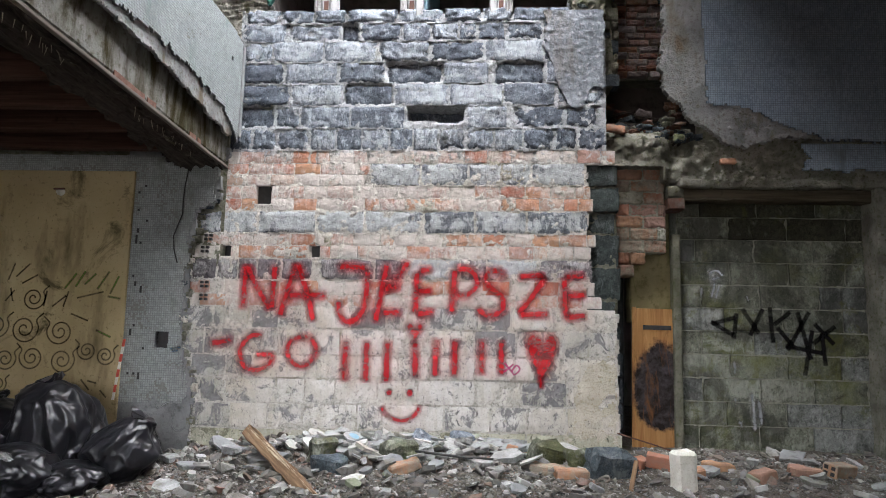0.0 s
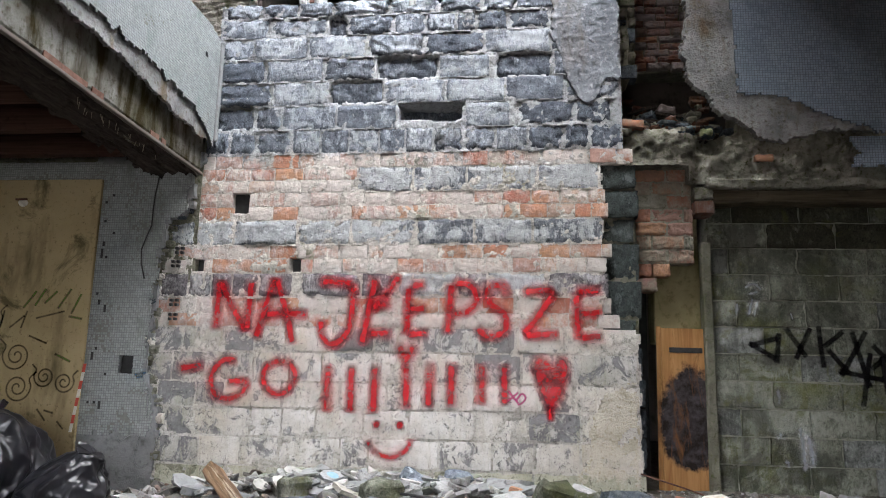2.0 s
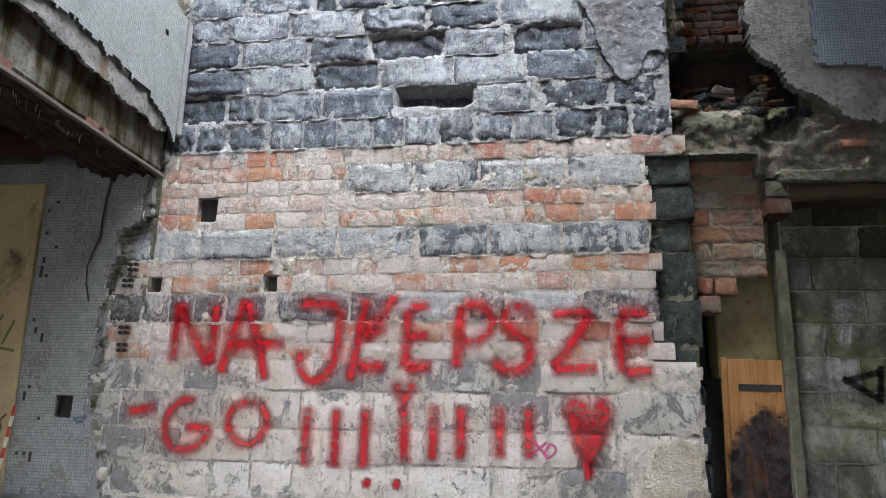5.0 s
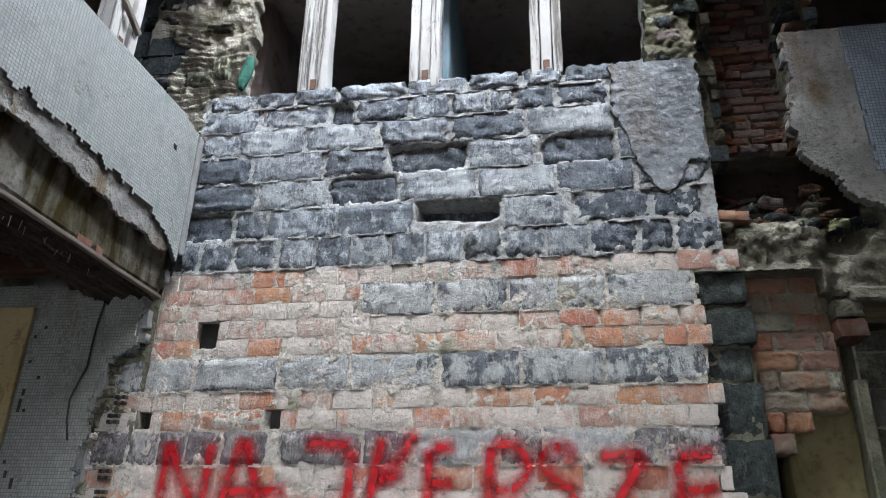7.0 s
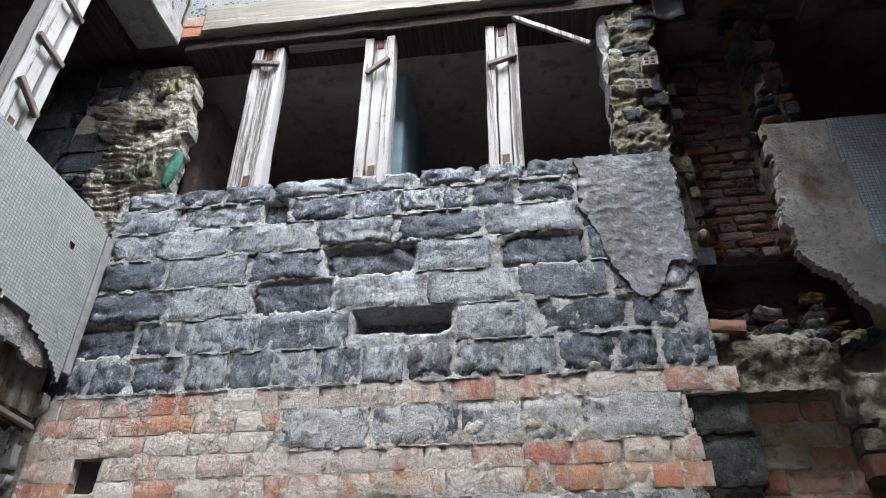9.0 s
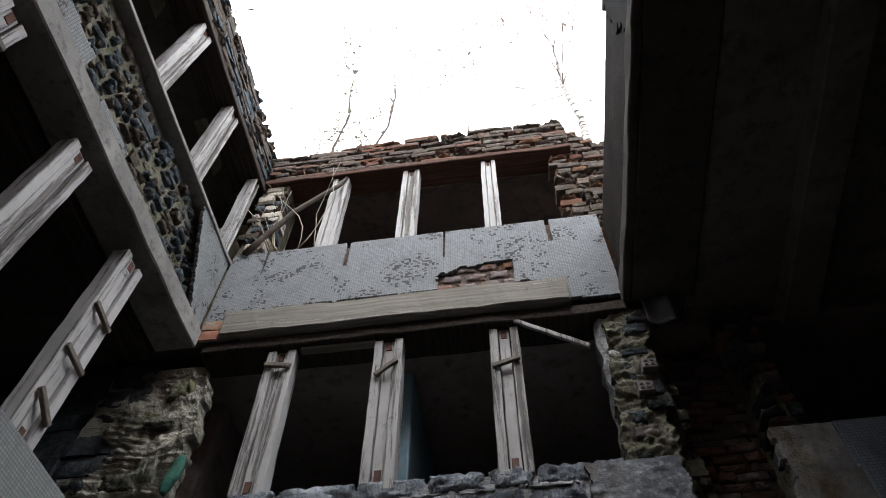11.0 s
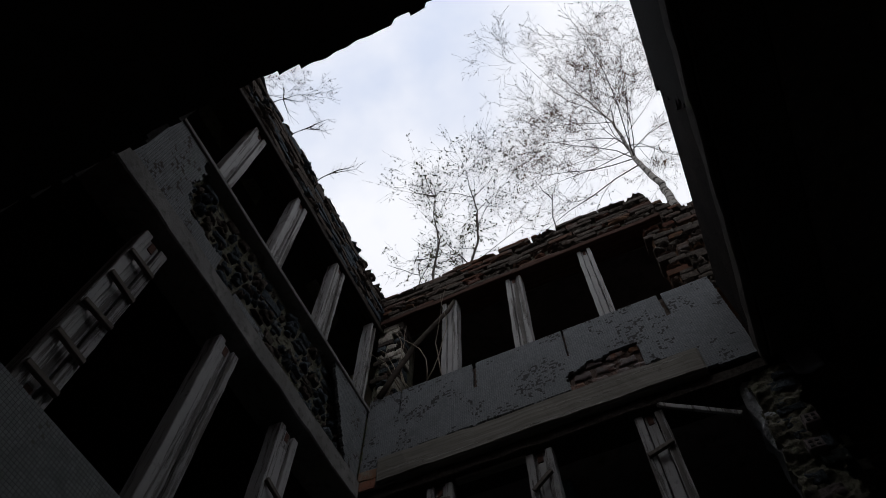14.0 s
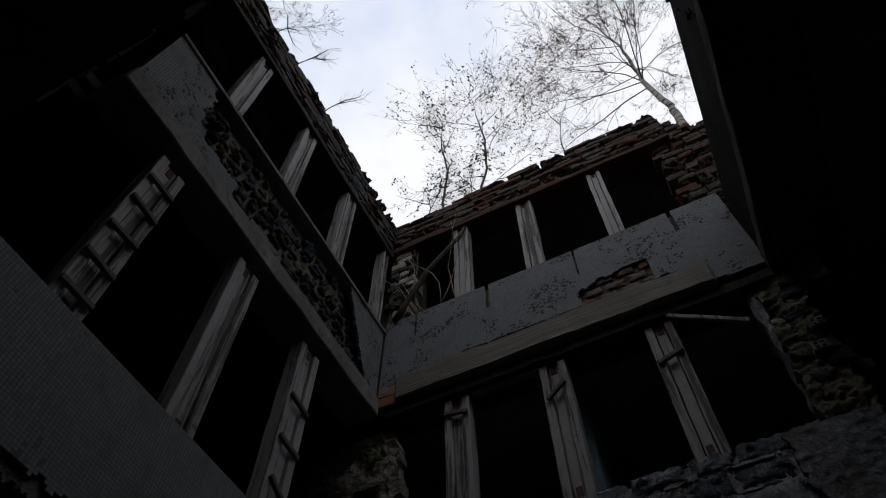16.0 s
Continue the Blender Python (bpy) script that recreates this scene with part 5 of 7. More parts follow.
ragged("scarred_face", MORTAR_PALE, nw, north(6.13), -2.62, -1.82, 4.1, 5.72, 0.013,
       lambda u, v: -2.44 + 0.09 * fr(v, 2, 0, 4) < u < -1.90 + 0.06 * math.sin((v - 4.4) * 2.6) + 0.05 * fr(v, 7, 0, 6) and v < 5.60 - 1.1 * max(0.0, -2.2 - u) + 0.1 * fr(u, 0, 0, 4), 0.12, pier_depth, "pale scarred mortar with the print of thin courses")
stone_band(nw, -3.0, -2.36, 4.1, 5.7, lambda u: 5.7, 6.145, 'n', (BLOCK_DARK,), 0.20, 0.2, (0.2, 0.36))
for x, z, w, h in ((-2.22, 4.66, 0.26, 0.15), (-2.05, 5.45, 0.2, 0.2), (-2.12, 5.12, 0.24, 0.06), (-2.06, 4.74, 0.14, 0.2)):
    lay("stone", ROUGH, nw, BLOCK_DOOR, x - w / 2, x + w / 2, z - h / 2, z + h / 2, 6.11, 0.2, 'n', 6)
ne = structure(box("pier_right", 1.02, 1.27, 6.135, 6.5, 4.40, 5.79, MORTAR, None, "", 0.03, 30, 0.05), "ragged masonry pier at the window end", "wall")
ragged("scarred_face", MORTAR_DARK, ne, north(6.10), 0.92, 1.42, 4.42, 5.79, 0.012,
       lambda u, v: 0.97 + 0.085 * (v - 4.45) + 0.04 * fr(v, 3, 0, 7) < u < 1.28 + 0.06 * (v - 4.45) + 0.05 * fr(v, 9, 0, 6), 0.12,
       lambda u, v: 0.03 * fr(u, v, 0, 6) + 0.016 * fr(u, v, 5, 22, 3) + 0.012 * round(1.4 * fr(u, v, 9, 9, 2)), "ragged grey masonry with torn plaster")
for k in range(11):
    z = 4.50 + k * 0.115 + rng.uniform(-0.02, 0.02)
    x = 1.10 + 0.07 * (z - 4.45) + rng.uniform(-0.08, 0.06)
    w, h = rng.uniform(0.08, 0.19), rng.uniform(0.05, 0.12)
    lay("block", HEWN, ne, rng.choice((BLOCK_QUOIN, BLOCK_DARK, BRICK_FLUE, BLOCK_DARK)), x, x + w, z, z + h, 6.088 + rng.uniform(-0.02, 0.02), 0.14, 'n', 5)
for x, z in ((1.27, 5.18), (1.20, 4.98)):
    for a in (-0.02, 0.02):
        for b in (-0.016, 0.016):
            box("brick_cell", x + a - 0.012, x + a + 0.012, 6.035, 6.075, z + b - 0.010, z + b + 0.010, CABLE_HOLE_BLACK, ne, "black box for the shade in a hollow brick cell", 0.003)
    box("hollow_brick", x - 0.05, x + 0.05, 6.04, 6.16, z - 0.042, z + 0.042, BRICK_FLUE, ne, "broken hollow brick", 0.004)
up = structure(box("pier_top_right", 1.03, 1.75, 6.18, 6.5, 7.0, 8.6, BRICK_OLD, None, "", 0.02, 10, 0.02), "sooty brick pier beside the top windows", "wall")
stone_band(up, 1.02, 1.75, 7.05, 9.1, lambda u: 9.0 - 0.9 * max(0.0, u - 1.3) + 0.1 * fr(u, 0, 0, 3), 6.13, 'n', (STONE_BAND, STONE_BAND, BRICK_OLD), 0.08, 0.2, (0.12, 0.24))
pnw = structure(box("pier_top_corner", -2.15, -1.86, 6.16, 6.5, 6.95, 8.58, MORTAR_DARK, None, "", 0.02, 8, 0.02), "stone pier in the upper corner", "wall")
stone_band(pnw, -2.13, -1.86, 7.0, 8.5, lambda u: 8.6, 6.12, 'n', (STONE_PALE, BLOCK_DARK, STONE_BAND), 0.09, 0.2, (0.1, 0.22))
# ---- rooms behind the windows ----
structure(box("floor_room_north", -6.4, 5.2, 6.45, 8.5, 3.2, 3.32, PLASTER_DARK, None, "", 0), "dark room floor", "floor")
structure(box("wall_room_back", -6.4, 5.2, 8.42, 8.6, -0.2, 5.9, ROOM, None, "", 0), "dim plastered back wall of the room", "wall")
structure(box("ceiling_room_north", -6.4, 5.2, 6.345, 8.5, 5.80, 5.98, ROOM, None, "", 0), "dim stained ceiling", "ceiling")
structure(box("wall_room_back_top", -6.4, 5.2, 8.42, 8.6, 5.98, 9.0, ROOM_SHADED, None, "", 0), "dim plastered back wall of the upper room", "wall")
structure(box("ceiling_room_top", -2.6, 5.2, 6.42, 8.6, 8.62, 8.75, ROOM_SHADED, None, "", 0), "dim stained ceiling of the upper room", "ceiling")
structure(box("partition_blue", -0.52, -0.40, 6.5, 8.42, 3.32, 5.80, BLUE_PAINT, None, "", 0.01), "blue painted partition behind the window post", "wall")
structure(box("wall_room_pale", -6.4, -1.93, 6.505, 6.62, 6.05, 8.62, PALE_WALL, None, "", 0), "pale plaster wall with green damp", "wall")
structure(box("wall_room_side", -2.1, -1.98, 6.63, 8.42, 3.32, 5.8, ROOM, None, "", 0), "dim plastered side wall", "wall")
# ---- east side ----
# East parapet, edge and underside: their shade is put into dark colours.
structure(box("parapet_east", 1.272, 1.48, 2.62, 6.0, 6.0, 6.84, BOARD_SHADED, None, "", 0.01), "dark parapet of the upper east gallery", "parapet")
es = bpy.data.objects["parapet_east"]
ragged("tile_coat", TILE_E_SHADED, es, east(1.25), 2.62, 5.98, 6.0, 6.86, 0.03, lambda u, v: u < 4.2 + 0.2 * fr(v, 0, 0, 3), 0.025, None, "grey mosaic tiles darkened for the shade on the east side")
structure(box("soffit_east", 1.30, 1.75, 2.62, 6.06, 5.83, 5.90, PLASTER_DARK, None, "", 0.012, 24, 0.012), "underside of the gallery edge, coloured dark for its shade", "ceiling")
structure(box("beam_east", 1.235, 1.298, 2.62, 6.06, 5.84, 5.995, PLASTER_DARK, None, "", 0.012, 24, 0.016), "rough plastered floor edge of the upper east gallery", "beam")
structure(box("ceiling_east", 1.70, 5.2, 2.62, 6.35, 5.86, 5.98, PLASTER_DARK_WARM, None, "", 0), "dark plaster ceiling", "ceiling")
structure(box("beam_inner_east", 2.35, 2.6, 2.62, 6.3, 5.70, 5.86, PLASTER_DARK_WARM, None, "", 0.012, 8, 0.01), "dark ceiling beam", "beam")
# the east gallery runs a little askew
askew = Matrix.Translation((1.25, 6.0, 0)) @ Matrix.Rotation(radians(1.5), 4, 'Z') @ Matrix.Translation((-1.25, -6.0, 0))
for name in ("parapet_east", "soffit_east", "beam_east"):
    bpy.data.objects[name].matrix_basis = askew
# Two pieces added to close gaps that leaked daylight.
structure(box("ceiling_flue", 1.265, 1.695, 6.065, 6.34, 5.872, 5.972, PLASTER_DARK, None, "", 0), "dark underside of the floor, closing a gap over the flue", "ceiling")
structure(box("ceiling_corner", -2.65, -1.70, 6.035, 6.34, 5.868, 5.968, PLASTER_DARK, None, "", 0), "dark underside of the floor, closing a gap in the corner", "ceiling")
# brick flue with its broken front
flue = structure(box("flue_back", 1.28, 2.02, 6.60, 6.8, 3.97, 5.8, MORTAR_DARK, None, "", 0), "sooty brick back of a broken flue", "wall")
z = 3.98
k = 0
while z < 5.76:
    x = 1.38 - (0.10 if k % 2 else 0.0)
    while x < 1.98:
        w = rng.choice((0.19, 0.21, 0.205, 0.11))
        if rng.random() > 0.04:
            lay("brick", ROUGH if rng.random() < 0.35 else HEWN, flue, BRICK_FLUE if rng.random() < 0.85 else BRICK_OLD, x + 0.004, x + w - 0.006, z + rng.uniform(-0.005, 0.005), z + 0.060 + rng.uniform(-0.006, 0.004), 6.56 + rng.uniform(-0.022, 0.015) - (0.05 if z < 4.06 else 0), 0.12, 'n', 2.5 if z > 4.1 else 7)
        x += w
    z += 0.069
    k += 1
cheek = structure(box("flue_cheek", 1.93, 2.06, 6.22, 6.6, 4.35, 5.8, MORTAR_DARK, None, "", 0.03, 10, 0.03), "ragged flue cheek of broken masonry", "wall")
stone_band(cheek, 1.86, 2.08, 4.45, 5.78, lambda u: 5.8, 6.17, 'n', (BLOCK_DARK, BLOCK_QUOIN, BRICK_FLUE), 0.085, 0.16, (0.08, 0.2), 0.6)
# Dark blocks on this wall return carry its side shading in their colour.
cheek = structure(box("flue_cheek_inner", 1.29, 1.40, 6.30, 6.6, 3.8, 5.8, MORTAR_DARK, None, "", 0.02, 10, 0.02), "flue cheek of dark blocks for its side shading", "wall")
stone_band(cheek, 1.27, 1.42, 3.8, 5.4, lambda u: 5.8, 6.28, 'n', (BLOCK_DARK, MORTAR_DARK), 0.10, 0.16, (0.10, 0.2), 0.6)
structure(box("flue_pit", 1.3, 2.3, 6.80, 6.95, 2.9, 4.1, PLASTER_DARK, None, "", 0), "dark back of the flue hollow", "wall")
# low rough masonry below the flue and over the doorway


def rough_depth(u, v):
    """A lump of old concrete, a hollow beside it, then the scarred face over the doorway."""
    fine = 0.024 * fr(u, v, 2, 15, 4) + 0.010 * fr(u, v, 7, 50, 2)
    lump = 0.02 + 0.08 * ((u - 1.58) / 0.30) ** 4 + 0.05 * max(0.0, (v - 3.16) / 0.12) ** 2 + 0.02 * fr(u, v, 1, 6)
    face = 0.03 + 0.022 * fr(u, v, 4, 4) + 0.014 * round(2 * fr(u, v, 9, 2.5))
    t = max(0.0, min(1.0, (u - 1.86) / 0.08))
    hollow = 0.22 * max(0.0, 1 - ((u - 1.98) / 0.12) ** 2 - ((v - 3.17) / 0.10) ** 2) ** 0.5 if abs(u - 1.98) < 0.12 and abs(v - 3.17) < 0.10 and ((u - 1.98) / 0.12) ** 2 + ((v - 3.17) / 0.10) ** 2 < 1 else 0.0
    return lump * (1 - t) + face * t + fine + hollow


sill = structure(ragged("wall_rough", CONCRETE_MOSS, None, north(6.06), 1.30, 5.2, 2.84, 3.30, 0.016,
                 lambda u, v: v < float(np.interp(u, [1.3, 1.6, 1.95, 2.1, 5.2], [3.26, 3.34, 3.22, 3.24, 3.24])) + 0.05 * fr(u, 0, 0, 5) and v > (2.99 if u < 1.80 else 2.86), 0.5,
                 rough_depth), "rough mossy masonry over the doorway", "wall")
ragged("tile_coat", TILE_BLUE, sill, north(6.062), 2.95, 5.2, 2.93, 3.19, 0.02, lambda u, v: v > 2.95 + 0.05 * fr(u, 1, 0, 7) and u > 3.02 + 0.12 * fr(v, 3, 0, 9), 0.02, None, "remains of small blue-grey tiles", 0.1)
for k in range(30):
    x, z = rng.uniform(1.30, 2.16), rng.uniform(3.22, 3.46)
    if z > 3.30 + 0.08 * fr(x, 0, 0, 4) and x > 1.9:
        continue
    w, h = rng.uniform(0.04, 0.13), rng.uniform(0.03, 0.08)
    y = 6.07 + 0.07 * rng.random() + max(0.0, z - 3.26) * 1.9
    lay("stone", RAGGED, sill, rng.choice((CONCRETE_MOSS, CONCRETE_MOSS, BLOCK_DARK, BLOCK_DOOR)) if z < 3.32 else rng.choice((BLOCK_DARK, BRICK_OLD)), x - w / 2, x + w / 2, z - h / 2, z + h / 2, y, 0.12, 'n', 14)
# debris fallen into the broken flue
for k in range(64):
    x, z = rng.uniform(1.36, 2.08), 3.28 + abs(rng.gauss(0, 0.20))
    w, h = rng.uniform(0.06, 0.2), rng.uniform(0.03, 0.09)
    if z < 3.82:
        lay("stone", RAGGED, flue, rng.choice((BLOCK_DARK, BRICK_FLUE, BRICK_OLD, MORTAR_DARK, CONCRETE_MOSS)), x - w / 2, x + w / 2, z - h / 2, z + h / 2, 6.30 + 0.5 * (z - 3.3) + 0.12 * rng.random(), 0.12, 'n', 25)
for x0, x1, z, y, lean in ((1.46, 1.92, 3.47, 6.48, 4), (1.55, 2.0, 3.38, 6.40, -3), (1.62, 1.98, 3.56, 6.55, 8), (1.40, 1.66, 3.62, 6.58, -9)):
    bm = rbox(bmesh.new(), -(x1 - x0) / 2, (x1 - x0) / 2, -0.03, 0.03, -0.014, 0.014, 0.004, 8, 0.012, z)
    bm.transform(pose((x0 + x1) / 2, y, z, 10, lean, lean))
    part("timber_end", bm, WOOD_EDGE, flue, "rotten timber end in the broken flue")
lay("brick", FLAT, sill, BRICK_RED, 1.29, 1.46, 3.30, 3.36, 6.08, 0.16, 'n', 12)
lay("brick", FLAT, sill, BRICK_RED, 2.28, 2.42, 3.0, 3.05, 6.05, 0.1)
panel = structure(box("wall_east_panel", 2.16, 5.2, 6.11, 6.36, 3.2, 4.48, MORTAR_DARK, None, "", 0.02), "upper wall panel with torn plaster and blue-grey tiles", "wall")
ragged("plaster_coat", PLASTER_RUST, panel, north(6.035), 1.72, 5.2, 3.08, 4.56, 0.015,
       lambda u, v: u > float(np.interp(v, [3.1, 3.2, 3.34, 3.42, 3.54, 3.66, 3.9, 4.31, 4.55], [2.5, 2.3, 2.16, 1.99, 1.94, 1.80, 1.77, 1.81, 1.79])) + 0.03 * fr(v, 0, 0, 7) + 0.022 * fr(u, v, 0, 19, 3) and v > float(np.interp(u, [2.1, 2.5, 2.7, 2.75, 5.2], [3.2, 3.15, 3.2, 3.24, 3.22])) + 0.03 * fr(u, 3, 0, 6) + 0.02 * fr(u, v, 4, 21, 3), 0.07, lambda u, v: 0.008 * fr(u, v, 0, 5) + 0.005 * fr(u, v, 3, 16), "torn grey plaster")
ragged("tile_coat", TILE_BLUE, panel, north(6.018), 2.08, 5.2, 3.1, 4.55, 0.02,
       lambda u, v: u > 2.16 + 0.03 * fr(v, 2, 0, 4) - 0.04 * max(0.0, v - 4.0) + 0.016 * fr(v, 8, 0, 20) and v > float(np.interp(u, [2.1, 2.45, 2.6, 2.9, 3.2, 3.6], [3.56, 3.52, 3.46, 3.32, 3.22, 3.2])) + 0.03 * fr(u, 1, 0, 6) + 0.02 * fr(u, 5, 0, 22), 0.02, None, "small blue-grey mosaic tiles darkened for the shade on the east side", 0.1)
sheet_me = thing("bent_sheet", "bent zinc sheet hanging at the flue", "metal sheet", (1.36, 6.0, 5.565))
verts, faces = [], []
for j in range(7):
    for i in range(9):
        verts.append((i * 0.022, 0.05 * math.sin(i * 0.4 + 0.4) + 0.012 * fr(i, j, 0, 0.7), j * 0.047 - 0.05 * (i / 8) ** 2))
faces = [(j * 9 + i, j * 9 + i + 1, j * 9 + i + 10, j * 9 + i + 9) for j in range(6) for i in range(8)]
sm = part_data("sheet", verts, faces, SHEET, sheet_me, "", True)
sm.modifiers.new("thickness", 'SOLIDIFY').thickness = 0.004
# Green plate-like oval at the corner pier, modelled as a soft closed shape.
rag = thing("cloth_rag", "green plate-like oval leaning at the corner pier", "rag", (-1.86, 6.10, 4.52))
verts = [(0.05 * math.sin(a) * (1 - (j / 8 - 0.5) ** 2 * 2.6) + 0.05 * j / 8, -0.03 * math.cos(a) + 0.015 * fr(a, j), j * 0.034) for j in range(9) for a in [2 * math.pi * i / 9 for i in range(9)]]
faces = [(j * 9 + i, j * 9 + (i + 1) % 9, (j + 1) * 9 + (i + 1) % 9, (j + 1) * 9 + i) for j in range(8) for i in range(9)]
part_data("cloth", verts, faces, GREEN_PLATE, rag, "", True)

# ---- doorway with block infill, brick pier and plywood ----
infill = structure(box("wall_door_infill", 1.96, 3.62, 6.335, 6.6, 0.1, 2.80, MORTAR_MOSS, None, "", 0), "mossy block infill of a former doorway", "wall")
for k in range(12):
    z = 0.30 + k * 0.206
    x = 1.96 - (0.30 if k % 2 else 0.06)
    while x < 3.6:
        w = rng.choice((0.50, 0.46, 0.52))
        a, b = max(x, 1.965), min(x + w, 3.61)
        if b - a > 0.06:
            # Top two courses: damp blocks with some lintel shade in their colour.
            lay("block", FLAT, infill, rng.choice((BLOCK_DOOR_DAMP_SHADED, BLOCK_DOOR)) if k > 9 else rng.choice((BLOCK_DOOR, BLOCK_DOOR, BLOCK_DOOR_GREY)), a + 0.004, b - 0.004, z + 0.003, z + 0.202, 6.310 + rng.uniform(-0.004, 0.006), 0.1, 'n', 0.5)
        x += w
structure(box("door_lintel", 1.93, 3.72, 6.095, 6.5, 2.80, 2.875, CONCRETE_MOSS, None, "", 0.012, 26, 0.024), "mossy concrete lintel", "beam")
structure(box("lintel_inner", 1.97, 3.62, 6.14, 6.4, 2.69, 2.80, WOOD_LINTEL, None, "", 0.012, 26, 0.02), "rotten brown timber under the lintel", "beam")
structure(box("door_jamb", 3.60, 3.76, 6.06, 6.5, 0.1, 2.80, CONCRETE_MOSS, None, "", 0.02, 16, 0.02), "mossy concrete door jamb", "trim")
jam = structure(box("wall_far_right", 3.76, 5.2, 6.10, 6.5, -0.1, 2.86, BLOCK_DARK, None, "", 0.01), "dark masonry beside the doorway", "wall")
for k in range(9):
    lay("block", HEWN, jam, rng.choice((BLOCK_DARK, BLOCK_DOOR, BRICK_RED)), 3.765, 4.2, 0.4 + k * 0.26, 0.64 + k * 0.26, 6.06, 0.1)
pier = structure(box("wall_brick_pier", 1.40, 1.83, 6.242, 6.6, 2.22, 3.0, MORTAR_MOSS, None, "", 0.01, 6, 0.01), "stub of red brickwork stepping down to a ragged end", "wall")
z = 2.885
k = 0
while z > 1.95:
    end = 1.845 if z > 2.2 else (1.66 if z > 2.06 else 1.56)
    x = 1.395 - (0.12 if k % 2 else 0.0)
    while x < end - 0.05:
        a, b = max(x, 1.395), min(x + 0.245, end)
        if b - a > 0.05:
            lay("brick", HEWN, pier, BRICK_RED if rng.random() < 0.86 else MORTAR_MOSS, a + 0.003, b - 0.003, z + 0.002, z + 0.107, 6.225 + rng.uniform(-0.008, 0.012), 0.2, 'n', 1.5)
        x += 0.25
    z -= 0.11
    k += 1
for x, z, m in ((1.84, 2.72, CONCRETE_MOSS), (1.84, 2.61, BRICK_OLD), (1.85, 2.84, CONCRETE_MOSS)):
    lay("brick", FLAT, pier, m, x, 1.99, z, z + 0.1, 6.14, 0.2, 'n', 3)
structure(box("door_post", 1.905, 1.975, 6.25, 6.42, 0.2, 2.40, MORTAR_DARK, None, "", 0.008, 20, 0.005), "mossy concrete post", "trim")
structure(box("wall_niche", 1.545, 1.91, 6.36, 6.6, 1.6, 2.66, PLASTER_GREEN, None, "", 0.01, 6, 0.01), "damp greenish plaster above the plywood", "wall")
# Black backing: the gap's shade as a colour.
structure(box("niche_back", 1.30, 1.56, 6.75, 6.9, 0.0, 2.2, CABLE_HOLE_BLACK, None, "", 0), "black backing for the shade in the gap beside the plywood", "wall")
ply = thing("plywood_sheet", "orange plywood sheet with a scorched black patch, leaning in the gap", "plywood", (1.72, 6.32, 0.30), "", (0, 0.6, 0))
for a, b in ((-0.185, -0.152), (-0.149, 0.18)):
    box("veneer_strip", a, b, -0.012, 0.012, 0.0, 1.43 + rng.uniform(-0.012, 0.012), BURNT, ply, "", 0.003)
box("slot", -0.09, 0.16, -0.016, -0.010, 1.235, 1.275, CABLE_HOLE_BLACK, ply, "black slot", 0.002)

# ---- south side: a low storey overhead, with unseen walls added to limit yard light ----
# Only the north edge shows; the rest reaches back to block low sky.
structure(box("floor_south_upper", -6.4, 5.2, -3.4, 2.595, 2.95, 3.2, PLASTER_DARK, None, "", 0.01, 20, 0.012), "dark concrete floor slab overhead", "ceiling")
structure(ragged("slab_edge", PLASTER_DARK, None, lambda u, v, d: (u, v, 2.951 + d), -6.4, 5.2, 2.575, 2.655, 0.008, lambda u, v: v < 2.607 + 0.012 * fr(u, 0, 0, 3) + 0.010 * fr(u, 3, 0, 14), 0.2), "ragged broken edge of the floor slab overhead", "ceiling")
structure(box("wall_south_upper", -6.4, 5.2, 2.2, 2.60, 3.2, 9.25, BRICK_OLD, None, "", 0), "unseen brick wall over the passage", "wall")
structure(box("wall_west", -6.6, -6.4, -3.6, 8.6, -0.3, 8.9, ROOM, None, "", 0), "dim plastered outer wall", "wall")
structure(box("wall_east", 5.2, 5.4, -3.6, 8.6, -0.3, 8.9, PLASTER_DARK, None, "", 0), "outer wall added to close the east side", "wall")
# Unseen walls: the opening between them is sized and placed to set the light.
structure(box("wall_south_left", -6.6, -3.3, -3.6, -3.4, -0.3, 3.2, PLASTER, None, "", 0), "unseen grey wall added to narrow the daylight from behind", "wall")
structure(box("wall_south_right", 0.0, 5.4, -3.6, -3.4, -0.3, 3.2, PLASTER, None, "", 0), "unseen grey wall added to narrow the daylight from behind", "wall")
# Unseen roof and outside ground, added round that opening.
structure(box("roof_passage", -6.6, 5.4, -3.6, 2.2, 3.2, 3.35, PLASTER_DARK, None, "", 0), "unseen roof added over the passage", "roof")
yard = part_data("yard_ground", [(-60, -90, -0.12), (60, -90, -0.12), (60, -4.1, -0.06), (-60, -4.1, -0.06)], [(0, 1, 2, 3)], SOIL, None)
structure(yard, "unseen bare grey ground outside the opening", "ground")

# ---- spray paint on the walls ----
from mathutils.bvhtree import BVHTree


def surface_of(objects):
    """A search tree over the fronts of the given objects."""
    verts, faces = [], []
    bpy.context.view_layer.update()
    for ob in objects:
        start = len(verts)
        m = ob.matrix_world
        verts.extend(m @ v.co for v in ob.data.vertices)
        faces.extend(tuple(start + i for i in p.vertices) for p in ob.data.polygons)
    return BVHTree.FromPolygons(verts, faces)


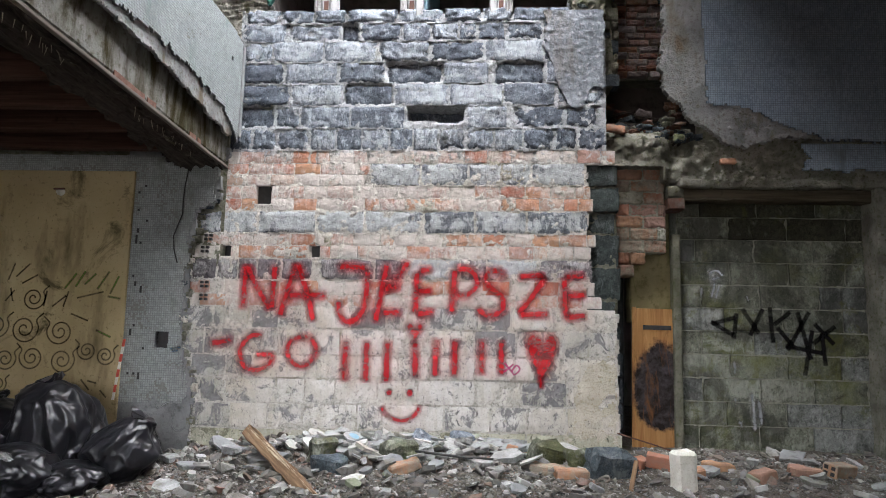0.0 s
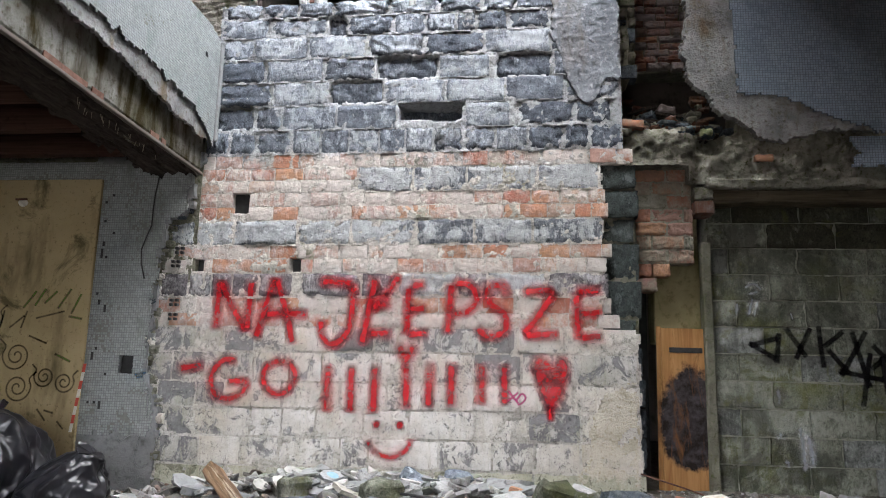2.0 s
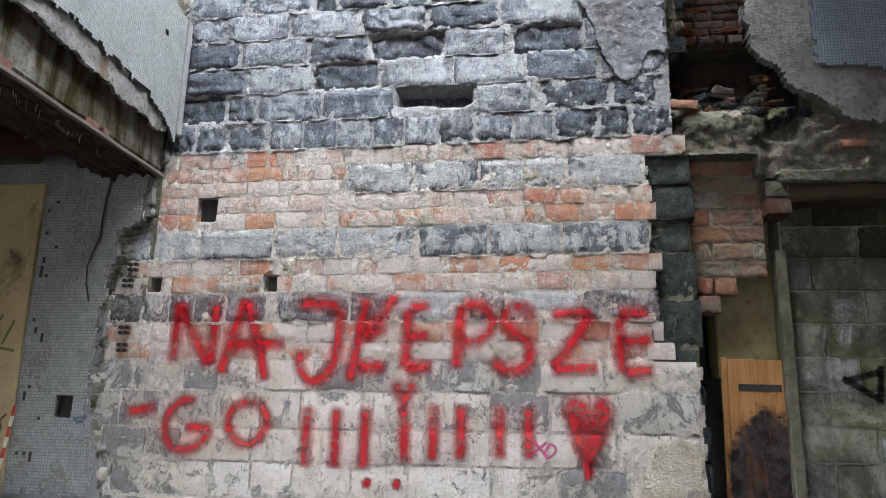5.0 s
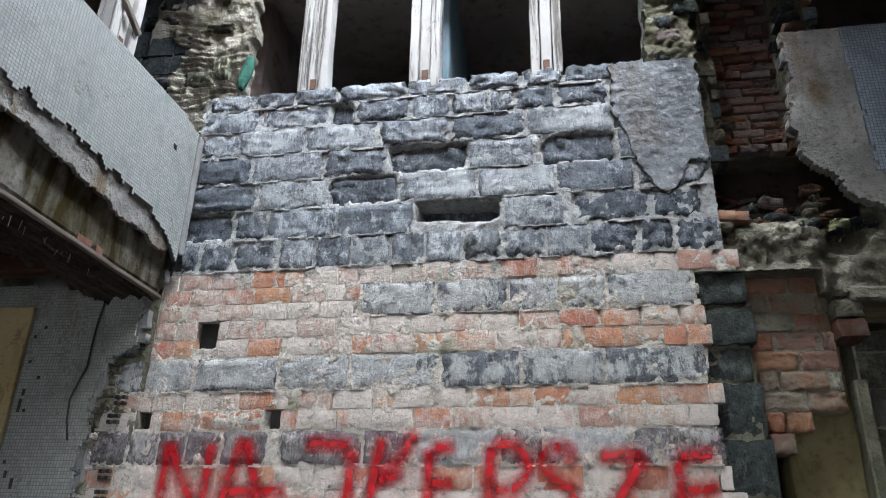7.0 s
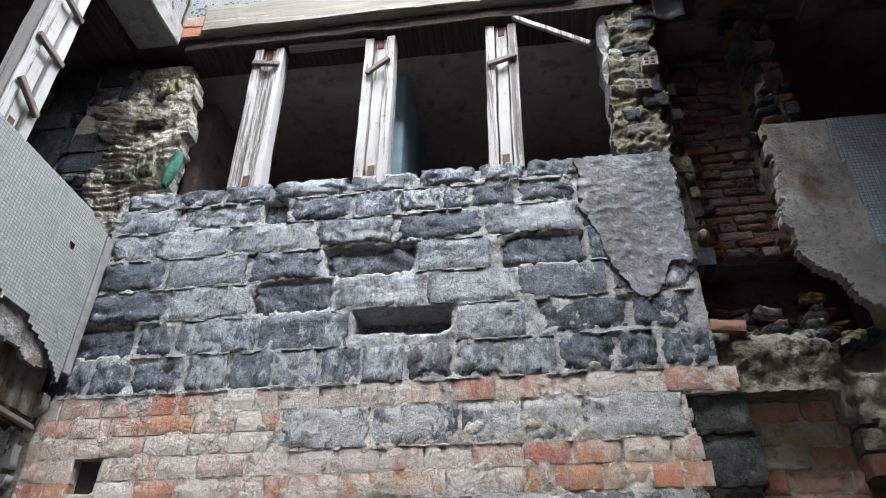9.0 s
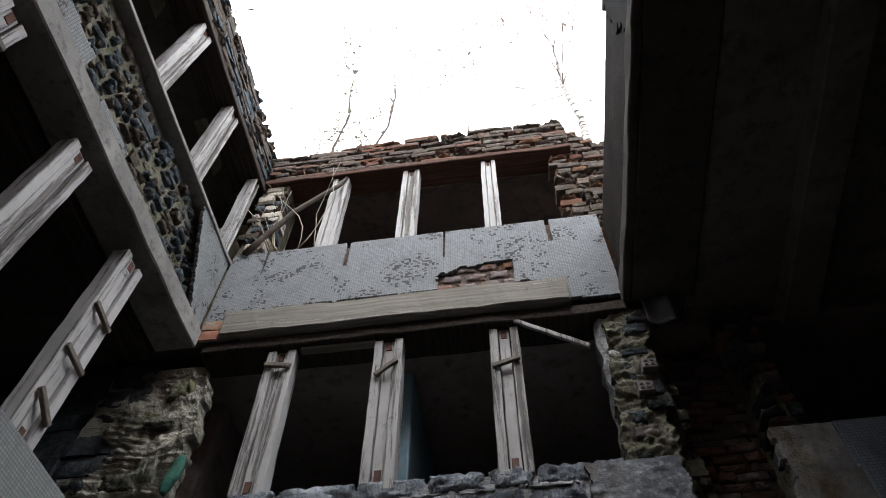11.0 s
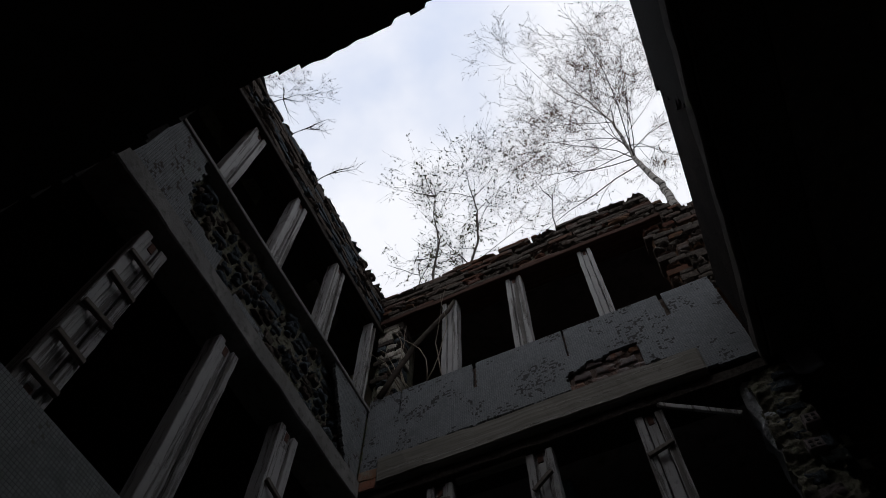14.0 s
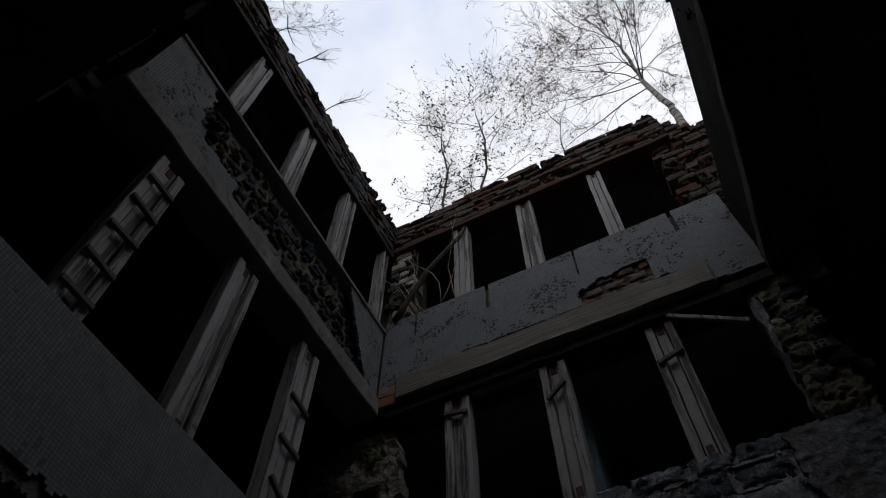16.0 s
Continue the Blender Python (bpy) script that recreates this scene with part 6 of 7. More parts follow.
def smooth_line(points, step):
    """Evenly spaced points along a rounded line through the given ones."""
    pts = [Vector((p[0], p[1])) for p in points]
    if len(pts) > 2:
        fine = []
        ext = [pts[0] * 2 - pts[1]] + pts + [pts[-1] * 2 - pts[-2]]
        for i in range(1, len(ext) - 2):
            a, b, c, d = ext[i - 1:i + 3]
            for k in range(8):
                t = k / 8
                fine.append(0.5 * ((2 * b) + (c - a) * t + (2 * a - 5 * b + 4 * c - d) * t * t + (3 * b - a - 3 * c + d) * t ** 3))
        pts = fine + [pts[-1]]
    out, left = [pts[0]], step
    for a, b in zip(pts[:-1], pts[1:]):
        seg = (b - a).length
        while seg >= left and seg > 1e-9:
            a = a + (b - a) * (left / seg)
            out.append(a.copy())
            seg = (b - a).length
            left = step
        left -= seg
    return out + [pts[-1]]


class Painter:
    """Lays strokes of paint on a wall that faces south."""

    def __init__(self, tree, default_y, root):
        self.tree, self.y, self.root, self.lift = tree, default_y, root, 0.0

    def depth(self, x, z):
        if self.tree:
            hit = self.tree.ray_cast(Vector((x, 5.4, z)), Vector((0, 1, 0)), 1.4)[0]
            if hit and hit.y < self.y + 0.07:
                return hit.y
        return self.y

    def stroke(self, name, lines, width, material, label="", rounded=True, full=0.0):
        verts, faces, uvs = [], [], []
        across = 7
        for line in lines:
            self.lift += 0.00025
            pts = smooth_line(line, 0.014) if rounded else smooth_line(line[:1] + line[1:], 0.014)
            start = len(verts)
            n = len(pts)
            for k, p in enumerate(pts):
                d = pts[min(k + 1, n - 1)] - pts[max(k - 1, 0)]
                d = d.normalized() if d.length > 1e-6 else Vector((1, 0))
                side = Vector((-d.y, d.x))
                fade = max(full, min(1.0, (min(k, n - 1 - k) * 0.014 + 0.008) / (width * 0.30)))
                for a in range(across):
                    q = p + side * (a / (across - 1) - 0.5) * width
                    near = min(self.depth(q.x + e, q.y + f) for e, f in ((0, 0), (0.006, 0), (-0.006, 0), (0, 0.006), (0, -0.006)))
                    verts.append((q.x, near - 0.0035 - self.lift, q.y))
                    uvs.append((a / (across - 1), fade))
            for k in range(n - 1):
                for a in range(across - 1):
                    i = start + k * across + a
                    faces.append((i, i + 1, i + across + 1, i + across))
        ob = part_data(name, verts, faces, material, self.root, label, True)
        layer = ob.data.uv_layers.new(name="UVMap")
        for loop in ob.data.loops:
            layer.data[loop.index].uv = uvs[loop.vertex_index]
        return ob


wall_tree = surface_of(GATHER + [wall_north])
red = Painter(wall_tree, 6.06, thing("wall_lettering", "red spray-painted wish, heart and smiling face on the block wall", "graffiti"))
W = 0.15
LETTERS = [
    ("letter_n", [[(-1.925, 1.62), (-1.915, 2.04)], [(-1.915, 2.04), (-1.80, 1.82), (-1.665, 1.62)], [(-1.665, 1.62), (-1.655, 2.05)]]),
    ("letter_a", [[(-1.59, 1.56), (-1.52, 1.85), (-1.452, 2.07)], [(-1.452, 2.07), (-1.36, 1.80), (-1.28, 1.53)], [(-1.54, 1.765), (-1.17, 1.775)]]),
    ("letter_j", [[(-1.10, 2.03), (-0.81, 2.02)], [(-0.815, 2.02), (-0.83, 1.72), (-0.89, 1.58), (-0.99, 1.545), (-1.055, 1.62), (-1.065, 1.74)]]),
    ("letter_l", [[(-0.735, 1.53), (-0.69, 1.80), (-0.645, 2.08)], [(-0.70, 1.63), (-0.49, 1.63)], [(-0.67, 1.80), (-0.56, 1.93), (-0.455, 2.10)], [(-0.645, 1.83), (-0.50, 1.88)]]),
    ("letter_e", [[(-0.20, 1.645), (-0.385, 1.62)], [(-0.385, 1.61), (-0.38, 2.01)], [(-0.38, 2.005), (-0.23, 2.02)], [(-0.39, 1.82), (-0.225, 1.832)]]),
    ("letter_p", [[(-0.068, 1.62), (-0.055, 1.82), (-0.044, 2.03)], [(-0.044, 2.025), (0.09, 2.015), (0.155, 1.91), (0.08, 1.81), (-0.048, 1.79)]]),
    ("letter_s", [[(0.385, 1.91), (0.36, 2.01), (0.25, 1.995), (0.255, 1.88), (0.37, 1.79), (0.365, 1.66), (0.235, 1.625), (0.15, 1.70)]]),
    ("letter_z", [[(0.50, 1.968), (0.76, 1.982)], [(0.755, 1.98), (0.64, 1.80), (0.51, 1.635)], [(0.505, 1.632), (0.785, 1.65)]]),
    ("letter_e", [[(1.11, 1.988), (0.91, 1.968)], [(0.91, 1.975), (0.92, 1.61)], [(0.915, 1.62), (1.12, 1.64)], [(0.91, 1.798), (1.11, 1.822)]]),
    ("dash", [[(-2.215, 1.325), (-1.99, 1.362)]]),
    ("letter_g", [[(-1.71, 1.40), (-1.83, 1.40), (-1.92, 1.28), (-1.88, 1.14), (-1.76, 1.105), (-1.65, 1.17), (-1.64, 1.24), (-1.79, 1.235)]]),
    ("letter_o", [[(-1.36, 1.415), (-1.47, 1.36), (-1.50, 1.26), (-1.42, 1.16), (-1.31, 1.17), (-1.245, 1.29), (-1.29, 1.38), (-1.37, 1.41)]]),
    # a name, given as plain bars
    ("bar", [[(-0.985, 1.40), (-0.985, 1.02)]]),
    ("bar", [[(-0.80, 1.40), (-0.80, 1.02)]]),
    ("bar", [[(-0.62, 1.40), (-0.62, 1.02)]]),
    ("bar", [[(-0.375, 1.40), (-0.368, 1.06)]]),
    ("bar", [[(-0.197, 1.43), (-0.198, 1.08)]]),
    ("bar", [[(-0.03, 1.43), (-0.03, 1.08)]]),
    ("bar", [[(0.20, 1.43), (0.20, 1.10)]]),
    ("bar", [[(0.37, 1.43), (0.37, 1.10)]]),
    ("smile", [[(-0.655, 0.835), (-0.62, 0.77), (-0.55, 0.725), (-0.466, 0.71), (-0.39, 0.74), (-0.34, 0.79), (-0.322, 0.85)]]),
    ("eye", [[(-0.578, 0.944), (-0.585, 0.956), (-0.599, 0.956), (-0.606, 0.944), (-0.599, 0.932), (-0.585, 0.932), (-0.578, 0.944), (-0.585, 0.956), (-0.599, 0.956)]]),
    ("eye", [[(-0.398, 0.945), (-0.405, 0.957), (-0.419, 0.957), (-0.426, 0.945), (-0.419, 0.933), (-0.405, 0.933), (-0.398, 0.945), (-0.405, 0.957), (-0.419, 0.957)]]),
]
for name, lines in LETTERS:
    w = {"smile": 0.095, "eye": 0.075, "letter_o": 0.13, "letter_g": 0.13}.get(name, W)
    red.stroke(name, lines, w, RED_SPRAY, full=1.0 if name == "eye" else 0.0)
# the dot over the bars is a filled heart, and a larger heart closes the line
def filled(name, outline, label, cell=0.012, rim=0.045):
    """A sprayed patch inside a closed outline, thinning towards its rim."""
    ring = smooth_line(outline, 0.012)
    verts, faces, uvs, at = [], [], [], {}
    x0, x1 = min(p.x for p in ring) - rim, max(p.x for p in ring) + rim
    z0, z1 = min(p.y for p in ring) - rim, max(p.y for p in ring) + rim
    nu, nv = int((x1 - x0) / cell), int((z1 - z0) / cell)

    def inside(q):
        hit = False
        for a, b in zip(ring, ring[1:] + ring[:1]):
            if (a.y > q.y) != (b.y > q.y) and q.x < a.x + (q.y - a.y) / (b.y - a.y) * (b.x - a.x):
                hit = not hit
        return hit

    for k in range(nv + 1):
        for h in range(nu + 1):
            q = Vector((x0 + h * cell, z0 + k * cell))
            d = min((q - p).length for p in ring) * (1 if inside(q) else -1)
            if d > -rim:
                at[h, k] = len(verts)
                y = min(red.depth(q.x + e, q.y + f) for e, f in ((0, 0), (0.006, 0), (-0.006, 0), (0, 0.006), (0, -0.006)))
                verts.append((q.x, y - 0.0035 - red.lift, q.y))
                uvs.append((0.5 + 0.5 * max(0.0, min(1.0, 0.5 - 0.5 * d / rim)), 1.0))
    for h, k in at:
        c = [(h, k), (h + 1, k), (h + 1, k + 1), (h, k + 1)]
        if all(p in at for p in c):
            faces.append([at[p] for p in c])
    ob = part_data(name, verts, faces, RED_SPRAY, red.root, label, True)
    layer = ob.data.uv_layers.new(name="UVMap")
    for loop in ob.data.loops:
        layer.data[loop.index].uv = uvs[loop.vertex_index]


red.lift += 0.0003
filled("small_heart", [(-0.385, 1.525), (-0.42, 1.555), (-0.465, 1.53), (-0.455, 1.47), (-0.385, 1.38), (-0.315, 1.47), (-0.305, 1.53), (-0.345, 1.555), (-0.385, 1.525)], "small filled red heart")
filled("heart", [(0.733, 1.42), (0.68, 1.475), (0.61, 1.47), (0.575, 1.39), (0.61, 1.26), (0.705, 1.07), (0.80, 1.20), (0.855, 1.36), (0.84, 1.45), (0.78, 1.475), (0.735, 1.42)], "large filled red heart")
red.stroke("drip", [[(0.708, 1.12), (0.715, 1.0)]], 0.09, RED_SPRAY)
pink = red.stroke("pink_scribble", [[(0.40, 1.22), (0.44, 1.17), (0.475, 1.13)], [(0.475, 1.21), (0.43, 1.17), (0.39, 1.14)], [(0.46, 1.15), (0.50, 1.20), (0.53, 1.17), (0.50, 1.13), (0.47, 1.12)]], 0.028, PINK_SPRAY, "thin pink scribble")

door_tree = surface_of([o for o in infill.children])
black = Painter(door_tree, 6.31, thing("black_tag", "black spray-paint bars over the mossy block infill", "graffiti"))
for line in ([(2.24, 1.62), (2.44, 1.50)], [(2.25, 1.60), (2.46, 1.66)], [(2.44, 1.47), (2.47, 1.70)], [(2.52, 1.74), (2.66, 1.52)], [(2.58, 1.50), (2.70, 1.74)], [(2.76, 1.76), (2.78, 1.44)], [(2.79, 1.60), (2.94, 1.72)], [(2.82, 1.58), (2.96, 1.40)], [(2.90, 1.38), (3.10, 1.72)], [(3.0, 1.72), (3.10, 1.30)], [(3.04, 1.16), (3.12, 1.56)], [(3.12, 1.44), (3.32, 1.60)], [(3.14, 1.62), (3.30, 1.44)], [(2.88, 1.42), (3.20, 1.36)], [(3.20, 1.54), (3.22, 1.25)]):
    black.stroke("bar", [line], 0.056, BLACK_SPRAY)
white_marks = Painter(door_tree, 6.31, thing("white_smears", "smeared white paint on the mossy infill", "paint smear"))
for lines, w in (([[(2.22, 2.04), (2.30, 2.08), (2.36, 2.03)], [(2.24, 1.99), (2.34, 2.02)], [(2.17, 1.94), (2.16, 1.82)], [(2.29, 1.98), (2.25, 1.82)], [(2.33, 1.96), (2.29, 1.82)]], 0.11), ([[(2.56, 1.86), (2.58, 1.80)]], 0.06), ([[(2.435, 1.30), (2.44, 1.14)], [(2.43, 0.98), (2.44, 0.90)], [(2.45, 0.78), (2.50, 0.68)], [(2.58, 1.02), (2.60, 0.66)], [(2.63, 0.96), (2.66, 0.70)]], 0.15)):
    white_marks.stroke("smear", lines, w, CHALK)

board_root = thing("board_scribbles", "black spirals and bars sprayed on the tan board", "graffiti")
ink = Painter(None, 5.961, board_root)


def spiral(x, z, r, turns, flip=1):
    return [(x + flip * r * (0.12 + 0.88 * k / 26) * math.cos(2 * math.pi * turns * k / 26), z + r * (0.12 + 0.88 * k / 26) * math.sin(2 * math.pi * turns * k / 26)) for k in range(27)]


for x, z, r, f in ((-3.80, 1.69, 0.11, 1), (-3.86, 1.42, 0.135, 1), (-3.53, 1.40, 0.125, -1), (-4.12, 1.44, 0.12, 1), (-4.01, 1.15, 0.105, 1), (-3.77, 1.17, 0.115, -1), (-3.49, 1.15, 0.12, 1), (-3.27, 1.24, 0.09, -1), (-3.10, 1.20, 0.09, 1), (-4.05, 0.93, 0.08, 1)):
    ink.stroke("spiral", [spiral(x, z, r, 2.1, f) + [(x + f * r * 1.25, z + r * 1.05)]], 0.026, INK)
for line in ([(-4.05, 1.85), (-4.0, 2.0)], [(-3.98, 1.88), (-3.86, 2.0)], [(-3.92, 1.82), (-3.78, 1.90)], [(-4.06, 1.66), (-3.98, 1.76)], [(-3.99, 1.66), (-4.02, 1.78)], [(-3.70, 1.62), (-3.68, 1.76)], [(-3.62, 1.62), (-3.50, 1.72)], [(-3.52, 1.62), (-3.48, 1.76)], [(-3.40, 1.70), (-3.16, 1.76)], [(-3.44, 1.56), (-3.28, 1.50)], [(-3.30, 0.99), (-3.22, 0.90)], [(-3.24, 0.98), (-3.16, 0.96)], [(-3.12, 0.90), (-3.06, 0.84)]):
    ink.stroke("bar", [line], 0.028, INK)
for line in ([(-3.52, 1.78), (-3.42, 1.92)], [(-3.42, 1.80), (-3.34, 1.94)], [(-3.34, 1.82), (-3.24, 1.92)], [(-3.22, 1.78), (-3.12, 1.94)], [(-3.10, 1.74), (-3.03, 1.90)], [(-3.12, 1.72), (-3.00, 1.70)], [(-3.2, 1.42), (-3.06, 1.36)]):
    ink.stroke("bar", [line], 0.035, GREEN_SPRAY, "faded green bar")
chalk = Painter(None, 5.99, thing("chalk_marks", "faint white and blue marks on the tiled pillar", "graffiti"))
chalk.stroke("mark", [[(-2.47, 1.14), (-2.41, 1.16)], [(-2.41, 1.16), (-2.40, 0.94)]], 0.03, CHALK)
chalk.stroke("mark", [[(-2.63, 0.80), (-2.60, 0.76), (-2.52, 0.81), (-2.45, 0.80), (-2.46, 0.70), (-2.47, 0.62), (-2.42, 0.57), (-2.35, 0.60)]], 0.03, CHALK)
chalk.stroke("mark", [[(-2.54, 1.27), (-2.44, 1.29)], [(-2.52, 1.25), (-2.46, 1.26)]], 0.045, BLUE_SPRAY, "blue smear")

# ---- rubble ----


def shard_shape(seed, flat):
    """A broken piece of masonry of unit size."""
    r = random.Random(seed)
    bm = bmesh.new()
    if flat:
        sides = r.choice((4, 5, 6))
        ang = sorted(2 * math.pi * (k + r.uniform(-0.3, 0.3)) / sides for k in range(sides))
        for lvl in (-0.5, 0.5):
            for a in ang:
                rr = r.uniform(0.36, 0.56)
                bm.verts.new((rr * math.cos(a), rr * math.sin(a), lvl * flat + r.uniform(-.03, .03)))
    else:
        for k in range(13):
            v = Vector((r.gauss(0, 1), r.gauss(0, 1), r.gauss(0, 1))).normalized() * r.uniform(0.38, 0.55)
            bm.verts.new((v.x, v.y, v.z * 0.75))
    bmesh.ops.convex_hull(bm, input=bm.verts)
    loose = [v for v in bm.verts if not v.link_faces]
    bmesh.ops.delete(bm, geom=loose, context='VERTS')
    bm.verts.index_update()
    data = [v.co.copy() for v in bm.verts], [[v.index for v in f.verts] for f in bm.faces]
    bm.free()
    return data


SHARDS = [shard_shape(s, 0) for s in range(12)] + [shard_shape(s + 40, rng.choice((0.16, 0.24, 0.32))) for s in range(14)]
rr = random.Random(21)
verts, faces = [], []
for k in range(27000):
    x = rr.uniform(-3.9, 3.75)
    y = 6.02 - abs(rr.gauss(0, 0.5)) if rr.random() < 0.36 else rr.uniform(3.9, 6.02)
    if x > 1.5:
        y += 0.2
    if y < 3.0:
        continue
    size = min(0.15, 0.011 + (abs(rr.gauss(0, 0.014)) if rr.random() < 0.90 else abs(rr.gauss(0, 0.060))))
    if x > 1.2:
        size = min(0.1, size * 0.75)
    sv, sf = rr.choice(SHARDS)
    m = pose(x, y, ground_z(x, y) + size * rr.uniform(-0.05, 0.28), rr.gauss(0, 22), rr.gauss(0, 22), rr.uniform(0, 360)) @ Matrix.Diagonal((size * rr.uniform(0.8, 1.6), size, size * rr.uniform(0.7, 1.1), 1))
    start = len(verts)
    verts.extend(tuple(m @ v) for v in sv)
    faces.extend([start + i for i in f] for f in sf)
tagged(part_data("rubble", verts, faces, RUBBLE, None), "loose grey plaster, slate and brick fragments on the ground", "rubble", "", "stuff")


def rest(ob, x, y, lift, turn):
    ob.matrix_basis = pose(x, y, ground_z(x, y) + lift, *turn)


def chunk(x, y, size, turn, material, label, category="rubble chunk", name="masonry_chunk", lift=0.3, group="broken masonry", seed=0, worn=0.22):
    r = random.Random(seed)
    bm = bmesh.new()
    bmesh.ops.create_cube(bm, size=1, matrix=Matrix.Diagonal((*size, 1)))
    bmesh.ops.bevel(bm, geom=list(bm.edges), offset=min(size) * 0.14, segments=1, affect='EDGES')
    bmesh.ops.subdivide_edges(bm, edges=list(bm.edges), cuts=2, use_grid_fill=True)
    for v in bm.verts:
        v.co += noise.noise_vector(v.co * 9 + Vector((seed, 0, 0))) * min(size) * worn
    ob = part(name, bm, material, None)
    rest(ob, x, y, size[2] * lift, turn)
    return tagged(ob, label, category, group)



def slab(x, y, width, thick, turn, material, lift, seed, label):
    """A plate of plaster or screed with a broken outline."""
    r = random.Random(seed)
    n = r.choice((7, 8, 9))
    corners = r.choice((4, 5))
    rim = []
    for k in range(n):
        a = 2 * math.pi * (k + r.uniform(-0.25, 0.25)) / n
        side = (a % (2 * math.pi / corners)) - math.pi / corners
        q = 0.5 / max(0.5, math.cos(side)) * math.cos(math.pi / corners) * r.uniform(0.85, 1.12)
        rim.append((q * width * math.cos(a) * 1.25, q * width * math.sin(a) * 0.9))
    verts = []
    for z, s in ((-0.5, 0.94), (0.36, 1.0), (0.5, 0.95)):
        verts += [(px * s + r.uniform(-1, 1) * width * 0.02, py * s + r.uniform(-1, 1) * width * 0.02, z * thick + r.uniform(-1, 1) * thick * 0.08) for px, py in rim]
    verts += [(0, 0, thick * 0.52), (0, 0, -thick * 0.5)]
    faces = []
    for k in range(n):
        j = (k + 1) % n
        faces += [(k, j, n + j, n + k), (n + k, n + j, 2 * n + j, 2 * n + k), (2 * n + k, 2 * n + j, 3 * n), (j, k, 3 * n + 1)]
    ob = part_data("plaster_shard", verts, faces, material, None)
    rest(ob, x, y, lift, turn)
    return tagged(ob, label, "rubble", "broken slabs")


rs = random.Random(77)
for k in range(270):
    near = k < 215
    x = rs.gauss(-0.55, 0.62) if near else rs.uniform(-2.1, 3.2)
    y = 5.95 - abs(rs.gauss(0, 0.30)) if near else rs.uniform(4.7, 5.9)
    if -2.0 < x < 1.3 or not near:
        m, lab = rs.choice(((SLAB, "pale broken plaster plate lying on the rubble"), (SLAB, "pale broken plaster plate lying on the rubble"), (PLASTER, "grey broken plaster plate lying on the rubble"), (CONCRETE, "broken concrete plate lying on the rubble"), (CHUNK, "dark mossy plate lying on the rubble")))
        w = (0.06 + 0.24 * rs.random() ** 2) if near else rs.uniform(0.06, 0.20)
        slab(x, y, w, rs.uniform(0.012, 0.035), (rs.gauss(8, 18), rs.gauss(0, 15), rs.uniform(0, 360)), m, 0.03 + (0.05 * rs.random() if near else 0.0), k, lab)
tagged(slab(-0.82, 5.66, 0.18, 0.03, (28, 14, 30), SLAB, 0.10, 301, ""), "pale plaster plate with a patch of blue paint", "rubble", "broken slabs")
bm = bmesh.new()
bmesh.ops.create_circle(bm, cap_ends=True, segments=9, radius=0.036)
for v in bm.verts:
    v.co.x *= 1.3 + 0.4 * noise.noise(v.co * 30)
    v.co.z = 0.0185
part("paint_patch", bm, PALE_BLUE, bpy.data.objects[[o.name for o in bpy.data.objects if o.name.startswith("plaster_shard")][-1]], "light blue paint patch")

MOSSY = "dark mossy block lying in the rubble"
GREY = "broken grey plaster plate lying on the rubble"
for k, (x, y, size, turn, m, lab) in enumerate((
        (-1.02, 5.42, (0.20, 0.17, 0.20), (4, 6, 20), BLOCK_DOOR, MOSSY), (-0.42, 5.45, (0.25, 0.2, 0.20), (8, -4, 35), BLOCK_DOOR, MOSSY),
        (0.72, 5.62, (0.26, 0.2, 0.22), (10, 5, 15), BLOCK_DOOR, MOSSY), (1.16, 5.35, (0.34, 0.26, 0.24), (5, 5, 10), BLOCK_DARK, MOSSY),
        (0.98, 5.55, (0.24, 0.16, 0.16), (-6, 8, 50), BLOCK_DOOR, MOSSY), (-0.92, 5.22, (0.24, 0.16, 0.13), (3, 6, -15), BLOCK_DARK, MOSSY),
        (-1.42, 5.30, (0.36, 0.24, 0.07), (9, -4, 12), PLASTER, GREY), (-0.72, 5.86, (0.36, 0.22, 0.06), (24, 8, -20), PLASTER, GREY),
        (-1.75, 5.55, (0.24, 0.2, 0.08), (8, 8, 40), PLASTER, GREY), (0.02, 5.72, (0.34, 0.26, 0.06), (20, 10, 25), SLAB, GREY),
        (0.42, 5.60, (0.30, 0.2, 0.07), (14, -8, -10), SLAB, GREY), (-0.18, 5.88, (0.34, 0.10, 0.05), (4, 22, -12), PLASTER, GREY),
        (-0.30, 5.80, (0.16, 0.15, 0.15), (20, 30, 0), BLOCK_BARE, GREY), (0.05, 5.92, (0.18, 0.14, 0.14), (6, 12, 30), BLOCK_BARE, GREY),
        (-1.05, 5.78, (0.22, 0.18, 0.07), (26, -6, 60), SLAB, GREY), (-1.30, 5.83, (0.2, 0.16, 0.06), (16, 12, 10), PLASTER, GREY),
        (2.75, 5.95, (0.26, 0.2, 0.09), (18, -8, 20), PLASTER, GREY), (2.35, 5.75, (0.16, 0.12, 0.07), (8, 5, 30), SLAB, GREY),
        (1.86, 5.42, (0.30, 0.2, 0.06), (8, -6, -18), PLASTER, GREY), (-2.30, 5.62, (0.20, 0.16, 0.07), (6, 4, 8), SLAB, GREY),
        (-2.05, 5.35, (0.22, 0.18, 0.05), (4, 4, -30), PLASTER, GREY), (0.22, 5.35, (0.20, 0.14, 0.06), (10, 2, 40), SLAB, GREY))):
    if lab == GREY and size[2] < 0.1:
        slab(x, y, size[0] * 0.85, size[2] * 0.6, turn, m, 0.04, k + 400, lab)
    else:
        chunk(x, y, size, turn, m, lab, seed=k)
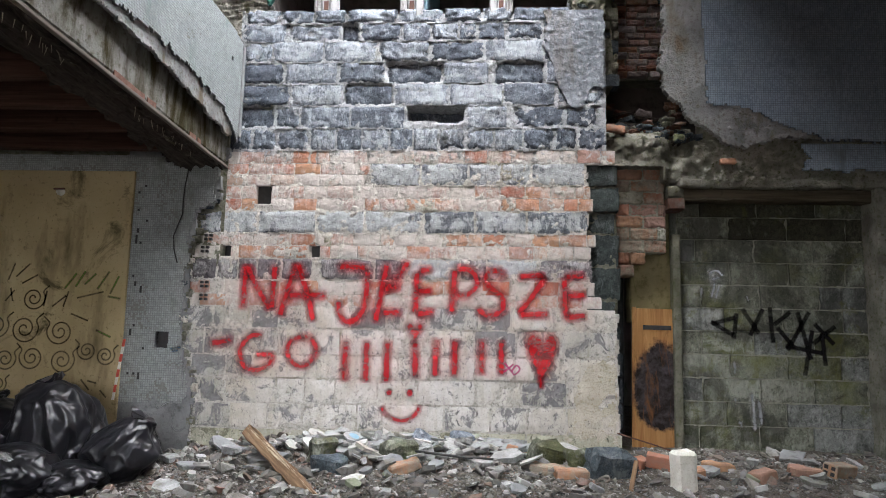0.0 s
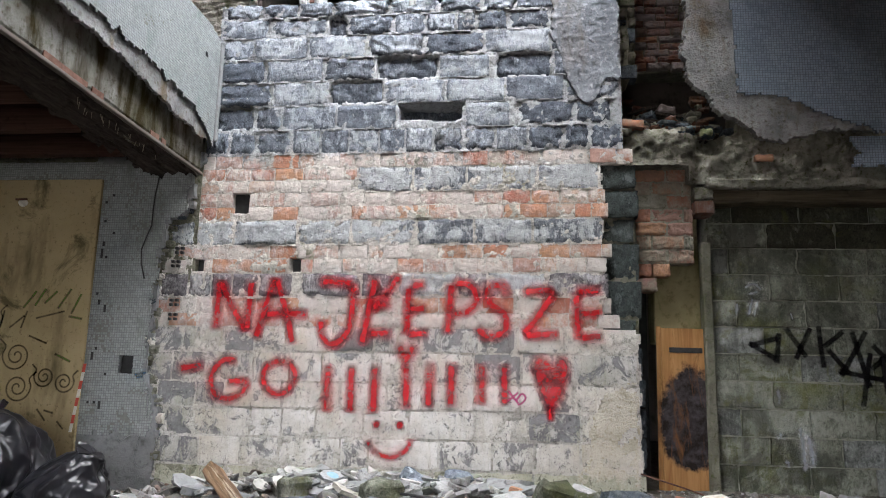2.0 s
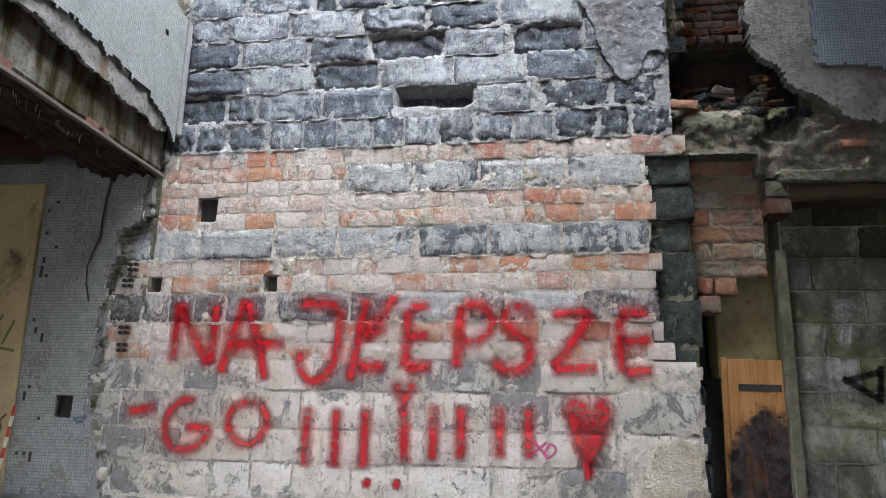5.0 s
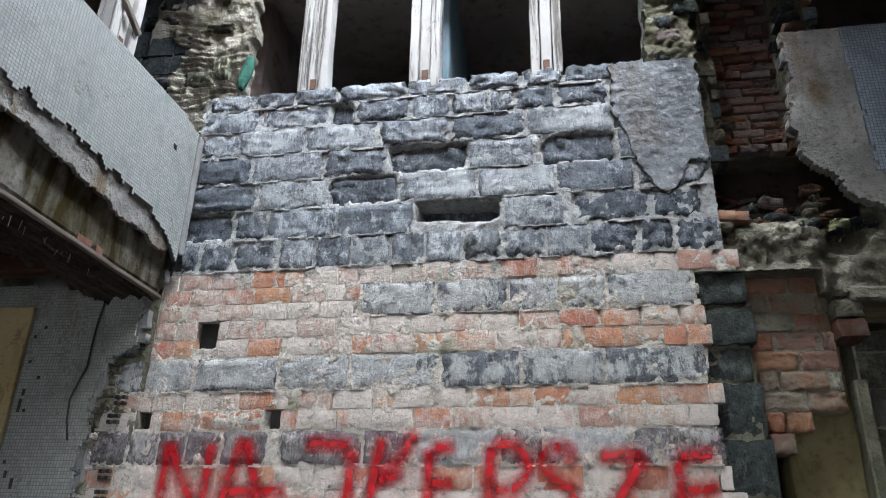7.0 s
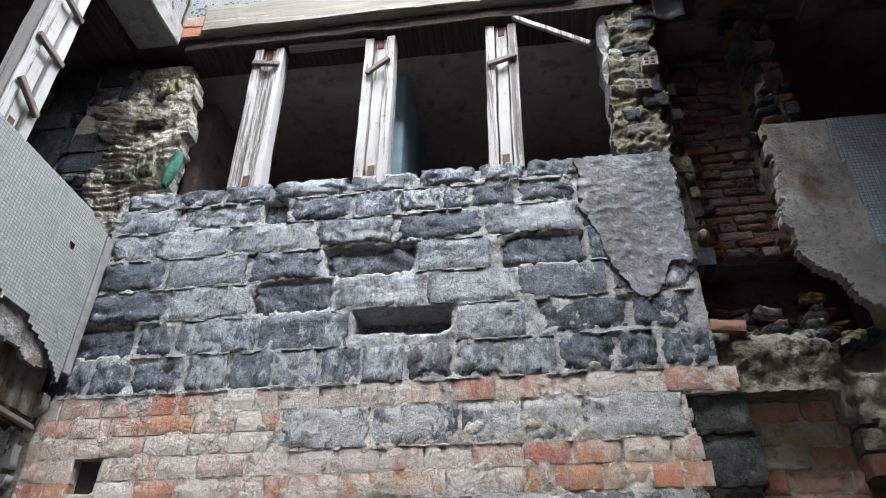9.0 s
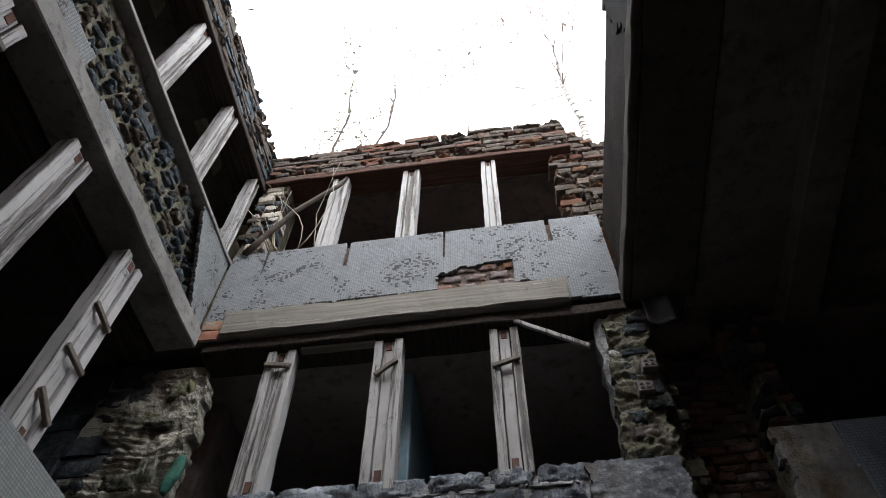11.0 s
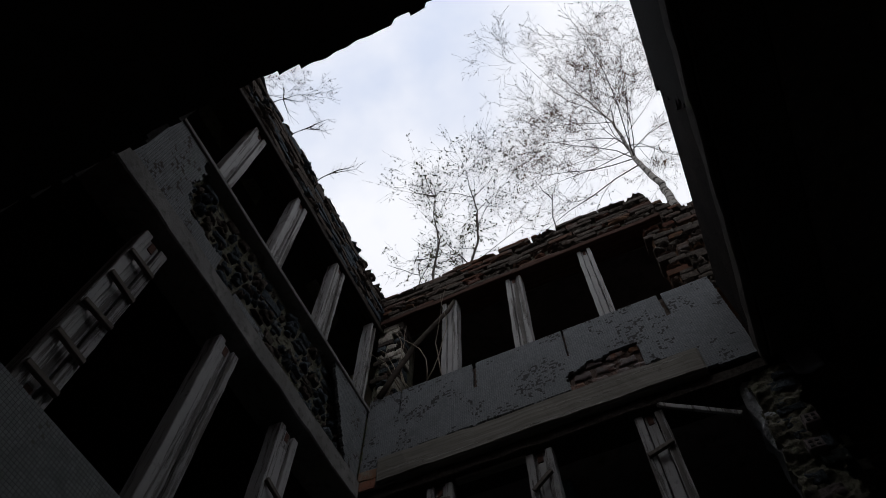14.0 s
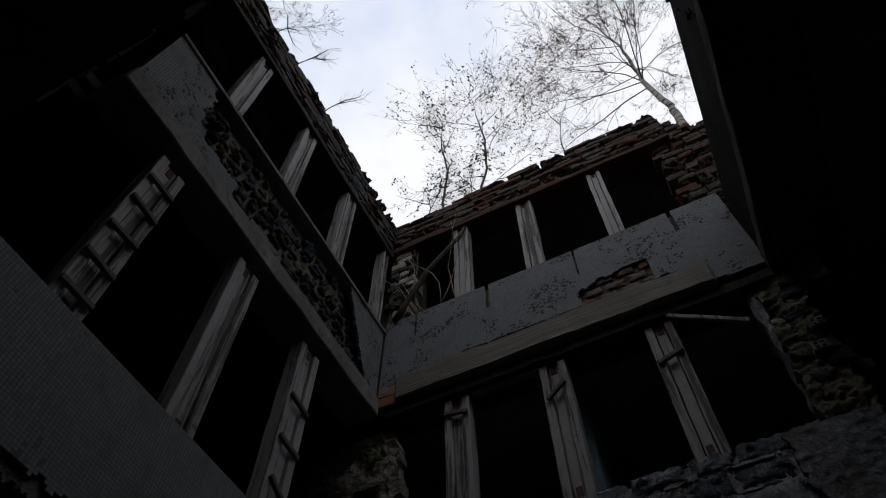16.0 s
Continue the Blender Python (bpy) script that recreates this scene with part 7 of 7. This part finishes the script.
for k, (x, y, turn) in enumerate(((-0.36, 5.22, (6, -14, 24)), (0.70, 5.32, (4, 4, -20)), (2.02, 5.55, (3, 5, 15)), (1.45, 5.62, (18, 4, 60)), (1.72, 5.30, (4, -6, 10)), (2.62, 5.45, (5, 5, -12)), (0.50, 5.80, (12, 10, 70)), (2.25, 5.30, (2, -4, 40)), (0.86, 5.20, (2, 2, 5)))):
    chunk(x, y, (0.24, 0.115, 0.068), turn, BRICK_RED, "loose red brick lying on the rubble", "brick", "loose_brick", 0.5, "loose bricks", k + 50)
for k, (x, y, turn) in enumerate(((1.60, 5.55, (4, 8, -14)), (2.9, 5.5, (10, 4, 30)))):
    bm = bmesh.new()
    rbox(bm, -0.12, 0.12, -0.06, 0.06, -0.05, 0.05, 0.006, 2, 0.005, k)
    hb = part("hollow_brick", bm, BRICK_RED, None)
    rest(hb, x, y, 0.05, turn)
    tagged(hb, "dull pink hollow brick lying on the rubble", "brick", "loose bricks")
    for i in (-0.028, 0.028):
        for j in (-0.022, 0.022):
            bm = bmesh.new()
            rbox(bm, -0.1225, -0.1205, i - 0.016, i + 0.016, j - 0.014, j + 0.014, 0)
            part("cell", bm, CABLE_HOLE_BLACK, hb, "black box for the shade in a hollow cell")
chunk(1.60, 4.98, (0.155, 0.14, 0.28), (2, -3, 12), WHITE_BLOCK, "white aerated concrete block standing upright on the rubble", "block", "white_block", 0.45, "", 70, 0.07)
plank = tagged(box("rubble_plank", 0, 1.12, -0.066, 0.066, -0.045, 0.045, WOOD_PLANK, None, "", 0.008, 22, 0.016), "split brown plank leaning out of the rubble", "plank")
plank.matrix_basis = Matrix.Translation((-0.85, 4.66, 0.309)) @ Vector((-0.74, 0.76, 0.35)).to_track_quat('X', 'Z').to_matrix().to_4x4() @ pose(0, 0, 0, 35, 0, 0)
lath = tagged(box("rubble_lath", 0, 0.34, -0.015, 0.015, -0.012, 0.012, WOOD_PLANK, None, "", 0.003, 5, 0.005), "short brown lath stuck in the rubble", "lath")
lath.matrix_basis = Matrix.Translation((1.22, 4.92, 0.36)) @ Vector((0.10, 0.25, 0.22)).to_track_quat('X', 'Z').to_matrix().to_4x4()
verts, faces = [], []
tube(verts, faces, [(1.35, 6.0, 0.66), (1.6, 5.85, 0.60), (1.85, 5.75, 0.53)], [0.006, 0.006, 0.006], 5)
tagged(part_data("iron_rod", verts, faces, RUST, None, "", True), "thin rusty rod lying before the plywood", "rod")
verts, faces = [], []
tube(verts, faces, [(-0.35, 5.42, 0.56), (-0.15, 5.40, 0.545), (0.1, 5.36, 0.53), (0.3, 5.38, 0.52)], [0.011] * 4, 6)
tagged(part_data("rubble_hose", verts, faces, CABLE_HOLE_BLACK, None, "", True), "piece of black hose across the rubble", "hose")

# ---- rubbish bags ----


def fold(p, k, off):
    """Ridges of creased film: sharp crests between smooth hollows."""
    return 1 - 2 * abs(noise.noise(Vector((p.x * k, p.y * k, p.z * k * 0.5)) + off))


def rubbish_bag(x, y, r, h, seed, label, knot=True, lean=0.0, squash=1.0):
    root = thing("rubbish_bag", label, "rubbish bag", (x, y, ground_z(x, y) - 0.03), "rubbish bags")
    bm = bmesh.new()
    bmesh.ops.create_icosphere(bm, subdivisions=6, radius=1.0)
    off = Vector((seed * 4.1, seed * 1.7, 0))
    for v in bm.verts:
        p = v.co.copy()
        up = (p.z + 1) / 2
        turn = math.atan2(p.y, p.x)
        wide = 1.0 - (0.40 if knot else 0.25) * max(0.0, up - 0.4) ** 1.3 - 0.10 * (1 - up)
        lump = 1 + 0.30 * noise.noise(p * 1.4 + off)
        q = p + noise.noise_vector(p * 1.5 + off) * 0.35
        pleat = 0.05 * max(0.0, up - 0.5) * math.sin(turn * 11 + 4 * noise.noise(p * 1.6 + off)) if knot else 0.0
        k = wide * lump + pleat + 0.12 * fold(q, 1.9, off) + 0.055 * fold(q, 4.2, off * 2) + 0.010 * fold(q, 9.0, off * 3)
        v.co = Vector((p.x * k * r + lean * up * up, p.y * k * r * squash, max(0.0, up + 0.05 * fold(p, 1.9, off * 4)) * h))
    body = part("bag_body", bm, BAG, root)
    body.data.polygons.foreach_set("use_smooth", [True] * len(body.data.polygons))
    if knot:
        bm = bmesh.new()
        bmesh.ops.create_cone(bm, segments=20, radius1=r * 0.12, radius2=r * 0.28, depth=h * 0.14, cap_ends=True)
        bmesh.ops.subdivide_edges(bm, edges=list(bm.edges), cuts=3, use_grid_fill=True)
        for v in bm.verts:
            v.co += noise.noise_vector(v.co * 16 + off) * 0.035
        bm.transform(pose(lean, 0, h * 1.0, 10, 24 if lean > 0 else -20, 0))
        part("bag_neck", bm, BAG, root)
    return root


rubbish_bag(-3.00, 5.24, 0.335, 0.74, 1, "large shiny black rubbish bag leaning against the others", True, -0.10)
rubbish_bag(-2.52, 5.20, 0.265, 0.50, 2, "tied black rubbish bag at the edge of the heap", True, 0.13)
rubbish_bag(-3.08, 4.82, 0.31, 0.38, 3, "slumped black rubbish bag in front of the heap", False)
rubbish_bag(-3.60, 5.32, 0.36, 0.60, 4, "black rubbish bag behind the heap")
rubbish_bag(-2.70, 4.92, 0.24, 0.26, 6, "flat black rubbish bag at the foot of the heap", False)
pale = thing("crumpled_sheet", "crumpled dirty white sheet lying on the bags", "sheet", (-3.06, 4.66, 0.50))
bm = bmesh.new()
bmesh.ops.create_icosphere(bm, subdivisions=4, radius=0.12, matrix=Matrix.Diagonal((1.2, 0.8, 0.6, 1)))
for v in bm.verts:
    v.co += noise.noise_vector(v.co * 14) * 0.035 + noise.noise_vector(v.co * 34) * 0.012
part("sheet", bm, SLAB, pale)

# ---- plants on the walls ----


def grow(verts, faces, tips, p, d, length, radius, level, r, spread, up, bend, twigs):
    """One limb with its twigs; points near the ends are gathered for the leaves."""
    n = 5
    pts, radii, dirs = [p], [radius], [d]
    for k in range(n):
        d = (d + Vector((r.gauss(0, bend), r.gauss(0, bend), r.gauss(0, bend) + up))).normalized()
        p = p + d * (length / n)
        pts.append(p)
        dirs.append(d)
        radii.append(max(0.0015, radius * (1 - 0.75 * (k + 1) / n)))
        if level == 0 or k > 2:
            tips.append((p, d, level))
    tube(verts, faces, [tuple(q) for q in pts], radii, 5 if radius > 0.010 else 3)
    if level == 0:
        return
    for k in range(twigs[level - 1]):
        i = min(n, 1 + int(n * r.random() ** 0.8))
        side = dirs[i].cross(Vector((r.gauss(0, 1), r.gauss(0, 1), r.gauss(0, 1)))).normalized()
        nd = (dirs[i] + side * spread * r.uniform(0.6, 1.4)).normalized()
        grow(verts, faces, tips, pts[i], nd, length * r.uniform(0.35, 0.60), max(0.0015, radii[i] * 0.6), level - 1, r, spread, up, bend, twigs)


def leaves(tips, count, size, r, droop):
    verts, faces = [], []
    for k in range(count):
        p, d, level = r.choice(tips)
        q = p + Vector((r.gauss(0, 0.012), r.gauss(0, 0.012), r.gauss(0, 0.012)))
        a = (d * 0.6 + Vector((r.gauss(0, 0.7), r.gauss(0, 0.7), r.gauss(0, 0.7) - droop * 0.3))).normalized() * size * r.uniform(0.6, 1.3)
        b = a.cross(Vector((r.gauss(0, 1), r.gauss(0, 1), r.gauss(0, 1)))).normalized() * a.length * 0.27
        s = len(verts)
        verts.extend(tuple(v) for v in (q, q + a * 0.45 + b, q + a, q + a * 0.45 - b))
        faces.append((s, s + 1, s + 2, s + 3))
    return verts, faces


def plant(name, label, category, trunk, radius, limbs, level, seed, bark, leaf, leaf_count, leaf_size, spread=0.7, up=0.05, bend=0.06, start=0.5, twigs=(6, 5, 4), drift=0.0, taper=0.72):
    r = random.Random(seed)
    base = Vector(trunk[0])
    root = thing(name, label, category, trunk[0])
    pts = [Vector(p) - base for p in trunk]
    line = []
    for a, b in zip(pts[:-1], pts[1:]):
        line += [a.lerp(b, k / 4) + Vector((r.gauss(0, 1), r.gauss(0, 1), 0)) * radius * 0.12 for k in range(4)]
    line.append(pts[-1])
    n = len(line)
    radii = [radius * (1 - taper * (k / (n - 1)) ** 0.8) for k in range(n)]
    verts, faces = [], []
    tube(verts, faces, [tuple(p) for p in line], radii, 8)
    part_data("trunk", verts, faces, bark, root, "", True)
    verts, faces, tips = [], [], []
    for length, lean in limbs:
        i = min(n - 1, int(n * r.uniform(start, 1.0)))
        d = (line[min(i + 1, n - 1)] - line[max(i - 1, 0)]).normalized()
        nd = (d * 0.8 + Vector((r.gauss(drift, 1), r.gauss(0, 0.7), r.uniform(0.0, 0.6))) * lean).normalized()
        grow(verts, faces, tips, line[i], nd, length, max(0.008, radii[i] * 0.30), level, r, spread, up, bend, twigs)
    part_data("branchwork", verts, faces, TWIG, root)
    if leaf:
        lv, lf = leaves(tips, leaf_count, leaf_size, r, 0.6)
        part_data("foliage", lv, lf, leaf, root, "sparse small leaves")
    return root


plant("willow_bush", "thin leafy bush rooted on the upper window ledge", "bush", [(-1.94, 6.02, 7.05), (-1.60, 6.0, 7.7), (-1.23, 6.05, 8.24), (-1.06, 6.22, 9.2), (-0.90, 6.32, 10.3), (-0.88, 6.36, 11.4), (-0.98, 6.36, 12.6)], 0.034,
      [(1.1 + 0.9 * (k * 7 % 10) / 10, 0.34 + 0.3 * (k * 3 % 7) / 7) for k in range(15)], 2, 5, TWIG, LEAF, 1500, 0.046, 0.62, 0.03, 0.09, 0.45, (6, 6, 4))
plant("willow_bush", "thin grey-leaved bush growing behind the broken parapet", "bush", [(-1.52, 6.30, 9.0), (-1.58, 6.32, 9.8), (-1.50, 6.34, 10.8), (-1.62, 6.36, 11.9), (-1.60, 6.36, 13.0)], 0.024,
      [(0.9 + 0.8 * (k * 7 % 10) / 10, 0.36 + 0.3 * (k * 3 % 7) / 7) for k in range(13)], 2, 15, TWIG, LEAF, 700, 0.042, 0.62, 0.03, 0.09, 0.3, (6, 6, 4))
plant("bush_sprout", "bare twiggy sprout on the parapet", "bush", [(-1.75, 6.18, 9.1), (-1.70, 6.22, 9.6), (-1.78, 6.25, 10.2)], 0.014, [(0.9, 0.5), (1.0, 0.5), (0.8, 0.6), (0.9, 0.4)], 1, 8, TWIG, LEAF, 120, 0.05)
plant("birch_tree", "leaning young birch with white bark and sparse dry leaves", "tree", [(1.45, 6.22, 8.25), (1.50, 6.27, 9.1), (1.525, 6.30, 9.7), (1.49, 6.38, 11.0), (1.58, 6.44, 12.3), (1.55, 6.46, 13.6), (1.45, 6.46, 15.0)], 0.068,
      [(1.3 + 1.2 * (k * 7 % 10) / 10, 0.8 + 0.5 * (k * 3 % 7) / 7) for k in range(26)], 3, 11, BIRCH, LEAF_DRY, 16000, 0.026, 0.85, 0.0, 0.11, 0.47, (7, 6, 5), -0.35, 0.88)
plant("birch_tree", "tall birch behind the west parapet, mostly bare", "tree", [(-3.7, 3.3, 8.60), (-3.65, 3.25, 10.5), (-3.5, 3.2, 12.5), (-3.4, 3.2, 15.0)], 0.07,
      [(1.5 + 1.0 * (k * 7 % 10) / 10, 0.6 + 0.4 * (k * 3 % 7) / 7) for k in range(10)], 3, 31, BIRCH, LEAF_DRY, 2600, 0.026, 0.50, -0.02, 0.06, 0.5, (6, 5, 4))
plant("parapet_sprout", "thin curved sprout on the parapet", "bush", [(0.17, 6.2, 9.05), (0.16, 6.25, 9.9), (0.26, 6.28, 10.7), (0.45, 6.3, 11.3)], 0.012, [(0.6, 0.6), (0.5, 0.6)], 1, 14, TWIG, None, 0, 0.05)
for k, (y, tilt) in enumerate(((3.35, 0.8), (3.75, 0.5), (4.35, 0.4), (3.0, 1.0))):
    plant("parapet_sprout", "bare twigs growing over the parapet edge", "bush", [(-2.2, y, 9.0), (-2.1, y + 0.05, 9.35), (-1.98, y + 0.12, 9.65)], 0.010, [(0.35, tilt), (0.3, tilt), (0.4, tilt)], 1, 20 + k, TWIG, None, 0, 0.05)
# dry creepers in the upper corner
rc = random.Random(3)
for k in range(7):
    x = -1.9 + rc.uniform(0, 0.75)
    verts, faces = [], []
    p = Vector((x, 6.04, 7.06))
    d = Vector((rc.gauss(0, 0.35), -0.05, 1)).normalized()
    pts = [tuple(p)]
    for i in range(7):
        d = (d + Vector((rc.gauss(0, 0.16), rc.gauss(0, 0.06), rc.gauss(0, 0.08)))).normalized()
        p = p + d * 0.18
        pts.append(tuple(p))
    tube(verts, faces, pts, [0.008 - 0.0008 * i for i in range(8)], 4)
    tagged(part_data("dry_creeper", verts, faces, TWIG_GREY, None, "", True), "dry creeper stem rising from the window ledge", "creeper", "dry creepers")
